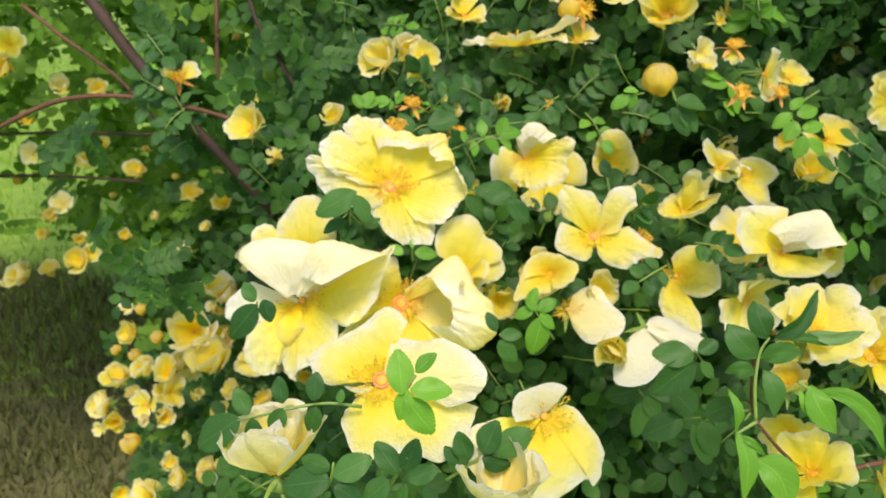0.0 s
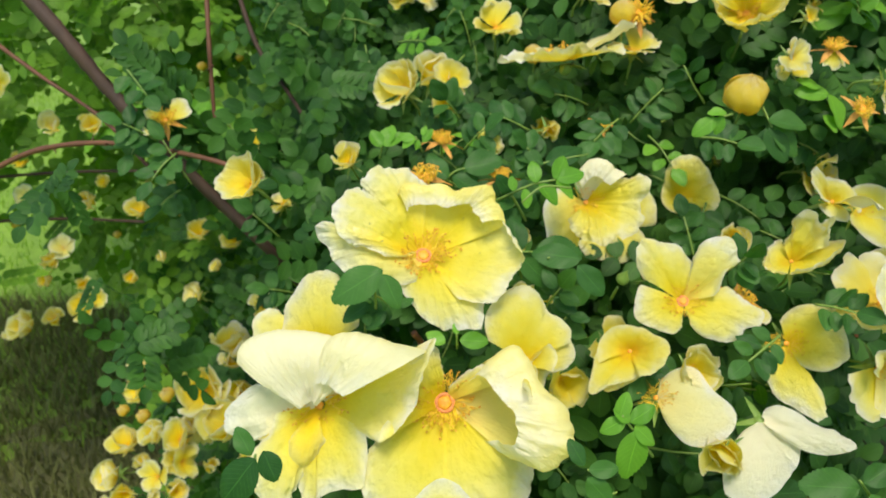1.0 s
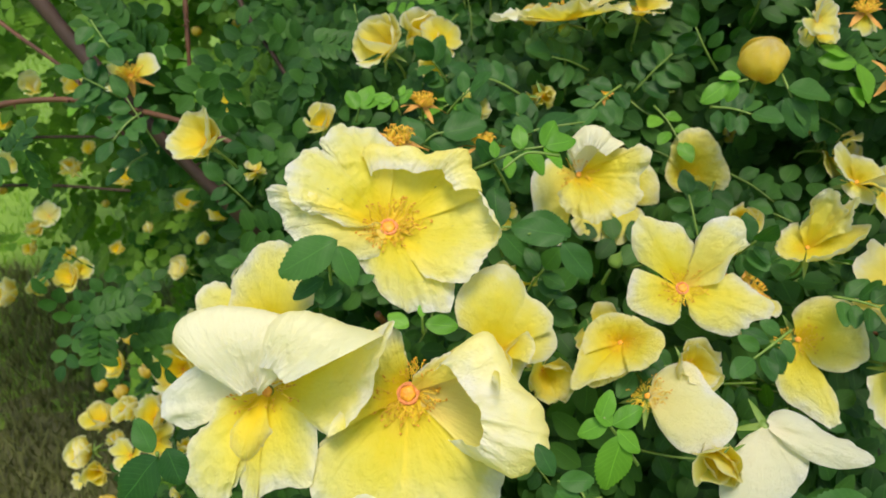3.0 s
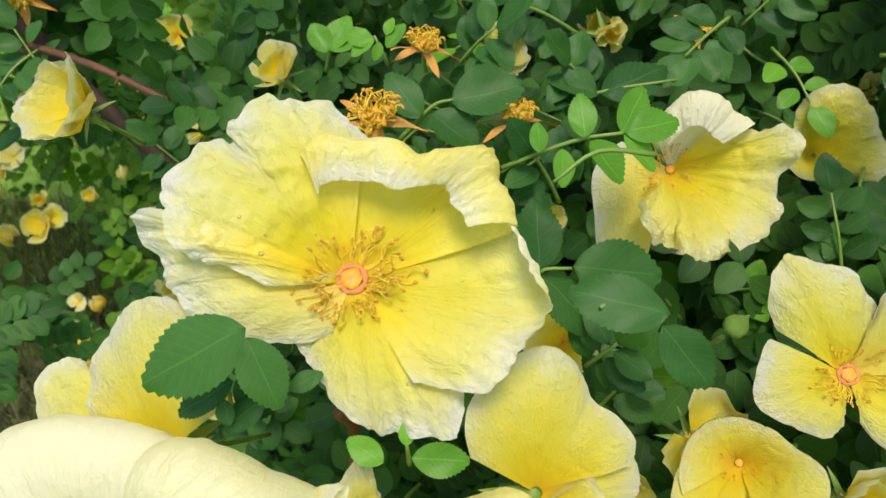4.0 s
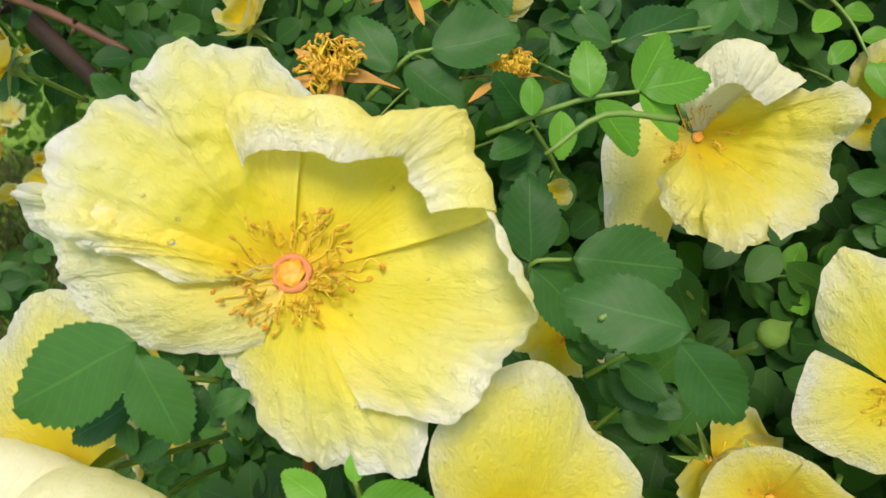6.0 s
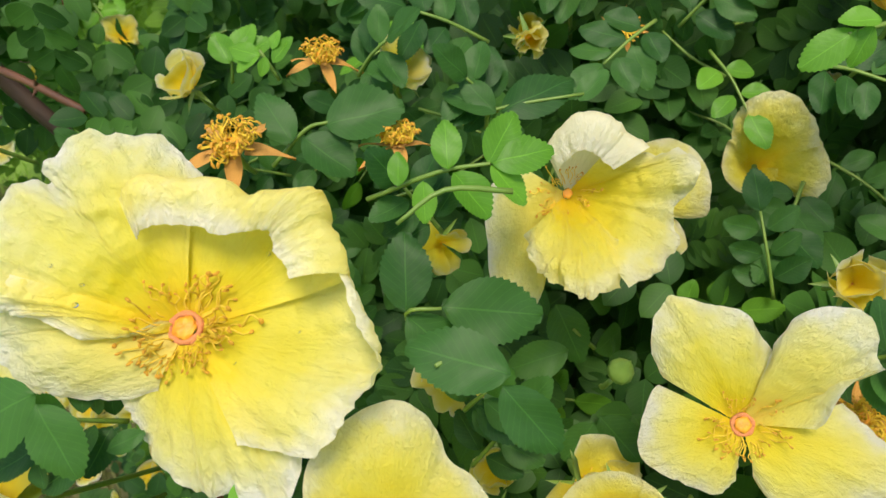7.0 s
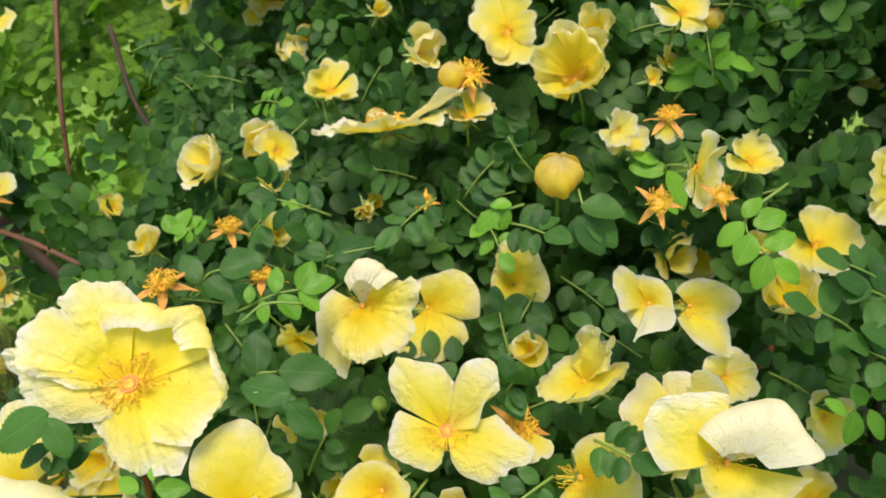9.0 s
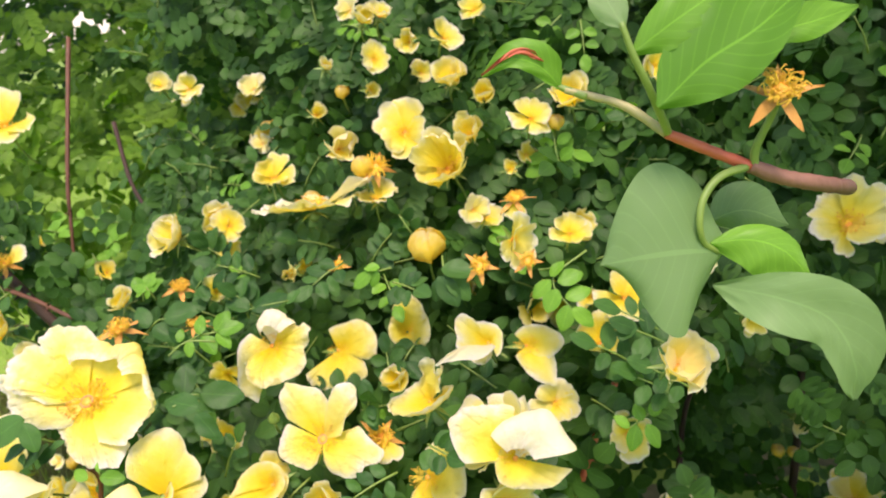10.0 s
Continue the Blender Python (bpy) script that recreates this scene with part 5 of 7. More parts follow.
rose((-0.0282, 0.3036, 0.7136), (0.03, -0.97, 0.24), (0.99, 0.11, -0.05), 0.0209, 0.35, label="yellow rose high on the bush")
bud((-0.0063, 0.2756, 0.7270), (0.11, -0.68, 0.73), (0.99, 0.11, -0.05), 0.0120, 0.20)
rose((-0.1747, 0.2102, 0.7407), (0.00, -0.42, 0.91), (0.99, 0.11, -0.05), 0.0507, 0.30, label="deep yellow rose, petals arched back")
half_open((0.1406, 0.1500, 0.7623), (0.07, -0.71, 0.71), (1.00, 0.08, -0.02), 0.0188, 0.70)
rose((0.2471, 0.1469, 0.7659), (0.27, -0.96, 0.07), (1.00, 0.08, -0.02), 0.0247, 0.55, label="pale yellow rose high on the bush")
rose((0.2508, 0.0664, 0.6911), (-0.24, -0.84, 0.49), (1.00, 0.08, -0.02), 0.0353, 0.55, petals=[(160, 0.95, 1.1, 34, 0, 0.6), (95, 0.8, 1.2, 44, 0, 0.6), (25, 1, 1.1, 30, 0, 0.6), (300, 0.9, 0.9, 16, 0, 0.7), (240, 1, 0.8, 10, 0, 0.7)], grade=2, label="yellow rose, petals cupped")
bud((0.2756, 0.0814, 0.6924), (0.25, -0.61, 0.75), (1.00, 0.08, -0.02), 0.0059, 0.30)
half_open((0.2339, -0.0052, 0.6711), (0.22, -0.76, 0.62), (0.99, 0.11, -0.05), 0.0239, 1.25, grade=2, label="cream-white half-open rose with folded petals")
rose((0.3351, 0.1054, 0.6903), (0.12, -0.84, 0.52), (0.99, 0.11, -0.05), 0.0450, 0.75, grade=2, label="pale yellow open rose with orange heart")
rose((0.3573, 0.1895, 0.5337), (0.70, -0.71, -0.12), (0.99, 0.11, -0.05), 0.0246, 1.00, label="cream rose in deep shade")
rose((0.2243, 0.0384, 0.6161), (0.25, -0.88, 0.41), (0.99, 0.11, -0.05), 0.0237, 0.80, label="pale yellow rose in the shade")
bud((0.3515, 0.1999, 0.5021), (0.11, -0.68, 0.73), (0.99, 0.11, -0.05), 0.0109, 0.25)
bud((0.2697, 0.1489, 0.5074), (0.11, -0.68, 0.73), (0.99, 0.11, -0.05), 0.0086, 0.25)
rose((0.2784, 0.0546, 0.6689), (0.43, -0.49, 0.76), (1.00, 0.08, -0.02), 0.0185, 0.30, label="yellow rose in the shade")
rose((0.2018, 0.0787, 0.6958), (0.19, -0.58, 0.79), (0.99, 0.11, -0.05), 0.0221, 0.35, label="yellow rose in the shade")
rose((0.2774, 0.0534, 0.6650), (0.02, -1.00, -0.02), (0.99, 0.11, -0.05), 0.0171, 0.40, label="yellow rose in the shade")
rose((0.1708, 0.0036, 0.6046), (0.39, -0.89, 0.25), (1.00, 0.08, -0.02), 0.0370, 0.80, label="pale yellow rose low in the bush")
rose((0.2664, 0.1102, 0.5141), (-0.27, -0.47, 0.84), (1.00, 0.08, -0.02), 0.0318, 0.60, label="pale yellow rose low in the bush")
rose((0.0973, -0.0046, 0.6073), (0.20, -0.85, 0.49), (1.00, 0.08, -0.02), 0.0280, 0.85, label="cream rose low in the bush")
bud((0.3469, 0.1642, 0.5246), (0.11, -0.68, 0.73), (0.99, 0.11, -0.05), 0.0093, 0.25)
rose((0.3745, 0.1410, 0.5073), (-0.28, -0.28, 0.92), (0.99, 0.11, -0.05), 0.0341, 0.70, label="pale yellow rose low in the bush")
rose((0.0504, 0.1964, 0.7418), (0.36, -0.54, 0.76), (0.99, 0.11, -0.05), 0.0186, 0.70, label="pale yellow rose among the upper leaves")
rose((0.1740, 0.1204, 0.7190), (-0.01, -0.81, 0.58), (0.99, 0.11, -0.05), 0.0117, 0.50, label="pale yellow rose among the upper leaves")
rose((0.1612, 0.1000, 0.6990), (0.32, -0.74, 0.59), (0.99, 0.11, -0.05), 0.0170, 0.80, label="pale yellow rose among the upper leaves")
rose((0.1814, 0.1349, 0.7236), (0.57, -0.67, 0.48), (0.99, 0.11, -0.05), 0.0169, 0.50, label="pale yellow rose among the upper leaves")
rose((0.1032, 0.1668, 0.7435), (0.29, -0.90, 0.31), (0.99, 0.11, -0.05), 0.0099, 0.50, label="pale yellow rose among the upper leaves")
rose((0.0614, 0.1877, 0.7713), (0.41, -0.73, 0.54), (0.99, 0.11, -0.05), 0.0137, 0.90, label="pale yellow rose among the upper leaves")
rose((0.0822, 0.1789, 0.8025), (-0.30, -0.83, 0.47), (0.99, 0.11, -0.05), 0.0163, 0.90, label="pale yellow rose among the upper leaves")
rose((0.1539, 0.1799, 0.7988), (-0.26, -0.74, 0.62), (0.99, 0.11, -0.05), 0.0193, 0.70, label="pale yellow rose among the upper leaves")
rose((0.1406, 0.1650, 0.7597), (-0.19, -0.75, 0.64), (0.99, 0.11, -0.05), 0.0173, 0.70, label="pale yellow rose among the upper leaves")
rose((0.1221, 0.1730, 0.7663), (0.27, -0.87, 0.42), (0.99, 0.11, -0.05), 0.0150, 0.80, label="pale yellow rose among the upper leaves")
rose((0.2060, 0.0983, 0.6932), (0.35, -0.63, 0.69), (1.00, 0.08, -0.03), 0.0208, 0.60, label="pale yellow rose among the leaves")
rose((0.2132, 0.0870, 0.6608), (-0.50, -0.84, 0.22), (1.00, 0.08, -0.03), 0.0176, 0.80, label="pale yellow rose among the leaves")
rose((0.3157, 0.2495, 0.6845), (0.22, -0.52, 0.82), (1.00, 0.08, -0.03), 0.0163, 0.35, label="small yellow rose in the shade")
rose((0.0430, 0.0293, 0.6162), (0.02, -0.85, 0.53), (1.00, 0.08, -0.03), 0.0202, 0.50, label="yellow rose half hidden by leaves")
rose((0.0697, 0.0078, 0.6090), (0.17, -0.86, 0.49), (1.00, 0.08, -0.03), 0.0261, 0.50, label="yellow rose low in the bush")
rose((0.1932, 0.0503, 0.6242), (0.04, -0.88, 0.48), (1.00, 0.08, -0.03), 0.0246, 0.85, label="cream rose among the leaves")
half_open((0.1223, 0.0391, 0.6401), (-0.02, -0.77, 0.64), (1.00, 0.08, -0.03), 0.0138, 0.70, label="pale half-open rose among leaves")
rose((0.0246, 0.0774, 0.6682), (0.36, -0.50, 0.79), (1.00, 0.10, -0.03), 0.0177, 0.65, label="pale yellow rose half hidden behind leaves")
half_open((-0.0397, 0.0986, 0.6537), (-0.25, -0.55, 0.80), (1.00, 0.10, -0.03), 0.0151, 0.80, label="pale half-open rose behind a spent one")
rose((0.0546, 0.1320, 0.6628), (0.09, -0.82, 0.56), (1.00, 0.10, -0.03), 0.0162, 0.20, label="golden rose half hidden behind leaves")
rose((0.0363, 0.0528, 0.6360), (0.43, -0.89, 0.12), (1.00, 0.10, -0.03), 0.0164, 0.20, label="golden rose deep between leaves")
rose((-0.0845, 0.1400, 0.6172), (-0.15, -0.37, 0.92), (1.00, 0.10, -0.03), 0.0159, 0.75, label="pale rose behind a spent one")
rose((0.0536, 0.0317, 0.5844), (-0.12, -0.80, 0.59), (1.00, 0.10, -0.03), 0.0169, 0.30, label="yellow rose deep between leaves")

# ---- roses of the left-hand side ----
half_open((-0.0730, 0.0500, 0.6590), (-0.33, -0.68, 0.66), (1.00, 0.01, 0.06), 0.0218, 0.75, grade=2, label="pale yellow half-open rose on a side branch")
spent((-0.1442, 0.1433, 0.6632), (0.07, -0.67, 0.74), (1.00, 0.01, 0.06), 0.0141, petals=[(40, 2.2, 0.9, 10, 0, 0.8), (215, 2, 0.9, 10, 0, 0.85), (160, 1.6, 0.7, 30, 0, 0.8)])
rose((-0.1177, 0.2037, 0.6356), (0.28, -0.86, 0.43), (1.00, 0.01, 0.06), 0.0187, 0.25, label="small deep yellow rose")
rose((-0.0586, 0.3460, 0.6131), (-0.32, -0.76, 0.56), (1.00, 0.01, 0.06), 0.0228, 0.70, label="small pale yellow rose")
rose((-0.3902, 0.3829, 0.6374), (-0.03, -0.95, 0.32), (1.00, 0.01, 0.06), 0.0407, 0.55, grade=0, label="small pale yellow rose far back in the bush")
half_open((-0.3967, 0.3731, 0.6150), (0.25, -0.75, 0.61), (1.00, 0.01, 0.06), 0.0268, 0.60, grade=0, label="small pale yellow rose far back in the bush")
rose((-0.3478, 0.3867, 0.5978), (0.09, -0.75, 0.66), (1.00, 0.01, 0.06), 0.0331, 0.95, grade=0, label="small pale yellow rose far back in the bush")
half_open((-0.3262, 0.4062, 0.5931), (0.29, -0.74, 0.60), (1.00, 0.01, 0.06), 0.0250, 0.90, grade=0, label="small pale yellow rose far back in the bush")
rose((-0.4209, 0.4379, 0.5136), (-0.20, -0.97, 0.15), (1.00, 0.01, 0.06), 0.0271, 0.95, grade=0, label="small pale yellow rose far back in the bush")
half_open((-0.3719, 0.4529, 0.4993), (0.21, -0.66, 0.72), (1.00, 0.01, 0.06), 0.0266, 0.80, grade=0, label="small pale yellow rose far back in the bush")
rose((-0.4071, 0.4533, 0.4497), (0.05, -0.73, 0.68), (1.00, 0.01, 0.06), 0.0298, 0.90, grade=0, label="small pale yellow rose far back in the bush")
half_open((-0.4218, 0.4471, 0.4352), (0.24, -0.78, 0.58), (1.00, 0.01, 0.06), 0.0221, 0.85, grade=0, label="small pale yellow rose far back in the bush")
rose((-0.2102, 0.4116, 0.5096), (0.01, -0.94, 0.33), (1.00, 0.01, 0.06), 0.0216, 0.80, grade=0, label="small pale yellow rose far back in the bush")
half_open((-0.3920, 0.4454, 0.3827), (-0.15, -0.79, 0.59), (1.00, 0.01, 0.06), 0.0306, 0.65, grade=0, label="small pale yellow rose far back in the bush")
rose((-0.3826, 0.4493, 0.3918), (0.38, -0.89, 0.25), (1.00, 0.01, 0.06), 0.0253, 0.60, grade=0, label="small pale yellow rose far back in the bush")
half_open((-0.4539, 0.4365, 0.3608), (-0.41, -0.61, 0.68), (1.00, 0.01, 0.06), 0.0412, 0.85, grade=0, label="small pale yellow rose far back in the bush")
rose((-0.4733, 0.4327, 0.3517), (0.13, -0.35, 0.93), (1.00, 0.01, 0.06), 0.0306, 0.80, grade=0, label="small pale yellow rose far back in the bush")
half_open((-0.4279, 0.4406, 0.3709), (0.33, -0.78, 0.53), (1.00, 0.01, 0.06), 0.0239, 0.90, grade=0, label="small pale yellow rose far back in the bush")
half_open((-0.3076, 0.4299, 0.4988), (0.16, -0.52, 0.84), (1.00, 0.01, 0.06), 0.0247, 0.75, grade=0, label="small half-open rose far back in the bush")
half_open((-0.2458, 0.4208, 0.4798), (0.11, -0.62, 0.78), (1.00, 0.01, 0.06), 0.0284, 0.85, grade=0, label="small half-open rose far back in the bush")
half_open((-0.2085, 0.4183, 0.4753), (-0.23, -0.68, 0.70), (1.00, 0.01, 0.06), 0.0271, 0.70, grade=0, label="small half-open rose far back in the bush")
half_open((-0.4337, 0.4575, 0.4089), (-0.28, -0.75, 0.60), (1.00, 0.01, 0.06), 0.0213, 0.80, grade=0, label="small half-open rose far back in the bush")
half_open((-0.3433, 0.4424, 0.5260), (0.05, -0.70, 0.71), (1.00, 0.01, 0.06), 0.0160, 0.60, grade=0, label="small half-open rose far back in the bush")
half_open((-0.4173, 0.4327, 0.5512), (0.26, -0.74, 0.62), (1.00, 0.01, 0.06), 0.0180, 0.50, grade=0, label="small half-open rose far back in the bush")
half_open((-0.3336, 0.4390, 0.4196), (0.29, -0.54, 0.79), (1.00, 0.01, 0.06), 0.0169, 0.70, grade=0, label="small half-open rose far back in the bush")
half_open((-0.3966, 0.4539, 0.4020), (0.29, -0.48, 0.83), (1.00, 0.01, 0.06), 0.0200, 0.70, grade=0, label="small half-open rose far back in the bush")
half_open((-0.2732, 0.4391, 0.5206), (0.30, -0.58, 0.76), (1.00, 0.01, 0.06), 0.0160, 0.80, grade=0, label="small half-open rose far back in the bush")
half_open((-0.2254, 0.4073, 0.4500), (-0.42, -0.52, 0.74), (1.00, 0.01, 0.06), 0.0160, 0.80, grade=0, label="small half-open rose far back in the bush")
half_open((-0.2894, 0.4301, 0.4502), (-0.32, -0.67, 0.67), (1.00, 0.01, 0.06), 0.0152, 0.70, grade=0, label="small half-open rose far back in the bush")
bud((-0.2808, 0.4681, 0.4869), (-0.04, -0.49, 0.87), (1.00, 0.01, 0.06), 0.0104, 0.40, grade=0, label="small yellow rosebud far back in the bush")
bud((-0.3164, 0.4805, 0.5139), (-0.04, -0.49, 0.87), (1.00, 0.01, 0.06), 0.0104, 0.40, grade=0, label="small yellow rosebud far back in the bush")
bud((-0.2749, 0.5718, 0.6229), (-0.04, -0.49, 0.87), (1.00, 0.01, 0.06), 0.0136, 0.30, grade=0, label="small yellow rosebud far back in the bush")
bud((-0.2385, 0.5958, 0.6287), (-0.04, -0.49, 0.87), (1.00, 0.01, 0.06), 0.0112, 0.30, grade=0, label="small yellow rosebud far back in the bush")
bud((-0.4860, 0.5014, 0.4574), (-0.04, -0.49, 0.87), (1.00, 0.01, 0.06), 0.0123, 0.50, grade=0, label="small yellow rosebud far back in the bush")
bud((-0.3694, 0.4961, 0.4487), (-0.04, -0.49, 0.87), (1.00, 0.01, 0.06), 0.0109, 0.50, grade=0, label="small yellow rosebud far back in the bush")
rose((-0.1688, 0.2546, 0.4523), (0.04, -0.34, 0.94), (1.00, 0.01, 0.06), 0.0422, 0.85, label="small yellow rose low on the bush")
half_open((-0.1802, 0.2237, 0.4315), (0.13, -0.76, 0.63), (1.00, 0.01, 0.06), 0.0448, 0.85, label="small yellow rose low on the bush")
half_open((-0.1531, 0.1959, 0.4188), (-0.32, -0.45, 0.83), (1.00, 0.01, 0.06), 0.0395, 0.65, label="small yellow rose low on the bush")
rose((-0.1218, 0.1972, 0.4228), (-0.24, -0.72, 0.64), (1.00, 0.01, 0.06), 0.0310, 0.55, label="small yellow rose low on the bush")
half_open((-0.1999, 0.2089, 0.3973), (-0.00, -0.49, 0.87), (1.00, 0.01, 0.06), 0.0292, 1.10, label="small yellow rose low on the bush")
half_open((-0.2210, 0.2178, 0.3922), (-0.41, -0.47, 0.78), (1.00, 0.01, 0.06), 0.0228, 0.65, label="small yellow rose low on the bush")
rose((-0.1953, 0.1941, 0.3888), (0.71, -0.59, 0.38), (1.00, 0.01, 0.06), 0.0287, 0.60, label="small yellow rose low on the bush")
half_open((-0.2609, 0.2388, 0.3643), (0.10, -0.46, 0.88), (1.00, 0.01, 0.06), 0.0280, 0.65, label="small yellow rose low on the bush")
half_open((-0.2584, 0.2139, 0.3576), (-0.57, -0.68, 0.46), (1.00, 0.01, 0.06), 0.0282, 0.70, label="small yellow rose low on the bush")
rose((-0.2128, 0.1894, 0.3777), (-0.42, -0.63, 0.65), (1.00, 0.01, 0.06), 0.0287, 0.65, label="small yellow rose low on the bush")
half_open((-0.2481, 0.2000, 0.3512), (0.37, -0.86, 0.34), (1.00, 0.01, 0.06), 0.0218, 0.65, label="small yellow rose low on the bush")
half_open((-0.1693, 0.0906, 0.3780), (-0.57, -0.74, 0.35), (1.00, 0.01, 0.06), 0.0268, 0.60, label="small yellow rose low on the bush")
rose((-0.1536, 0.3033, 0.4640), (0.01, -0.66, 0.75), (1.00, 0.01, 0.06), 0.0268, 0.75, label="small yellow rose low on the bush")
half_open((-0.2452, 0.3959, 0.4234), (-0.52, -0.59, 0.61), (1.00, 0.01, 0.06), 0.0247, 1.05, label="small yellow rose low on the bush")
half_open((-0.2676, 0.2914, 0.3842), (-0.29, -0.77, 0.58), (1.00, 0.01, 0.06), 0.0254, 0.40, label="small yellow rose low on the bush")
rose((-0.1715, 0.1307, 0.3697), (-0.14, -0.69, 0.71), (1.00, 0.01, 0.06), 0.0219, 0.60, label="small yellow rose low on the bush")
half_open((-0.1587, 0.1186, 0.3675), (-0.44, -0.72, 0.54), (1.00, 0.01, 0.06), 0.0198, 0.70, label="small yellow rose low on the bush")
half_open((-0.1537, 0.2542, 0.4518), (-0.48, -0.58, 0.65), (1.00, 0.01, 0.06), 0.0282, 0.90, label="small yellow rose low on the bush")
rose((-0.2601, 0.1975, 0.3450), (-0.23, -0.93, 0.28), (1.00, 0.01, 0.06), 0.0168, 0.85, label="small yellow rose low on the bush")
half_open((-0.1067, 0.1672, 0.4048), (-0.20, -0.61, 0.77), (1.00, 0.01, 0.06), 0.0200, 0.50, label="small yellow rose low on the bush")
half_open((-0.1951, 0.1772, 0.3754), (0.35, -0.69, 0.63), (1.00, 0.01, 0.06), 0.0188, 0.75, label="small yellow rose low on the bush")
rose((-0.1647, 0.1769, 0.4004), (0.29, -0.66, 0.69), (1.00, 0.01, 0.06), 0.0203, 0.65, label="small yellow rose low on the bush")
half_open((-0.2321, 0.2092, 0.3725), (-0.04, -0.55, 0.83), (1.00, 0.01, 0.06), 0.0168, 0.75, label="small yellow rose low on the bush")
half_open((-0.1860, 0.2134, 0.4079), (-0.14, -0.55, 0.82), (1.00, 0.01, 0.06), 0.0195, 0.95, label="small yellow rose low on the bush")
rose((-0.2746, 0.3013, 0.4065), (-0.04, -0.67, 0.74), (1.00, 0.01, 0.06), 0.0188, 1.05, label="small yellow rose low on the bush")
half_open((-0.1300, 0.1709, 0.4125), (-0.54, -0.63, 0.56), (1.00, 0.01, 0.06), 0.0200, 0.55, label="small yellow rose low on the bush")
half_open((-0.1401, 0.1625, 0.3932), (-0.13, -0.45, 0.88), (1.00, 0.01, 0.06), 0.0182, 0.65, label="small yellow rose low on the bush")
rose((-0.1034, 0.2145, 0.4128), (0.66, -0.37, 0.65), (1.00, 0.01, 0.06), 0.0243, 0.55, label="small yellow rose low on the bush")
half_open((-0.0774, 0.1931, 0.4146), (-0.34, -0.67, 0.66), (1.00, 0.01, 0.06), 0.0235, 0.65, label="small yellow rose low on the bush")
bud((-0.2608, 0.3013, 0.4068), (-0.14, -0.49, 0.86), (1.00, 0.01, 0.06), 0.0154, 0.30, label="small yellow rosebud low on the bush")
bud((-0.2359, 0.2732, 0.3934), (-0.14, -0.49, 0.86), (1.00, 0.01, 0.06), 0.0161, 0.40, label="small yellow rosebud low on the bush")
bud((-0.2742, 0.2677, 0.3799), (-0.14, -0.49, 0.86), (1.00, 0.01, 0.06), 0.0128, 0.40, label="small yellow rosebud low on the bush")
bud((-0.2521, 0.2575, 0.3822), (-0.14, -0.49, 0.86), (1.00, 0.01, 0.06), 0.0148, 0.30, label="small yellow rosebud low on the bush")
bud((-0.2052, 0.1366, 0.3822), (-0.14, -0.49, 0.86), (1.00, 0.01, 0.06), 0.0193, 0.30, label="small yellow rosebud low on the bush")
bud((-0.1293, 0.1151, 0.3852), (-0.14, -0.49, 0.86), (1.00, 0.01, 0.06), 0.0110, 0.30, label="small yellow rosebud low on the bush")
bud((-0.1398, 0.1119, 0.3776), (-0.14, -0.49, 0.86), (1.00, 0.01, 0.06), 0.0152, 0.50, label="small yellow rosebud low on the bush")
half_open((-0.1801, 0.2429, 0.4006), (-0.45, -0.45, 0.77), (1.00, 0.01, 0.06), 0.0153, 0.55, grade=0, label="small pale yellow rose low on the bush")
rose((-0.2043, 0.2019, 0.3815), (0.35, -0.31, 0.88), (1.00, 0.01, 0.06), 0.0253, 0.55, grade=0, label="small pale yellow rose low on the bush")
half_open((-0.1427, 0.1258, 0.3594), (0.27, -0.60, 0.75), (1.00, 0.01, 0.06), 0.0131, 1.09, grade=0, label="small pale yellow rose low on the bush")
rose((-0.1677, 0.1625, 0.3676), (-0.79, -0.57, 0.24), (1.00, 0.01, 0.06), 0.0166, 0.85, grade=0, label="small pale yellow rose low on the bush")
half_open((-0.1681, 0.2570, 0.4083), (0.37, -0.85, 0.39), (1.00, 0.01, 0.06), 0.0270, 0.67, grade=0, label="small pale yellow rose low on the bush")
rose((-0.1901, 0.2283, 0.3920), (-0.11, -0.99, 0.04), (1.00, 0.01, 0.06), 0.0261, 0.80, grade=0, label="small pale yellow rose low on the bush")
half_open((-0.1418, 0.1368, 0.3597), (-0.53, -0.42, 0.74), (1.00, 0.01, 0.06), 0.0196, 0.65, grade=0, label="small pale yellow rose low on the bush")
rose((-0.1797, 0.2294, 0.3950), (-0.26, -0.26, 0.93), (1.00, 0.01, 0.06), 0.0261, 0.57, grade=0, label="small pale yellow rose low on the bush")
half_open((-0.1813, 0.2841, 0.4197), (0.48, -0.53, 0.70), (1.00, 0.01, 0.06), 0.0193, 0.84, grade=0, label="small pale yellow rose low on the bush")
rose((-0.2128, 0.1766, 0.3734), (0.61, -0.71, 0.35), (1.00, 0.01, 0.06), 0.0141, 0.90, grade=0, label="small pale yellow rose low on the bush")
half_open((-0.2052, 0.1131, 0.3537), (0.29, -0.85, 0.45), (1.00, 0.01, 0.06), 0.0155, 0.70, grade=0, label="small pale yellow rose low on the bush")
rose((-0.1836, 0.2847, 0.4211), (-0.20, -0.54, 0.81), (1.00, 0.01, 0.06), 0.0161, 1.03, grade=0, label="small pale yellow rose low on the bush")
half_open((-0.1821, 0.1140, 0.3562), (0.03, -0.48, 0.88), (1.00, 0.01, 0.06), 0.0155, 0.80, grade=0, label="small pale yellow rose low on the bush")

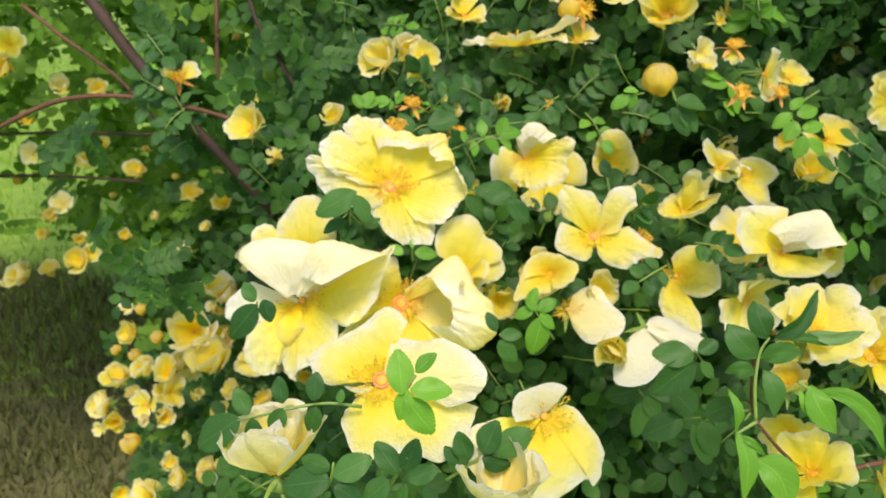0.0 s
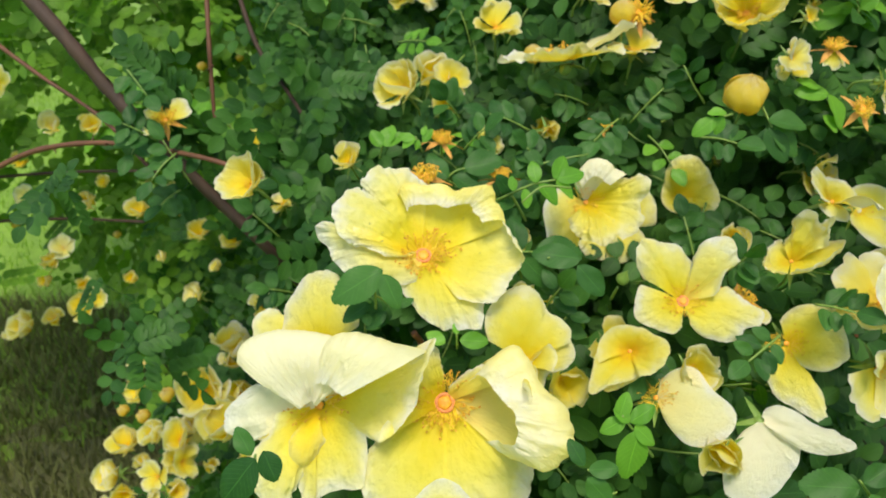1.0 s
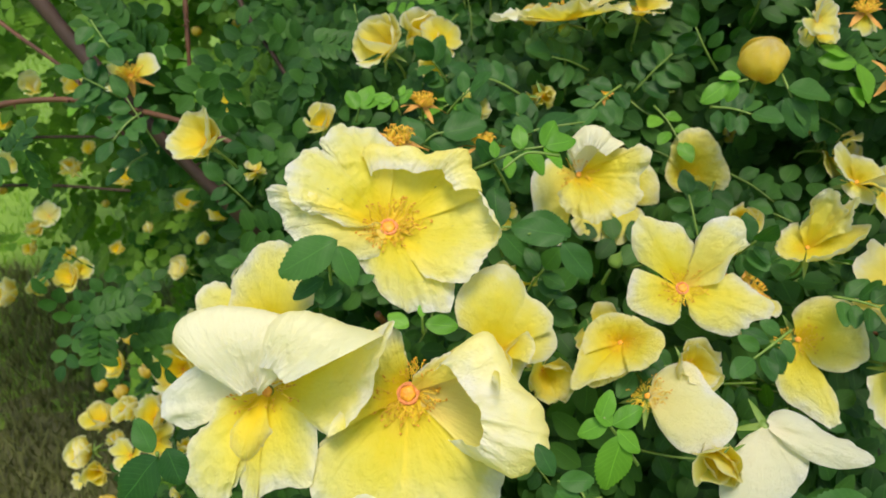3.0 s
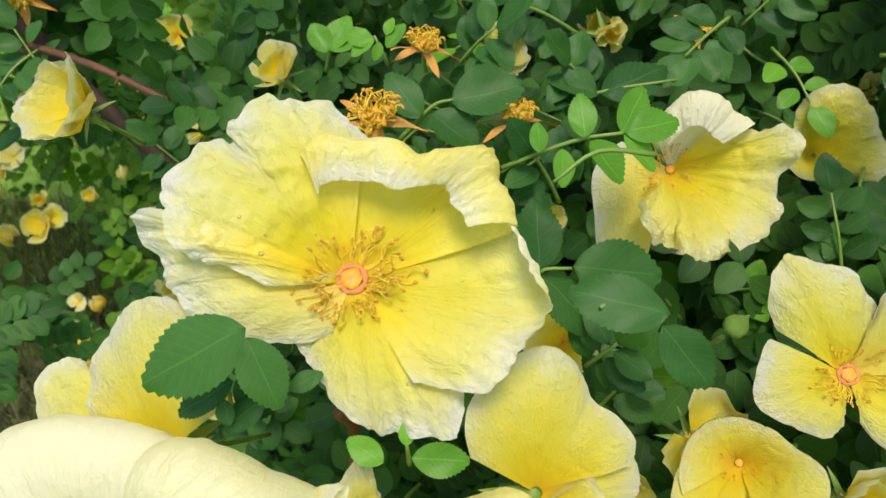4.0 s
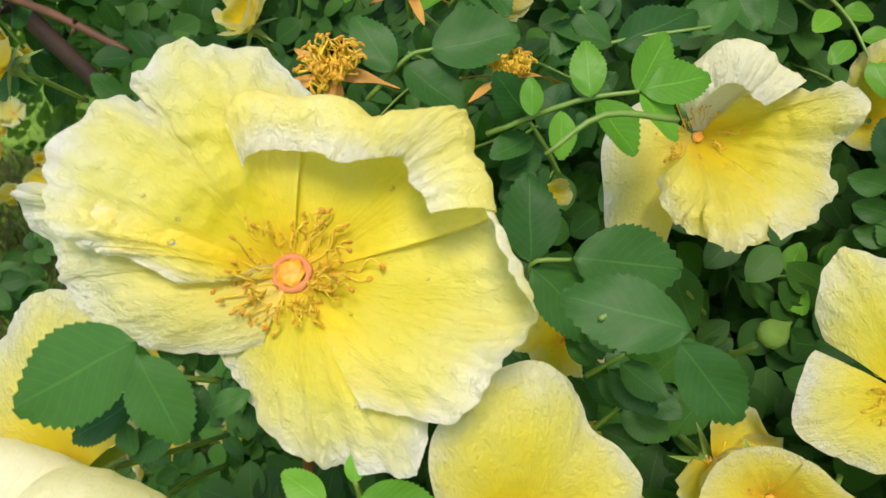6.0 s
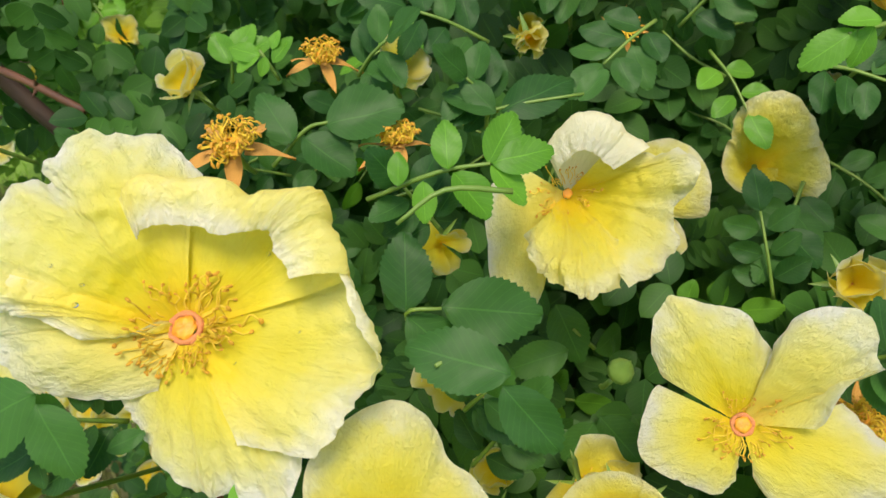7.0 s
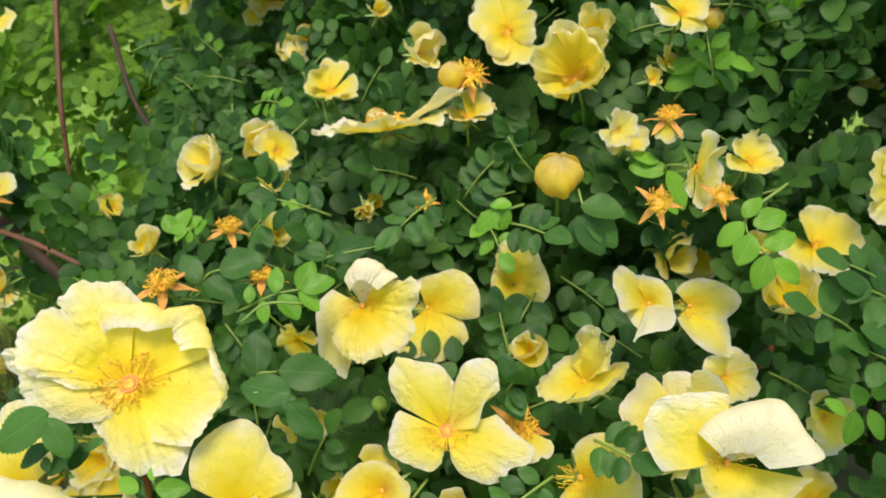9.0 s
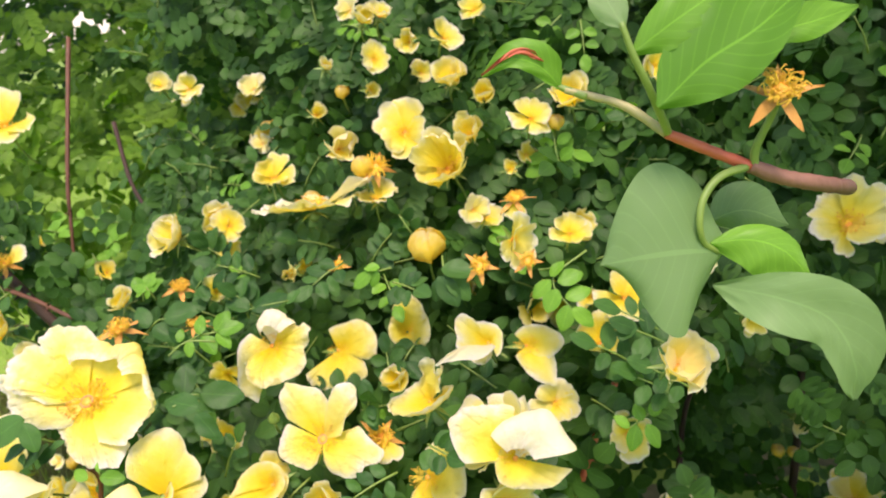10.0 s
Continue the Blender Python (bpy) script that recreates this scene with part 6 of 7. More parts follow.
# ---- leaves round the big roses ----
spray([(-0.0150, -0.0173, 0.6388), (-0.0147, -0.0204, 0.6487), (-0.0137, -0.0215, 0.6542)], [((-0.0119, -0.0209, 0.6549), (-0.0283, -0.0272, 0.6476)), ((-0.0117, -0.0217, 0.6537), (-0.0060, -0.0271, 0.6445))], (0.06, -0.61, 0.79))
spray([(-0.0193, -0.0144, 0.6272), (-0.0190, -0.0156, 0.6383)], [((-0.0169, -0.0174, 0.6407), (-0.0260, -0.0212, 0.6362)), ((-0.0182, -0.0192, 0.6382), (-0.0172, -0.0215, 0.6344)), ((-0.0115, -0.0185, 0.6382), (-0.0187, -0.0217, 0.6344)), ((-0.0078, -0.0173, 0.6395), (-0.0028, -0.0151, 0.6421))], (0.06, -0.61, 0.79))
spray([(0.0370, 0.0188, 0.6331), (0.0343, 0.0142, 0.6449), (0.0406, 0.0153, 0.6457)], [((0.0342, 0.0143, 0.6451), (0.0334, 0.0222, 0.6575)), ((0.0408, 0.0155, 0.6460), (0.0595, 0.0165, 0.6447)), ((0.0343, 0.0139, 0.6445), (0.0482, 0.0096, 0.6357))], (0.06, -0.61, 0.79))
spray([(0.0257, 0.0263, 0.6614), (0.0390, 0.0250, 0.6684), (0.0481, 0.0249, 0.6706)], [((0.0367, 0.0221, 0.6680), (0.0376, 0.0182, 0.6618)), ((0.0409, 0.0236, 0.6697), (0.0397, 0.0283, 0.6772)), ((0.0418, 0.0234, 0.6693), (0.0487, 0.0199, 0.6627)), ((0.0477, 0.0249, 0.6706), (0.0524, 0.0302, 0.6781)), ((0.0482, 0.0247, 0.6703), (0.0550, 0.0219, 0.6648)), ((0.0483, 0.0250, 0.6706), (0.0590, 0.0277, 0.6733)), ((0.0324, 0.0212, 0.6672), (0.0323, 0.0245, 0.6724))], (0.06, -0.61, 0.79), YOUNG)
spray([(0.0028, 0.0418, 0.6593), (0.0102, 0.0430, 0.6673), (0.0148, 0.0433, 0.6690)], [((0.0079, 0.0403, 0.6655), (0.0006, 0.0454, 0.6745)), ((0.0143, 0.0429, 0.6685), (0.0298, 0.0467, 0.6721)), ((0.0099, 0.0411, 0.6664), (0.0210, 0.0384, 0.6604))], (0.06, -0.61, 0.79))
spray([(0.0457, 0.0644, 0.6601), (0.0481, 0.0623, 0.6656), (0.0670, 0.0650, 0.6689)], [((0.0475, 0.0609, 0.6654), (0.0402, 0.0648, 0.6725)), ((0.0491, 0.0611, 0.6654), (0.0644, 0.0675, 0.6732)), ((0.0480, 0.0609, 0.6654), (0.0364, 0.0628, 0.6701)), ((0.0660, 0.0640, 0.6674), (0.0717, 0.0686, 0.6737))], (0.06, -0.61, 0.79))
spray([(-0.0245, 0.0922, 0.6582), (-0.0225, 0.0900, 0.6657)], [((-0.0225, 0.0896, 0.6651), (-0.0183, 0.0957, 0.6739)), ((-0.0231, 0.0892, 0.6645), (-0.0278, 0.0932, 0.6715)), ((-0.0225, 0.0896, 0.6651), (-0.0126, 0.0940, 0.6704))], (0.06, -0.61, 0.79), YOUNG)
spray([(0.0123, -0.0172, 0.6236), (0.0120, -0.0188, 0.6304)], [((0.0120, -0.0190, 0.6301), (0.0117, -0.0168, 0.6337)), ((0.0129, -0.0200, 0.6285), (0.0229, -0.0194, 0.6279)), ((0.0083, -0.0209, 0.6278), (0.0019, -0.0194, 0.6310))], (0.06, -0.61, 0.79), YOUNG)
spray([(0.0740, 0.0437, 0.6143), (0.0682, 0.0409, 0.6219)], [((0.0638, 0.0436, 0.6268), (0.0711, 0.0367, 0.6150)), ((0.0674, 0.0383, 0.6180), (0.0536, 0.0343, 0.6139)), ((0.0742, 0.0300, 0.6041), (0.0678, 0.0243, 0.5962)), ((0.0753, 0.0308, 0.6051), (0.0866, 0.0256, 0.5953))], (0.06, -0.61, 0.79))
spray([(0.0480, 0.0007, 0.6511), (0.0423, -0.0089, 0.6541)], [((0.0533, -0.0092, 0.6536), (0.0377, -0.0075, 0.6571)), ((0.0522, -0.0099, 0.6520), (0.0613, -0.0140, 0.6429))], (-0.03, -0.73, 0.68))
spray([(0.0039, -0.1332, 0.6313), (-0.0083, -0.1355, 0.6331), (-0.0292, -0.1393, 0.6289)], [((-0.0285, -0.1391, 0.6294), (-0.0408, -0.1423, 0.6218)), ((-0.0263, -0.1387, 0.6305), (-0.0305, -0.1358, 0.6369)), ((-0.0254, -0.1390, 0.6298), (-0.0234, -0.1424, 0.6222)), ((-0.0172, -0.1373, 0.6338), (-0.0192, -0.1344, 0.6404)), ((-0.0172, -0.1377, 0.6328), (-0.0198, -0.1404, 0.6266)), ((-0.0088, -0.1369, 0.6350), (-0.0085, -0.1337, 0.6421)), ((-0.0079, -0.1375, 0.6337), (-0.0098, -0.1406, 0.6265)), ((-0.0018, -0.1371, 0.6347), (-0.0013, -0.1355, 0.6383))], (-0.03, -0.73, 0.68))
spray([(0.0189, -0.1692, 0.6591), (0.0175, -0.1694, 0.6636), (0.0192, -0.1690, 0.6670)], [((0.0178, -0.1702, 0.6642), (0.0156, -0.1729, 0.6580)), ((0.0192, -0.1688, 0.6676), (0.0231, -0.1670, 0.6717)), ((0.0182, -0.1702, 0.6642), (0.0272, -0.1701, 0.6647)), ((0.0171, -0.1710, 0.6625), (0.0241, -0.1740, 0.6558)), ((0.0167, -0.1707, 0.6630), (0.0153, -0.1669, 0.6717))], (-0.03, -0.73, 0.68), YOUNG)
spray([(-0.0041, -0.1601, 0.6197), (-0.0006, -0.1595, 0.6285), (0.0001, -0.1594, 0.6338)], [((-0.0003, -0.1611, 0.6299), (-0.0126, -0.1618, 0.6279)), ((0.0003, -0.1608, 0.6306), (0.0090, -0.1587, 0.6355)), ((0.0005, -0.1616, 0.6287), (0.0076, -0.1632, 0.6254)), ((-0.0005, -0.1600, 0.6325), (-0.0082, -0.1592, 0.6339)), ((-0.0002, -0.1622, 0.6274), (-0.0021, -0.1633, 0.6248))], (-0.03, -0.73, 0.68))
spray([(0.0140, -0.1576, 0.6259), (0.0179, -0.1586, 0.6361)], [((0.0161, -0.1603, 0.6322), (0.0102, -0.1573, 0.6388)), ((0.0175, -0.1600, 0.6329), (0.0204, -0.1569, 0.6400)), ((0.0183, -0.1608, 0.6310), (0.0257, -0.1596, 0.6340)), ((0.0141, -0.1609, 0.6308), (0.0076, -0.1632, 0.6254)), ((0.0183, -0.1614, 0.6298), (0.0158, -0.1631, 0.6258))], (-0.03, -0.73, 0.68))
spray([(0.0288, -0.1412, 0.6139), (0.0377, -0.1409, 0.6223), (0.0405, -0.1418, 0.6252)], [((0.0345, -0.1428, 0.6228), (0.0309, -0.1398, 0.6296)), ((0.0382, -0.1422, 0.6244), (0.0415, -0.1384, 0.6331)), ((0.0405, -0.1421, 0.6245), (0.0512, -0.1395, 0.6308)), ((0.0375, -0.1428, 0.6229), (0.0461, -0.1433, 0.6220)), ((0.0315, -0.1435, 0.6212), (0.0281, -0.1414, 0.6259))], (-0.03, -0.73, 0.68))
spray([(-0.0377, -0.0885, 0.6323), (-0.0358, -0.0910, 0.6392)], [((-0.0357, -0.0913, 0.6383), (-0.0453, -0.0958, 0.6278)), ((-0.0340, -0.0906, 0.6401), (-0.0307, -0.0935, 0.6335)), ((-0.0367, -0.0910, 0.6391), (-0.0408, -0.0884, 0.6449))], (-0.03, -0.73, 0.68))
spray([(0.0707, -0.0557, 0.6108), (0.0603, -0.0548, 0.6249)], [((0.0615, -0.0552, 0.6239), (0.0540, -0.0566, 0.6205)), ((0.0626, -0.0556, 0.6230), (0.0580, -0.0539, 0.6267)), ((0.0649, -0.0565, 0.6211), (0.0626, -0.0627, 0.6069)), ((0.0626, -0.0556, 0.6230), (0.0700, -0.0538, 0.6275)), ((0.0593, -0.0552, 0.6238), (0.0621, -0.0521, 0.6310)), ((0.0638, -0.0561, 0.6221), (0.0706, -0.0582, 0.6175))], (-0.03, -0.73, 0.68), YOUNG)
spray([(0.0493, -0.0733, 0.6195), (0.0468, -0.0768, 0.6238)], [((0.0468, -0.0768, 0.6238), (0.0549, -0.0767, 0.6243)), ((0.0457, -0.0764, 0.6247), (0.0423, -0.0736, 0.6310)), ((0.0465, -0.0777, 0.6219), (0.0535, -0.0808, 0.6149))], (-0.03, -0.73, 0.68))

# ---- leafy twig on the right ----
leaf = leaf_stem([(0.1214, -0.1210, 0.6252), (0.1205, -0.1166, 0.6352), (0.1214, -0.1128, 0.6439), (0.1240, -0.1109, 0.6483)], "dark green compound leaf on an upright stalk")
blade(leaf, "leaflet", [(0.1237, -0.1110, 0.6479), (0.1199, -0.1105, 0.6540), (0.1186, -0.1065, 0.6581)], (0.26, 2.34, 3.75, 4.26, 4.18, 3.49, 2.13, 0.26), (0.24, 2.16, 3.45, 3.92, 3.84, 3.21, 1.96, 0.24), LEAF, 0.2, 0.0003)
blade(leaf, "leaflet", [(0.1210, -0.1133, 0.6428), (0.1147, -0.1132, 0.6477), (0.1112, -0.1094, 0.6513)], (0.28, 2.53, 4.05, 4.60, 4.51, 3.77, 2.30, 0.28), (0.25, 2.33, 3.73, 4.23, 4.15, 3.47, 2.12, 0.25), LEAF, 0.2, 0.0003)
blade(leaf, "leaflet", [(0.1206, -0.1152, 0.6384), (0.1149, -0.1165, 0.6401), (0.1112, -0.1153, 0.6378)], (0.16, 1.50, 2.40, 2.73, 2.67, 2.24, 1.36, 0.16), (0.15, 1.38, 2.21, 2.51, 2.46, 2.06, 1.25, 0.15), LEAF, 0.2, 0.0003)
blade(leaf, "leaflet", [(0.1215, -0.1134, 0.6425), (0.1267, -0.1144, 0.6453), (0.1340, -0.1125, 0.6448)], (0.21, 1.97, 3.15, 3.58, 3.51, 2.94, 1.79, 0.21), (0.20, 1.81, 2.90, 3.29, 3.23, 2.70, 1.65, 0.20), LEAF, 0.2, 0.0003)
blade(leaf, "leaflet", [(0.1251, -0.1110, 0.6480), (0.1322, -0.1107, 0.6538), (0.1378, -0.1049, 0.6622)], (0.16, 1.50, 2.40, 2.73, 2.67, 2.24, 1.36, 0.16), (0.15, 1.38, 2.21, 2.51, 2.46, 2.06, 1.25, 0.15), LEAF, 0.5, 0.0003)
blade(leaf, "leaflet", [(0.1279, -0.1107, 0.6488), (0.1337, -0.1125, 0.6499), (0.1420, -0.1116, 0.6471)], (0.09, 0.84, 1.35, 1.53, 1.50, 1.26, 0.77, 0.09), (0.08, 0.78, 1.24, 1.41, 1.38, 1.16, 0.71, 0.08), LEAF, 0.2, 0.0003)
blade(leaf, "leaflet", [(0.1352, -0.1100, 0.6505), (0.1430, -0.1125, 0.6501), (0.1525, -0.1098, 0.6515)], (0.13, 1.22, 1.95, 2.22, 2.17, 1.82, 1.11, 0.13), (0.12, 1.12, 1.79, 2.04, 2.00, 1.67, 1.02, 0.12), PALE, 0.3, 0.0003, "pale underside of a leaflet")
blade(leaf, "leaflet", [(0.1229, -0.1148, 0.6393), (0.1253, -0.1189, 0.6352), (0.1272, -0.1206, 0.6263)], (0.20, 1.87, 3.00, 3.41, 3.34, 2.80, 1.70, 0.20), (0.19, 1.72, 2.76, 3.14, 3.07, 2.57, 1.57, 0.19), LEAF, 0.2, 0.0003)
leaf = leaf_stem([(0.1215, -0.1212, 0.6249), (0.1188, -0.1219, 0.6231), (0.1159, -0.1227, 0.6212)], "fresh light green leaf, long leaflets twisted")
blade(leaf, "leaflet", [(0.1125, -0.1172, 0.6335), (0.1153, -0.1216, 0.6287), (0.1156, -0.1227, 0.6212)], (0.09, 0.84, 1.35, 1.53, 1.50, 1.26, 0.77, 0.09), (0.08, 0.78, 1.24, 1.41, 1.38, 1.16, 0.71, 0.08), YOUNG, 0.2, 0.0003)
blade(leaf, "leaflet", [(0.1158, -0.1223, 0.6222), (0.1189, -0.1278, 0.6147), (0.1192, -0.1311, 0.6024)], (0.18, 1.69, 2.70, 3.07, 3.01, 2.52, 1.53, 0.18), (0.17, 1.55, 2.48, 2.82, 2.77, 2.31, 1.41, 0.17), YOUNG, 0.2, 0.0003)
blade(leaf, "leaflet", [(0.1166, -0.1228, 0.6210), (0.1199, -0.1255, 0.6200), (0.1251, -0.1253, 0.6155)], (0.08, 0.75, 1.20, 1.36, 1.34, 1.12, 0.68, 0.08), (0.08, 0.69, 1.10, 1.25, 1.23, 1.03, 0.63, 0.08), YOUNG, 0.2, 0.0003)
blade(leaf, "leaflet", [(0.1221, -0.1257, 0.6147), (0.1282, -0.1292, 0.6118), (0.1339, -0.1319, 0.6009)], (0.33, 3.00, 4.80, 5.45, 5.35, 4.47, 2.73, 0.33), (0.30, 2.76, 4.42, 5.02, 4.92, 4.11, 2.51, 0.30), YOUNG, 0.2, 0.0003)
leaf = leaf_stem([(0.1333, -0.1161, 0.6366), (0.1362, -0.1168, 0.6352), (0.1391, -0.1172, 0.6345)], "fresh light green leaf beside a bud")
blade(leaf, "leaflet", [(0.1371, -0.1165, 0.6359), (0.1391, -0.1209, 0.6310), (0.1458, -0.1223, 0.6230)], (0.27, 2.44, 3.90, 4.43, 4.34, 3.63, 2.22, 0.27), (0.24, 2.24, 3.59, 4.08, 4.00, 3.34, 2.04, 0.24), YOUNG, 0.2, 0.0003)
blade(leaf, "leaflet", [(0.1382, -0.1170, 0.6347), (0.1479, -0.1193, 0.6342), (0.1555, -0.1220, 0.6283), (0.1608, -0.1243, 0.6189)], (0.16, 1.50, 2.40, 2.73, 2.67, 2.24, 1.36, 0.16), (0.15, 1.38, 2.21, 2.51, 2.46, 2.06, 1.25, 0.15), YOUNG, 0.2, 0.0003)
blade(leaf, "leaflet", [(0.1338, -0.1170, 0.6348), (0.1347, -0.1204, 0.6320), (0.1372, -0.1204, 0.6272)], (0.09, 0.84, 1.35, 1.53, 1.50, 1.26, 0.77, 0.09), (0.08, 0.78, 1.24, 1.41, 1.38, 1.16, 0.71, 0.08), YOUNG, 0.2, 0.0003)
cane([(0.1348, -0.1226, 0.6121), (0.1283, -0.1221, 0.6180), (0.1214, -0.1210, 0.6252)], 0.0006, RED_BARK, "thin reddish twig among leaves", 0.8, 1)
spray([(0.1235, -0.0764, 0.6149), (0.1171, -0.0782, 0.6229)], [((0.1172, -0.0791, 0.6211), (0.1024, -0.0787, 0.6215)), ((0.1182, -0.0786, 0.6221), (0.1252, -0.0767, 0.6264)), ((0.1173, -0.0799, 0.6192), (0.1034, -0.0848, 0.6076)), ((0.1194, -0.0799, 0.6193), (0.1255, -0.0821, 0.6144))], (-0.03, -0.73, 0.68))
spray([(0.1459, -0.0591, 0.5804), (0.1264, -0.0618, 0.5811)], [((0.1256, -0.0635, 0.5823), (0.1096, -0.0664, 0.5753)), ((0.1301, -0.0630, 0.5836), (0.1195, -0.0584, 0.5936)), ((0.1325, -0.0638, 0.5817), (0.1399, -0.0697, 0.5685)), ((0.1335, -0.0629, 0.5838), (0.1480, -0.0607, 0.5892)), ((0.1292, -0.0643, 0.5805), (0.1383, -0.0710, 0.5659))], (-0.03, -0.73, 0.68))
spray([(0.1262, -0.0246, 0.5590), (0.1190, -0.0257, 0.5688)], [((0.1190, -0.0257, 0.5688), (0.1042, -0.0273, 0.5645)), ((0.1203, -0.0256, 0.5688), (0.1213, -0.0204, 0.5810)), ((0.1217, -0.0267, 0.5665), (0.1298, -0.0311, 0.5566)), ((0.1228, -0.0256, 0.5690), (0.1398, -0.0255, 0.5700)), ((0.1206, -0.0277, 0.5641), (0.1197, -0.0347, 0.5486))], (-0.03, -0.73, 0.68))
spray([(0.2071, 0.0563, 0.6951), (0.1923, 0.0486, 0.6847), (0.2004, 0.0412, 0.6730)], [((0.1914, 0.0466, 0.6851), (0.1835, 0.0437, 0.6783)), ((0.1943, 0.0450, 0.6815), (0.1894, 0.0410, 0.6723)), ((0.1973, 0.0434, 0.6778), (0.2081, 0.0452, 0.6823)), ((0.1989, 0.0423, 0.6754), (0.1954, 0.0378, 0.6651)), ((0.2003, 0.0417, 0.6742), (0.2091, 0.0385, 0.6672)), ((0.1913, 0.0472, 0.6863), (0.1964, 0.0500, 0.6929)), ((0.1942, 0.0461, 0.6840), (0.2049, 0.0479, 0.6884))], (-0.03, -0.73, 0.68), YOUNG)
spray([(0.1982, 0.0914, 0.6753), (0.1867, 0.0863, 0.6758)], [((0.1733, 0.0936, 0.6919), (0.1637, 0.0960, 0.6970)), ((0.1766, 0.0924, 0.6893), (0.1836, 0.0863, 0.6756)), ((0.1740, 0.0886, 0.6807), (0.1806, 0.0856, 0.6740)), ((0.1766, 0.0924, 0.6893), (0.1625, 0.0935, 0.6913))], (-0.03, -0.73, 0.68), YOUNG)
spray([(0.1852, 0.1284, 0.7092), (0.1953, 0.1286, 0.7223)], [((0.1953, 0.1286, 0.7223), (0.1808, 0.1258, 0.7156)), ((0.1969, 0.1293, 0.7239), (0.1808, 0.1295, 0.7239)), ((0.1984, 0.1300, 0.7255), (0.2054, 0.1336, 0.7338)), ((0.2002, 0.1287, 0.7226), (0.2079, 0.1270, 0.7192)), ((0.2049, 0.1301, 0.7259), (0.2169, 0.1285, 0.7227)), ((0.1988, 0.1273, 0.7195), (0.2098, 0.1249, 0.7143))], (-0.03, -0.73, 0.68), YOUNG)
spray([(0.1206, 0.0546, 0.6887), (0.1110, 0.0489, 0.6879)], [((0.1124, 0.0492, 0.6885), (0.1036, 0.0467, 0.6826)), ((0.1151, 0.0495, 0.6894), (0.1128, 0.0465, 0.6826)), ((0.1164, 0.0499, 0.6902), (0.1091, 0.0500, 0.6901))], (-0.03, -0.73, 0.68), YOUNG)
spray([(0.1411, 0.0756, 0.6873), (0.1429, 0.0670, 0.6804)], [((0.1429, 0.0670, 0.6804), (0.1377, 0.0622, 0.6694)), ((0.1442, 0.0676, 0.6818), (0.1552, 0.0625, 0.6704)), ((0.1412, 0.0682, 0.6830), (0.1574, 0.0672, 0.6812)), ((0.1400, 0.0670, 0.6802), (0.1496, 0.0612, 0.6674))], (-0.03, -0.73, 0.68))
spray([(0.0521, 0.0148, 0.6708), (0.0416, 0.0112, 0.6724), (0.0343, 0.0081, 0.6676)], [], (-0.03, -0.73, 0.68))
spray([(-0.0030, 0.0689, 0.6680), (-0.0060, 0.0668, 0.6756)], [((-0.0059, 0.0663, 0.6743), (-0.0134, 0.0673, 0.6765)), ((-0.0045, 0.0663, 0.6743), (-0.0057, 0.0645, 0.6703)), ((-0.0031, 0.0669, 0.6758), (-0.0019, 0.0687, 0.6798)), ((-0.0029, 0.0657, 0.6731), (0.0011, 0.0681, 0.6787)), ((-0.0060, 0.0665, 0.6748), (-0.0116, 0.0650, 0.6712))], (-0.03, -0.73, 0.68), YOUNG)
spray([(0.2363, 0.0295, 0.6353), (0.2226, 0.0214, 0.6288)], [((0.2226, 0.0214, 0.6288), (0.2168, 0.0235, 0.6335)), ((0.2253, 0.0220, 0.6302), (0.2232, 0.0175, 0.6200)), ((0.2280, 0.0226, 0.6316), (0.2248, 0.0253, 0.6378)), ((0.2294, 0.0220, 0.6305), (0.2355, 0.0182, 0.6220)), ((0.2320, 0.0232, 0.6331), (0.2344, 0.0260, 0.6396))], (-0.03, -0.73, 0.68), YOUNG)
feather((0.2369, 0.0372, 0.6650), (0.2192, 0.0316, 0.6767), 5, 0.0123, (-0.03, -0.70, 0.71))
feather((0.2429, 0.0339, 0.6578), (0.2250, 0.0285, 0.6697), 5, 0.0123, (-0.03, -0.70, 0.71))
feather((0.2426, 0.0261, 0.6401), (0.2248, 0.0209, 0.6525), 5, 0.0123, (-0.03, -0.70, 0.71))
feather((0.2493, 0.0273, 0.6430), (0.2313, 0.0221, 0.6553), 5, 0.0123, (-0.03, -0.70, 0.71))
feather((0.2267, 0.0315, 0.6518), (0.2093, 0.0261, 0.6639), 5, 0.0123, (-0.03, -0.70, 0.71))
feather((0.0448, 0.0869, 0.6730), (0.0257, 0.0803, 0.6823), 7, 0.0120, (-0.03, -0.70, 0.71))
feather((0.0759, 0.1214, 0.6777), (0.0580, 0.1137, 0.6845), 7, 0.0130, (-0.03, -0.70, 0.71))
feather((0.0863, 0.0988, 0.6763), (0.0729, 0.0848, 0.6691), 7, 0.0123, (-0.03, -0.70, 0.71))
feather((0.1165, 0.0754, 0.6739), (0.1286, 0.0645, 0.6742), 7, 0.0117, (-0.03, -0.70, 0.71))
feather((0.1266, 0.0827, 0.6410), (0.1185, 0.0680, 0.6322), 7, 0.0123, (-0.03, -0.70, 0.71))
feather((0.1384, 0.1034, 0.6387), (0.1558, 0.0887, 0.6308), 7, 0.0130, (-0.03, -0.70, 0.71))
feather((0.0964, 0.1176, 0.6698), (0.1098, 0.1144, 0.6875), 7, 0.0130, (-0.03, -0.70, 0.71))
feather((0.0146, 0.0741, 0.6679), (0.0230, 0.0678, 0.6786), 7, 0.0117, (-0.03, -0.70, 0.71))
feather((0.0131, 0.1192, 0.6709), (0.0062, 0.1130, 0.6814), 7, 0.0130, (-0.03, -0.70, 0.71))
feather((0.0388, 0.0335, 0.6508), (0.0324, 0.0281, 0.6632), 7, 0.0107, (-0.03, -0.70, 0.71))
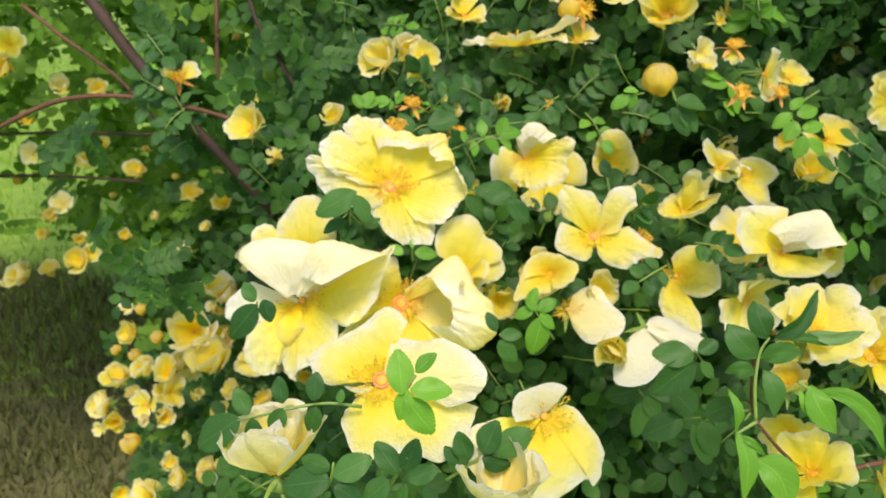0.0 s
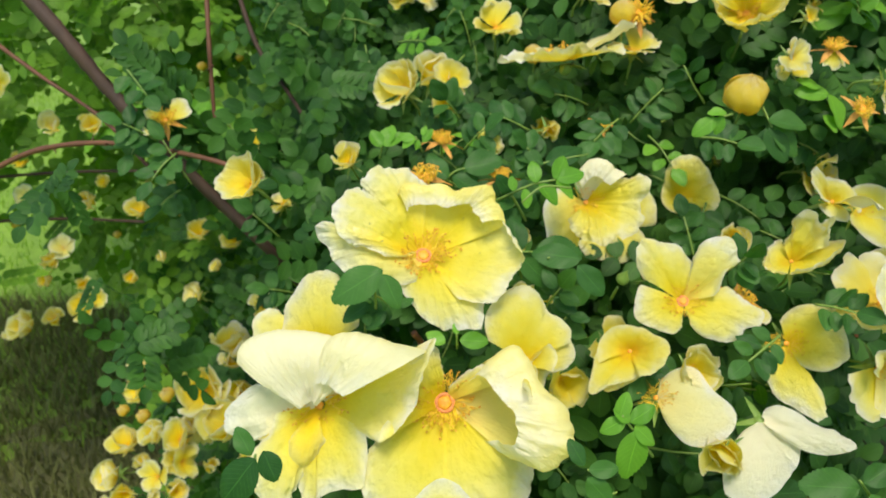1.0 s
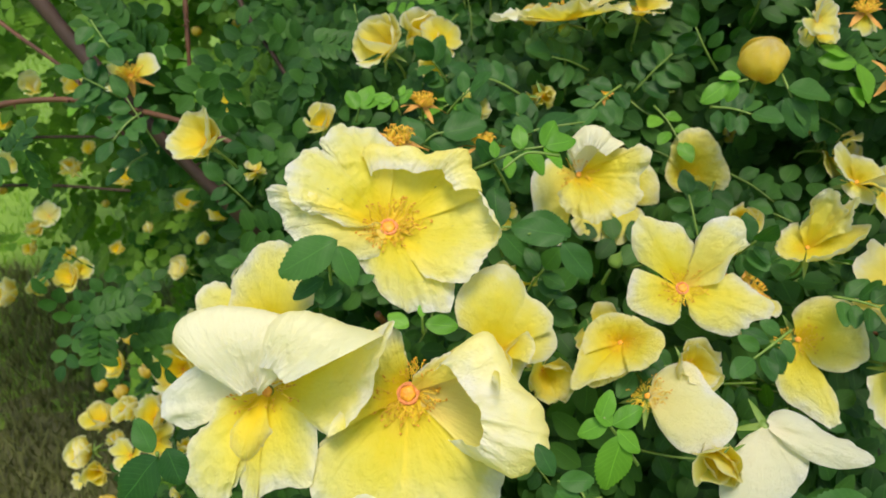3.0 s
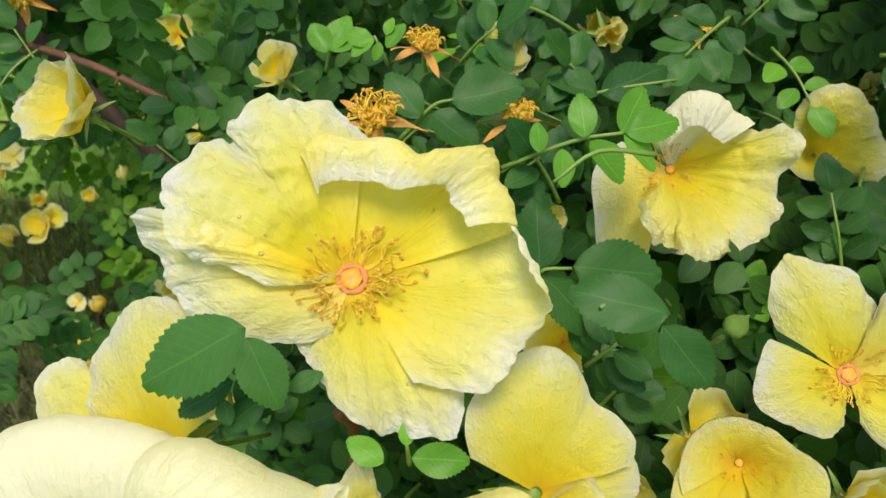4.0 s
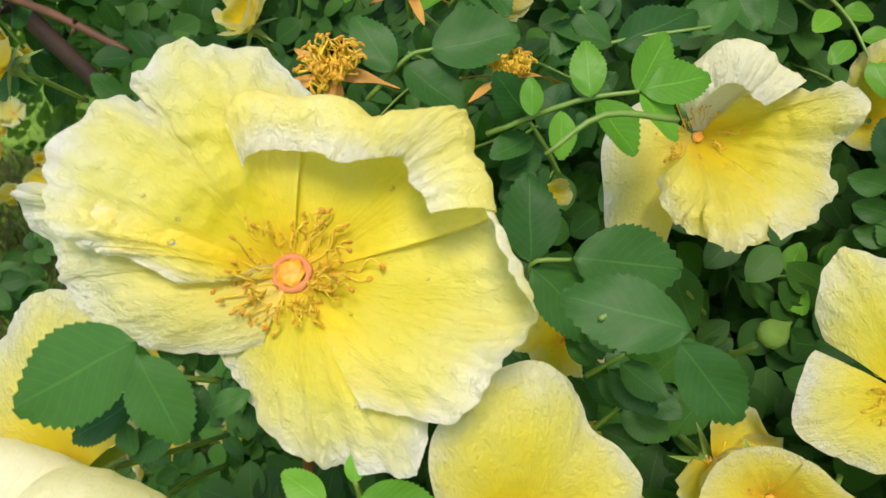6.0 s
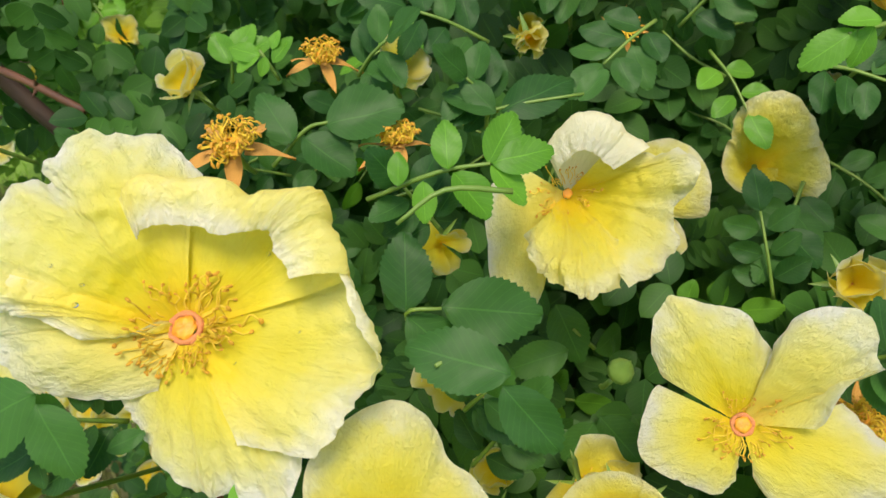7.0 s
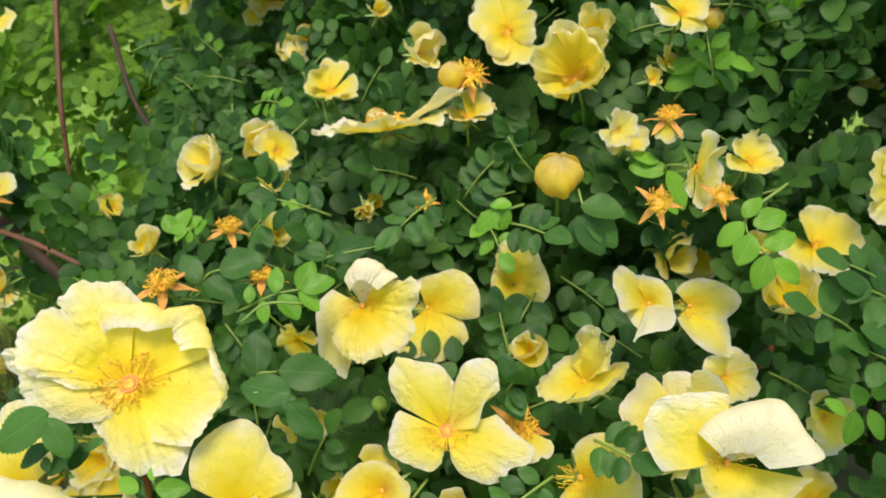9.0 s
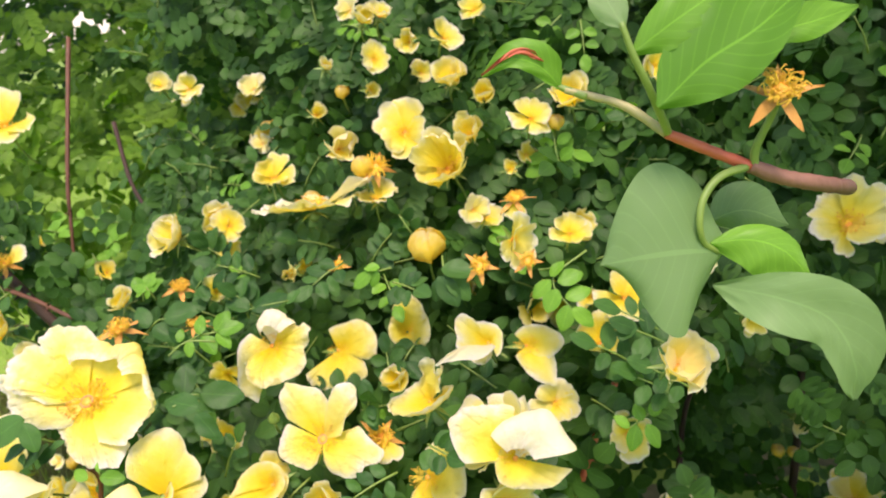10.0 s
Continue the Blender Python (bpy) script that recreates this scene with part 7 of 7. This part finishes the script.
feather((0.0481, 0.0709, 0.6616), (0.0410, 0.0645, 0.6717), 7, 0.0117, (-0.03, -0.70, 0.71))
feather((0.1907, 0.1094, 0.6540), (0.1731, 0.1034, 0.6645), 7, 0.0130, (-0.03, -0.70, 0.71))
feather((0.2166, 0.1279, 0.6471), (0.2013, 0.1221, 0.6583), 7, 0.0136, (-0.03, -0.70, 0.71))
feather((0.1285, -0.0024, 0.6216), (0.1131, -0.0147, 0.6181), 7, 0.0101, (-0.03, -0.70, 0.71))
feather((0.0893, 0.0050, 0.6126), (0.0801, -0.0083, 0.6069), 7, 0.0104, (-0.03, -0.70, 0.71))
feather((0.1144, 0.0162, 0.6386), (0.1165, 0.0090, 0.6471), 7, 0.0104, (-0.03, -0.70, 0.71))
feather((0.0456, 0.0109, 0.6248), (0.0496, 0.0049, 0.6360), 7, 0.0104, (-0.03, -0.70, 0.71))
feather((0.0473, 0.0135, 0.6058), (0.0563, 0.0111, 0.6254), 7, 0.0107, (-0.03, -0.70, 0.71))
feather((-0.0114, -0.0062, 0.6338), (-0.0154, -0.0136, 0.6417), 7, 0.0097, (-0.03, -0.70, 0.71))
feather((-0.0267, 0.0292, 0.6393), (-0.0302, 0.0164, 0.6350), 7, 0.0107, (-0.03, -0.70, 0.71))
feather((0.1409, 0.0019, 0.6319), (0.1498, -0.0081, 0.6341), 7, 0.0101, (-0.03, -0.70, 0.71))
feather((0.2099, 0.0524, 0.6244), (0.2197, 0.0409, 0.6234), 7, 0.0117, (-0.03, -0.70, 0.71))
feather((0.2076, 0.1709, 0.6947), (0.2211, 0.1623, 0.7003), 7, 0.0143, (-0.03, -0.70, 0.71))
feather((-0.0907, 0.2265, 0.6138), (-0.1044, 0.2096, 0.6000), 7, 0.0169, (-0.03, -0.70, 0.71))
feather((-0.0975, 0.2142, 0.5858), (-0.1081, 0.2062, 0.5920), 7, 0.0169, (-0.03, -0.70, 0.71))
feather((-0.1157, 0.2593, 0.6132), (-0.0915, 0.2534, 0.6251), 7, 0.0178, (-0.03, -0.70, 0.71))
feather((-0.0730, 0.2232, 0.6069), (-0.0878, 0.2116, 0.6048), 7, 0.0169, (-0.03, -0.70, 0.71))
feather((-0.2541, 0.3251, 0.6342), (-0.2300, 0.3142, 0.6350), 7, 0.0146, (-0.03, -0.70, 0.71), YOUNG)
feather((-0.2055, 0.3358, 0.6103), (-0.1874, 0.3300, 0.6226), 7, 0.0151, (-0.03, -0.70, 0.71), YOUNG)
feather((-0.1877, 0.3646, 0.6266), (-0.2526, 0.3588, 0.6364), 7, 0.0156, (-0.03, -0.70, 0.71), YOUNG)
feather((-0.3098, 0.4193, 0.5984), (-0.3211, 0.4022, 0.5841), 7, 0.0170, (-0.03, -0.70, 0.71), YOUNG)

# ---- twig close before the lens at the end ----
two_year_shoot([(0.1996, -0.1446, 0.7757), (0.1948, -0.1426, 0.7790), (0.1906, -0.1411, 0.7804), (0.1869, -0.1402, 0.7813)], [(0.2104, -0.1447, 0.7711), (0.2054, -0.1447, 0.7732), (0.1996, -0.1446, 0.7757)], [(0.3738, 0.1979, 0.6865), (0.2914, 0.0113, 0.7309), (0.2456, -0.0924, 0.7555), (0.2296, -0.1286, 0.7642), (0.2242, -0.1400, 0.7670), (0.2186, -0.1440, 0.7686), (0.2140, -0.1447, 0.7697), (0.2103, -0.1447, 0.7712)], 0.0008, "rose twig reaching out, green, red and brown wood")
leaf = leaf_stem([(0.2101, -0.1447, 0.7712), (0.2060, -0.1471, 0.7704), (0.2038, -0.1486, 0.7681), (0.2033, -0.1492, 0.7649), (0.2043, -0.1484, 0.7619), (0.2067, -0.1470, 0.7603)], "pale green lobed leaf pair drooping from a curved stalk")
blade(leaf, "leaflet", [(0.2073, -0.1467, 0.7601), (0.2022, -0.1495, 0.7612), (0.1964, -0.1503, 0.7608), (0.1910, -0.1488, 0.7592)], (0.7, 4.5, 8.0, 10.4, 10.9, 9.5, 6.3, 2.2, 0.1), (3.6, 6.0, 8.8, 11.0, 11.8, 10.6, 7.7, 4.2, 0.2), PALE, 0.1, 0.0016, "broad pale green leaflet, heart-shaped")
blade(leaf, "leaflet", [(0.2051, -0.1478, 0.7618), (0.2100, -0.1486, 0.7624), (0.2142, -0.1488, 0.7608), (0.2182, -0.1484, 0.7564)], (0.1, 1.2, 1.9, 2.3, 2.3, 2.1, 1.5, 0.2), (0.4, 2.5, 3.7, 4.3, 4.1, 3.4, 2.1, 0.2), YOUNG, -0.1, 0.0006, "bright yellow-green leaflet")
blade(leaf, "leaflet", [(0.2058, -0.1480, 0.7560), (0.2124, -0.1524, 0.7560), (0.2189, -0.1527, 0.7531), (0.2223, -0.1529, 0.7474), (0.2236, -0.1515, 0.7413)], (0.2, 1.6, 3.0, 4.0, 4.6, 4.9, 4.5, 3.6, 2.2, 0.3), (0.3, 2.7, 4.0, 4.3, 3.9, 3.4, 3.3, 3.0, 2.1, 0.3), PALE, 0.18, 0, "pale green leaflet curling down at its tip")
blade(leaf, "leaflet", [(0.2070, -0.1385, 0.7621), (0.2121, -0.1384, 0.7636), (0.2184, -0.1374, 0.7611)], (0.2, 2.7, 4.0, 4.2, 3.2, 0.2), (0.2, 1.9, 3.2, 3.5, 2.7, 0.2), PALE, -0.1, 0.0008, "dull green leaflet folded behind")
leaf = leaf_stem([(0.1998, -0.1446, 0.7757), (0.1980, -0.1481, 0.7788), (0.1960, -0.1503, 0.7825), (0.1940, -0.1515, 0.7862), (0.1926, -0.1516, 0.7897)], "fresh light green leaflets on a pale stalk")
blade(leaf, "leaflet", [(0.1970, -0.1526, 0.7800), (0.2022, -0.1519, 0.7849), (0.2081, -0.1501, 0.7883), (0.2154, -0.1454, 0.7936)], (0.3, 3.3, 4.9, 5.6, 5.2, 4.0, 2.2, 0.3), (0.3, 2.9, 4.4, 4.9, 4.5, 3.6, 2.0, 0.3), YOUNG, 0.12, 0.0008, "broad fresh green leaflet")
blade(leaf, "leaflet", [(0.1941, -0.1510, 0.7862), (0.1984, -0.1510, 0.7894), (0.2030, -0.1495, 0.7923), (0.2072, -0.1468, 0.7959)], (0.3, 2.0, 2.9, 3.2, 2.8, 1.9, 0.3), (0.3, 2.1, 3.0, 3.3, 2.8, 1.9, 0.3), YOUNG, 0.15, 0.0008)
blade(leaf, "leaflet", [(0.1934, -0.1486, 0.7890), (0.1915, -0.1467, 0.7924), (0.1900, -0.1443, 0.7971)], (0.2, 1.5, 2.2, 2.3, 1.8, 0.2), (0.2, 1.5, 2.2, 2.2, 1.6, 0.2), PALE, 0.2, 0.0006)
blade(leaf, "leaflet", [(0.2100, -0.1417, 0.7875), (0.2160, -0.1417, 0.7883), (0.2235, -0.1391, 0.7902)], (0.2, 1.9, 2.6, 2.6, 1.9, 0.2), (0.2, 1.4, 2.0, 2.1, 1.4, 0.2), YOUNG, 0.2, 0.0004)
leaf = leaf_stem([(0.1898, -0.1410, 0.7804), (0.1873, -0.1402, 0.7813), (0.1858, -0.1400, 0.7819)], "small fresh leaflet with a reddish rim")
blade(leaf, "leaflet", [(0.1865, -0.1402, 0.7815), (0.1835, -0.1412, 0.7846), (0.1798, -0.1419, 0.7857), (0.1758, -0.1419, 0.7837)], (0.2, 1.1, 1.3, 1.4, 1.1, 0.6, 0.2), (0.2, 2.0, 2.9, 3.0, 2.4, 1.2, 0.2), YOUNG, 0.2, 0.0003)
blade(leaf, "leaf_edge", [(0.1840, -0.1412, 0.7853), (0.1806, -0.1419, 0.7868), (0.1758, -0.1424, 0.7839)], (0.1, 0.4, 0.5, 0.4, 0.2, 0.1), (0.1, 0.4, 0.4, 0.4, 0.2, 0.1), RED_SHOOT, 0, 0, "reddish rim")
spent((0.2120, -0.1482, 0.7811), (0.00, -0.65, 0.76), (0.99, 0.11, -0.05), 0.0071, grade=2)
cane([(0.2108, -0.1447, 0.7710), (0.2105, -0.1455, 0.7736), (0.2114, -0.1467, 0.7771), (0.2122, -0.1474, 0.7801)], 0.0006, STALK, "pale green stalk of a spent rose")

# ---- leaves over the brown canes ----
feather((-0.1473, 0.1358, 0.6544), (-0.1610, 0.1297, 0.6650), 7, 0.0123, (-0.03, -0.70, 0.71))
feather((-0.1364, 0.1331, 0.6486), (-0.1456, 0.1175, 0.6378), 7, 0.0123, (-0.03, -0.70, 0.71))
feather((-0.1302, 0.1311, 0.6317), (-0.1419, 0.1309, 0.6557), 7, 0.0124, (-0.03, -0.70, 0.71))
feather((-0.1521, 0.1516, 0.6651), (-0.1608, 0.1328, 0.6472), 7, 0.0126, (-0.03, -0.70, 0.71))
feather((-0.0861, 0.1331, 0.6004), (-0.0988, 0.1292, 0.6160), 7, 0.0128, (-0.03, -0.70, 0.71))
feather((-0.1635, 0.1511, 0.6886), (-0.1482, 0.1354, 0.6782), 7, 0.0123, (-0.03, -0.70, 0.71))
feather((-0.1425, 0.1441, 0.6238), (-0.1491, 0.1314, 0.6195), 7, 0.0128, (-0.03, -0.70, 0.71))
feather((-0.0813, 0.1383, 0.5628), (-0.0942, 0.1304, 0.5694), 7, 0.0134, (-0.03, -0.70, 0.71))

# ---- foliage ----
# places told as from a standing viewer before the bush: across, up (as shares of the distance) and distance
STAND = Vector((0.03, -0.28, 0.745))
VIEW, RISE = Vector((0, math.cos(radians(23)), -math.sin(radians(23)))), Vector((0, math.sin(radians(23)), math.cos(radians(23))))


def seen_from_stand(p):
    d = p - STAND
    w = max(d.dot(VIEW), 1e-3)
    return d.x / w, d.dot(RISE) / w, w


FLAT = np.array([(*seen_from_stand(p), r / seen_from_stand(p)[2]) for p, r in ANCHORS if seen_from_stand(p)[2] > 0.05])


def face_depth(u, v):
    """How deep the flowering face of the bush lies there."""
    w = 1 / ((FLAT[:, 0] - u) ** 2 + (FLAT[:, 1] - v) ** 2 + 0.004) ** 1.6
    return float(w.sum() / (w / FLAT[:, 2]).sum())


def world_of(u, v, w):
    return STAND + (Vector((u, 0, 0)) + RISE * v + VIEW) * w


def clear(u, v, w, margin):
    """Whether a leaf there stays off the flowers and does not hang before them."""
    near = (FLAT[:, 0] - u) ** 2 + (FLAT[:, 1] - v) ** 2 < (FLAT[:, 3] * 0.95 + margin / w) ** 2
    return not np.any(near & (FLAT[:, 2] > w - 0.01))


def inside(p):
    """Whether p lies in the bush and not over the open lawn on its left."""
    if p.z < 0.02 or p.x > 1.3:
        return False
    u, v, _ = seen_from_stand(p)
    if u < -0.43 + 0.04 * math.sin(40 * v) and v < -0.03:
        return False
    return p.x > -0.22 or p.z > 0.36 - 1.15 * (p.x + 0.5)


def hollow(u, v):
    """The dark, thinly leaved hollow low in the right of the bush."""
    return 0.42 < u < 1.1 and v < 0.07 + 0.35 * max(0.0, u - 0.5)


def leaf_template(n, length, spread, rows):
    """A compound leaf as arrays of leaflet poses along +y."""
    poses = []
    pairs = (n - 1) // 2
    for k in range(pairs):
        y = spread * (k + 0.7) / (pairs + 0.4)
        for s in (-1, 1):
            poses.append(leaflet_pose((0, y, 0), (s * length * 0.92, y + length * 0.42, 0.15 * length), (0, 0, 1)))
    poses.append(leaflet_pose((0, spread, 0), (0, spread + length, 0), (0, 0, 1)))
    return poses


def leaf_pose(rng, p, size, up=0.5):
    """A leaf at p that looks up and out of the bush."""
    z = Vector((rng.gauss(0, 0.45), rng.gauss(-0.75, 0.35), rng.gauss(up, 0.4))).normalized()
    y = Vector((rng.uniform(-1, 1), rng.uniform(-0.6, 0.2), rng.uniform(-1, 0.8)))
    y = (y - z * y.dot(z)).normalized()
    m = Matrix((y.cross(z) * size, y * size, z * size)).transposed().to_4x4()
    m.translation = p
    return m


rng = random.Random(11)
# whole leaves of the flowering face, each a thing
MODELS = []
for mat in (LEAF, YOUNG):
    for count in (5, 7, 7):
        MODELS.append((mat, feather((0, 0, 0), (0, 0.022, 0), count, 0.0104, (0, 0, 1), mat)))
made = 0
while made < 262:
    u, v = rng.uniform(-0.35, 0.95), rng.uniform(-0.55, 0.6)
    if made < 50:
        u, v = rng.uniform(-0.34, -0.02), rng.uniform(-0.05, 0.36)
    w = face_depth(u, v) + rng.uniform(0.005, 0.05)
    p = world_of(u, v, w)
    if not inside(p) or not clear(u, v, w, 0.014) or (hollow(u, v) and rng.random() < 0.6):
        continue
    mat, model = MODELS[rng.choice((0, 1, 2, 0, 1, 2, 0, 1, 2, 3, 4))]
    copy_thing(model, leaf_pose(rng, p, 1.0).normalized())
    made += 1
for mat, model in MODELS:
    for o in (*model.children, model):
        bpy.data.objects.remove(o)

# the mass of the bush behind
LOW = leaflet_arrays(6, 0.0, 0.36, 0.2, 0.12, False)
FINE = leaflet_arrays(10, 0.0, 0.36, 0.22, 0.12, False)


def mass(name, count, place, mat, label, shape, size, up, seed):
    rng = random.Random(seed)
    template = [leaf_template(n, 1.0, 2.1, 0) for n in (5, 7, 9)]
    poses, tries = [], 0
    while len(poses) < count * 7 and tries < count * 12:
        tries += 1
        p = place(rng)
        if p is None:
            continue
        m = leaf_pose(rng, p, rng.uniform(*size), up)
        for q in rng.choice(template):
            poses.append(m @ q)
    return merged(name, [(*shape, poses)], mat, label, "foliage")


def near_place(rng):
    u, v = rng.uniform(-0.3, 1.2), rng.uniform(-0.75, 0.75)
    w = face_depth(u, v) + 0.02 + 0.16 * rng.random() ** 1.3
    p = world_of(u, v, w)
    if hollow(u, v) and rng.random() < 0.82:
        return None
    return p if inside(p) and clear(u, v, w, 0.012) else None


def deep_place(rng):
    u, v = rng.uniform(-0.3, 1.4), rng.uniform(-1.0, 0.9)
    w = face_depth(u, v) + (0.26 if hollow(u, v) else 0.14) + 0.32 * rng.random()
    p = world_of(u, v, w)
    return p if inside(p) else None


def left_place(rng):
    p = Vector((rng.uniform(-0.95, 0.1), rng.uniform(0.35, 1.0), rng.uniform(0.03, 0.74)))
    if not inside(p) or noise.noise(p * 6) < -0.25:
        return None
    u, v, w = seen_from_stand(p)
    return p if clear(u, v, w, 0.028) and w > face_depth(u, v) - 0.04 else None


def upper_place(rng):
    p = Vector((rng.uniform(-0.95, 0.1), rng.uniform(0.35, 1.0), rng.uniform(0.70, 1.3)))
    u, v, w = seen_from_stand(p)
    return p if noise.noise(p * 6) > -0.25 and clear(u, v, w, 0.028) and w > face_depth(u, v) - 0.04 else None


def back_place(rng):
    p = Vector((rng.uniform(-1.0, 1.5), rng.uniform(0.8, 1.5), rng.uniform(0.05, 2.1)))
    edge = ((p.x - 0.25) / 1.3) ** 4 + ((p.y - 1.15) / 0.42) ** 4 + (p.z / 2.15) ** 4 + 0.6 * noise.noise(p * 3)
    return p if edge < 1 and (p.x > -0.25 or p.z > 0.62 - 0.5 * (p.x + 0.5)) else None


# unseen leaves added overhead, there only to shade the right of the bush
def shade_place(rng):
    p = Vector((rng.uniform(0.27, 1.1), rng.uniform(-0.30, 0.42), rng.uniform(0.97, 1.22)))
    edge = ((p.x - 0.68) / 0.42) ** 4 + ((p.y - 0.06) / 0.36) ** 4 + 0.5 * noise.noise(p * 4)
    return p if edge < 1 and p.z > 0.90 + 0.25 * p.y else None


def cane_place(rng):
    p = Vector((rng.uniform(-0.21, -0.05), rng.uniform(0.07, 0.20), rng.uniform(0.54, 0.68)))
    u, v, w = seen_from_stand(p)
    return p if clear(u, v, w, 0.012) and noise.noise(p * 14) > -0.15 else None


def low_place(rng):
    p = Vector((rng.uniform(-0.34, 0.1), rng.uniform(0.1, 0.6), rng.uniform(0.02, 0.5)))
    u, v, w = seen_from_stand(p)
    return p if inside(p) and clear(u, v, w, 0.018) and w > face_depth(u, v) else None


mass("rose_foliage", 4800, near_place, MASS, "dense dark green rose leaves behind the flowers", FINE, (0.009, 0.0135), 0.5, 1)
mass("cane_foliage", 160, cane_place, MASS, "dark green rose leaves round the brown canes", FINE, (0.008, 0.012), 0.5, 8)
mass("inner_foliage", 3400, deep_place, MASS, "dark green leaves deep in the bush", LOW, (0.012, 0.017), 0.5, 2)
# upper and side leaves use the lightened green, as if better lit
mass("upper_foliage", 1900, upper_place, LIT_MASS, "rose leaves high on the far side of the bush, lightened as if sunlit", LOW, (0.012, 0.018), 0.6, 9)
mass("side_foliage", 3000, left_place, LIT_MASS, "rose leaves on the far side of the bush, lightened as if sunlit", LOW, (0.012, 0.018), 0.7, 3)
mass("back_foliage", 8500, back_place, MASS, "green leaves at the back of the bush", LOW, (0.018, 0.026), 0.6, 7)
mass("low_foliage", 1200, low_place, MASS, "small green leaves low on the bush side", LOW, (0.010, 0.015), 0.6, 4)

# added shade caster, out of view above the right-hand face
mass("canopy_foliage", 750, shade_place, MASS, "unseen rose leaves added overhead to shade the right of the bush", LOW, (0.014, 0.020), 0.8, 12)


def grass(name, count, area, mat, label, height, seed):
    rng = random.Random(seed)
    blade = ([(-0.5, 0, 0), (0.5, 0, 0), (-0.35, 0.12, 0.55), (0.35, 0.12, 0.55), (-0.05, 0.38, 1), (0.05, 0.38, 1)], [(0, 1, 3, 2), (2, 3, 5, 4)], [(0, 0), (1, 0), (0.1, 0.5), (0.9, 0.5), (0.45, 1), (0.55, 1)])
    poses = []
    for k in range(count):
        x, y = rng.uniform(*area[0]), rng.uniform(*area[1])
        h = rng.uniform(*height)
        cx, cy = (area[0][0] + area[0][1]) / 2, (area[1][0] + area[1][1]) / 2
        if ((x - cx) / (area[0][1] - cx)) ** 4 + ((y - cy) / (area[1][1] - cy)) ** 4 + 0.7 * noise.noise(Vector((x * 2.5, y * 2.5, 0))) > rng.uniform(0.4, 1.0):
            continue
        poses.append(pose(x, y, -0.008, rng.uniform(-25, 25), rng.uniform(-25, 25), rng.uniform(0, 360)) @ Matrix.Diagonal((0.0035, h, h, 1)))
    return merged(name, [(*blade, poses)], mat, label, "grass")


grass("grass", 30000, ((-3.2, 0.2), (0.6, 4.2)), BLADE, "mown green lawn grass", (0.02, 0.05), 5)
grass("dry_grass", 34000, ((-1.5, 0.1), (0.1, 1.16)), DRY_BLADE, "short brownish grass beside the bush", (0.025, 0.055), 6)


# ---- raindrops on the large rose ----
def drops(flower, count, seed):
    """Clear drops lying on the petals of a flower."""
    rng = random.Random(seed)
    m, tree, bsdf, out = shader("water")
    clear, gloss, edge, both = (tree.nodes.new("Shader" + k) for k in ("NodeBsdfTransparent", "NodeBsdfGlossy", "NodeFresnel", "NodeMixShader"))
    gloss.inputs["Roughness"].default_value = 0.04
    edge.inputs["IOR"].default_value = 1.33
    tree.links.new(edge.outputs[0], both.inputs[0])
    tree.links.new(clear.outputs[0], both.inputs[1])
    tree.links.new(gloss.outputs[0], both.inputs[2])
    tree.links.new(both.outputs[0], out.inputs["Surface"])
    verts, faces = [], []
    for i in range(7):
        e = math.pi / 2 * i / 6
        for k in range(12):
            a = 2 * math.pi * k / 12
            verts.append((math.cos(e) * math.cos(a), math.cos(e) * math.sin(a) * 0.75, 0.35 * math.sin(e)))
    for i in range(6):
        for k in range(12):
            a, b = i * 12 + k, i * 12 + (k + 1) % 12
            faces.append((a, b, b + 12, a + 12))
    faces.append(tuple(reversed(range(12))))
    me = mesh_of("raindrop", verts, faces, m)
    petals = [c for c in flower.children if c.name.startswith("petal")]
    for k in range(count):
        p = petals[k % len(petals)]
        q = flower.matrix_world @ p.matrix_basis
        v = p.data.vertices[rng.randrange(len(p.data.vertices) // 5, 4 * len(p.data.vertices) // 5)]
        up = (q.to_3x3() @ v.normal).normalized()
        if up.dot(flower.matrix_world.to_3x3() @ Vector((0, 0, 1))) < 0:
            up = -up
        ob = new("raindrop", me)
        s = rng.uniform(0.0003, 0.0006)
        ob.matrix_world = stand(q @ v.co + up * 0.0001, up, (1, 0.3, 0.2)) @ Matrix.Diagonal((s, s, s, 1))
        tagged(ob, "clear raindrop lying on a pale petal", "raindrop", "raindrops on the petals")


drops(BIG_ROSE, 9, 4)
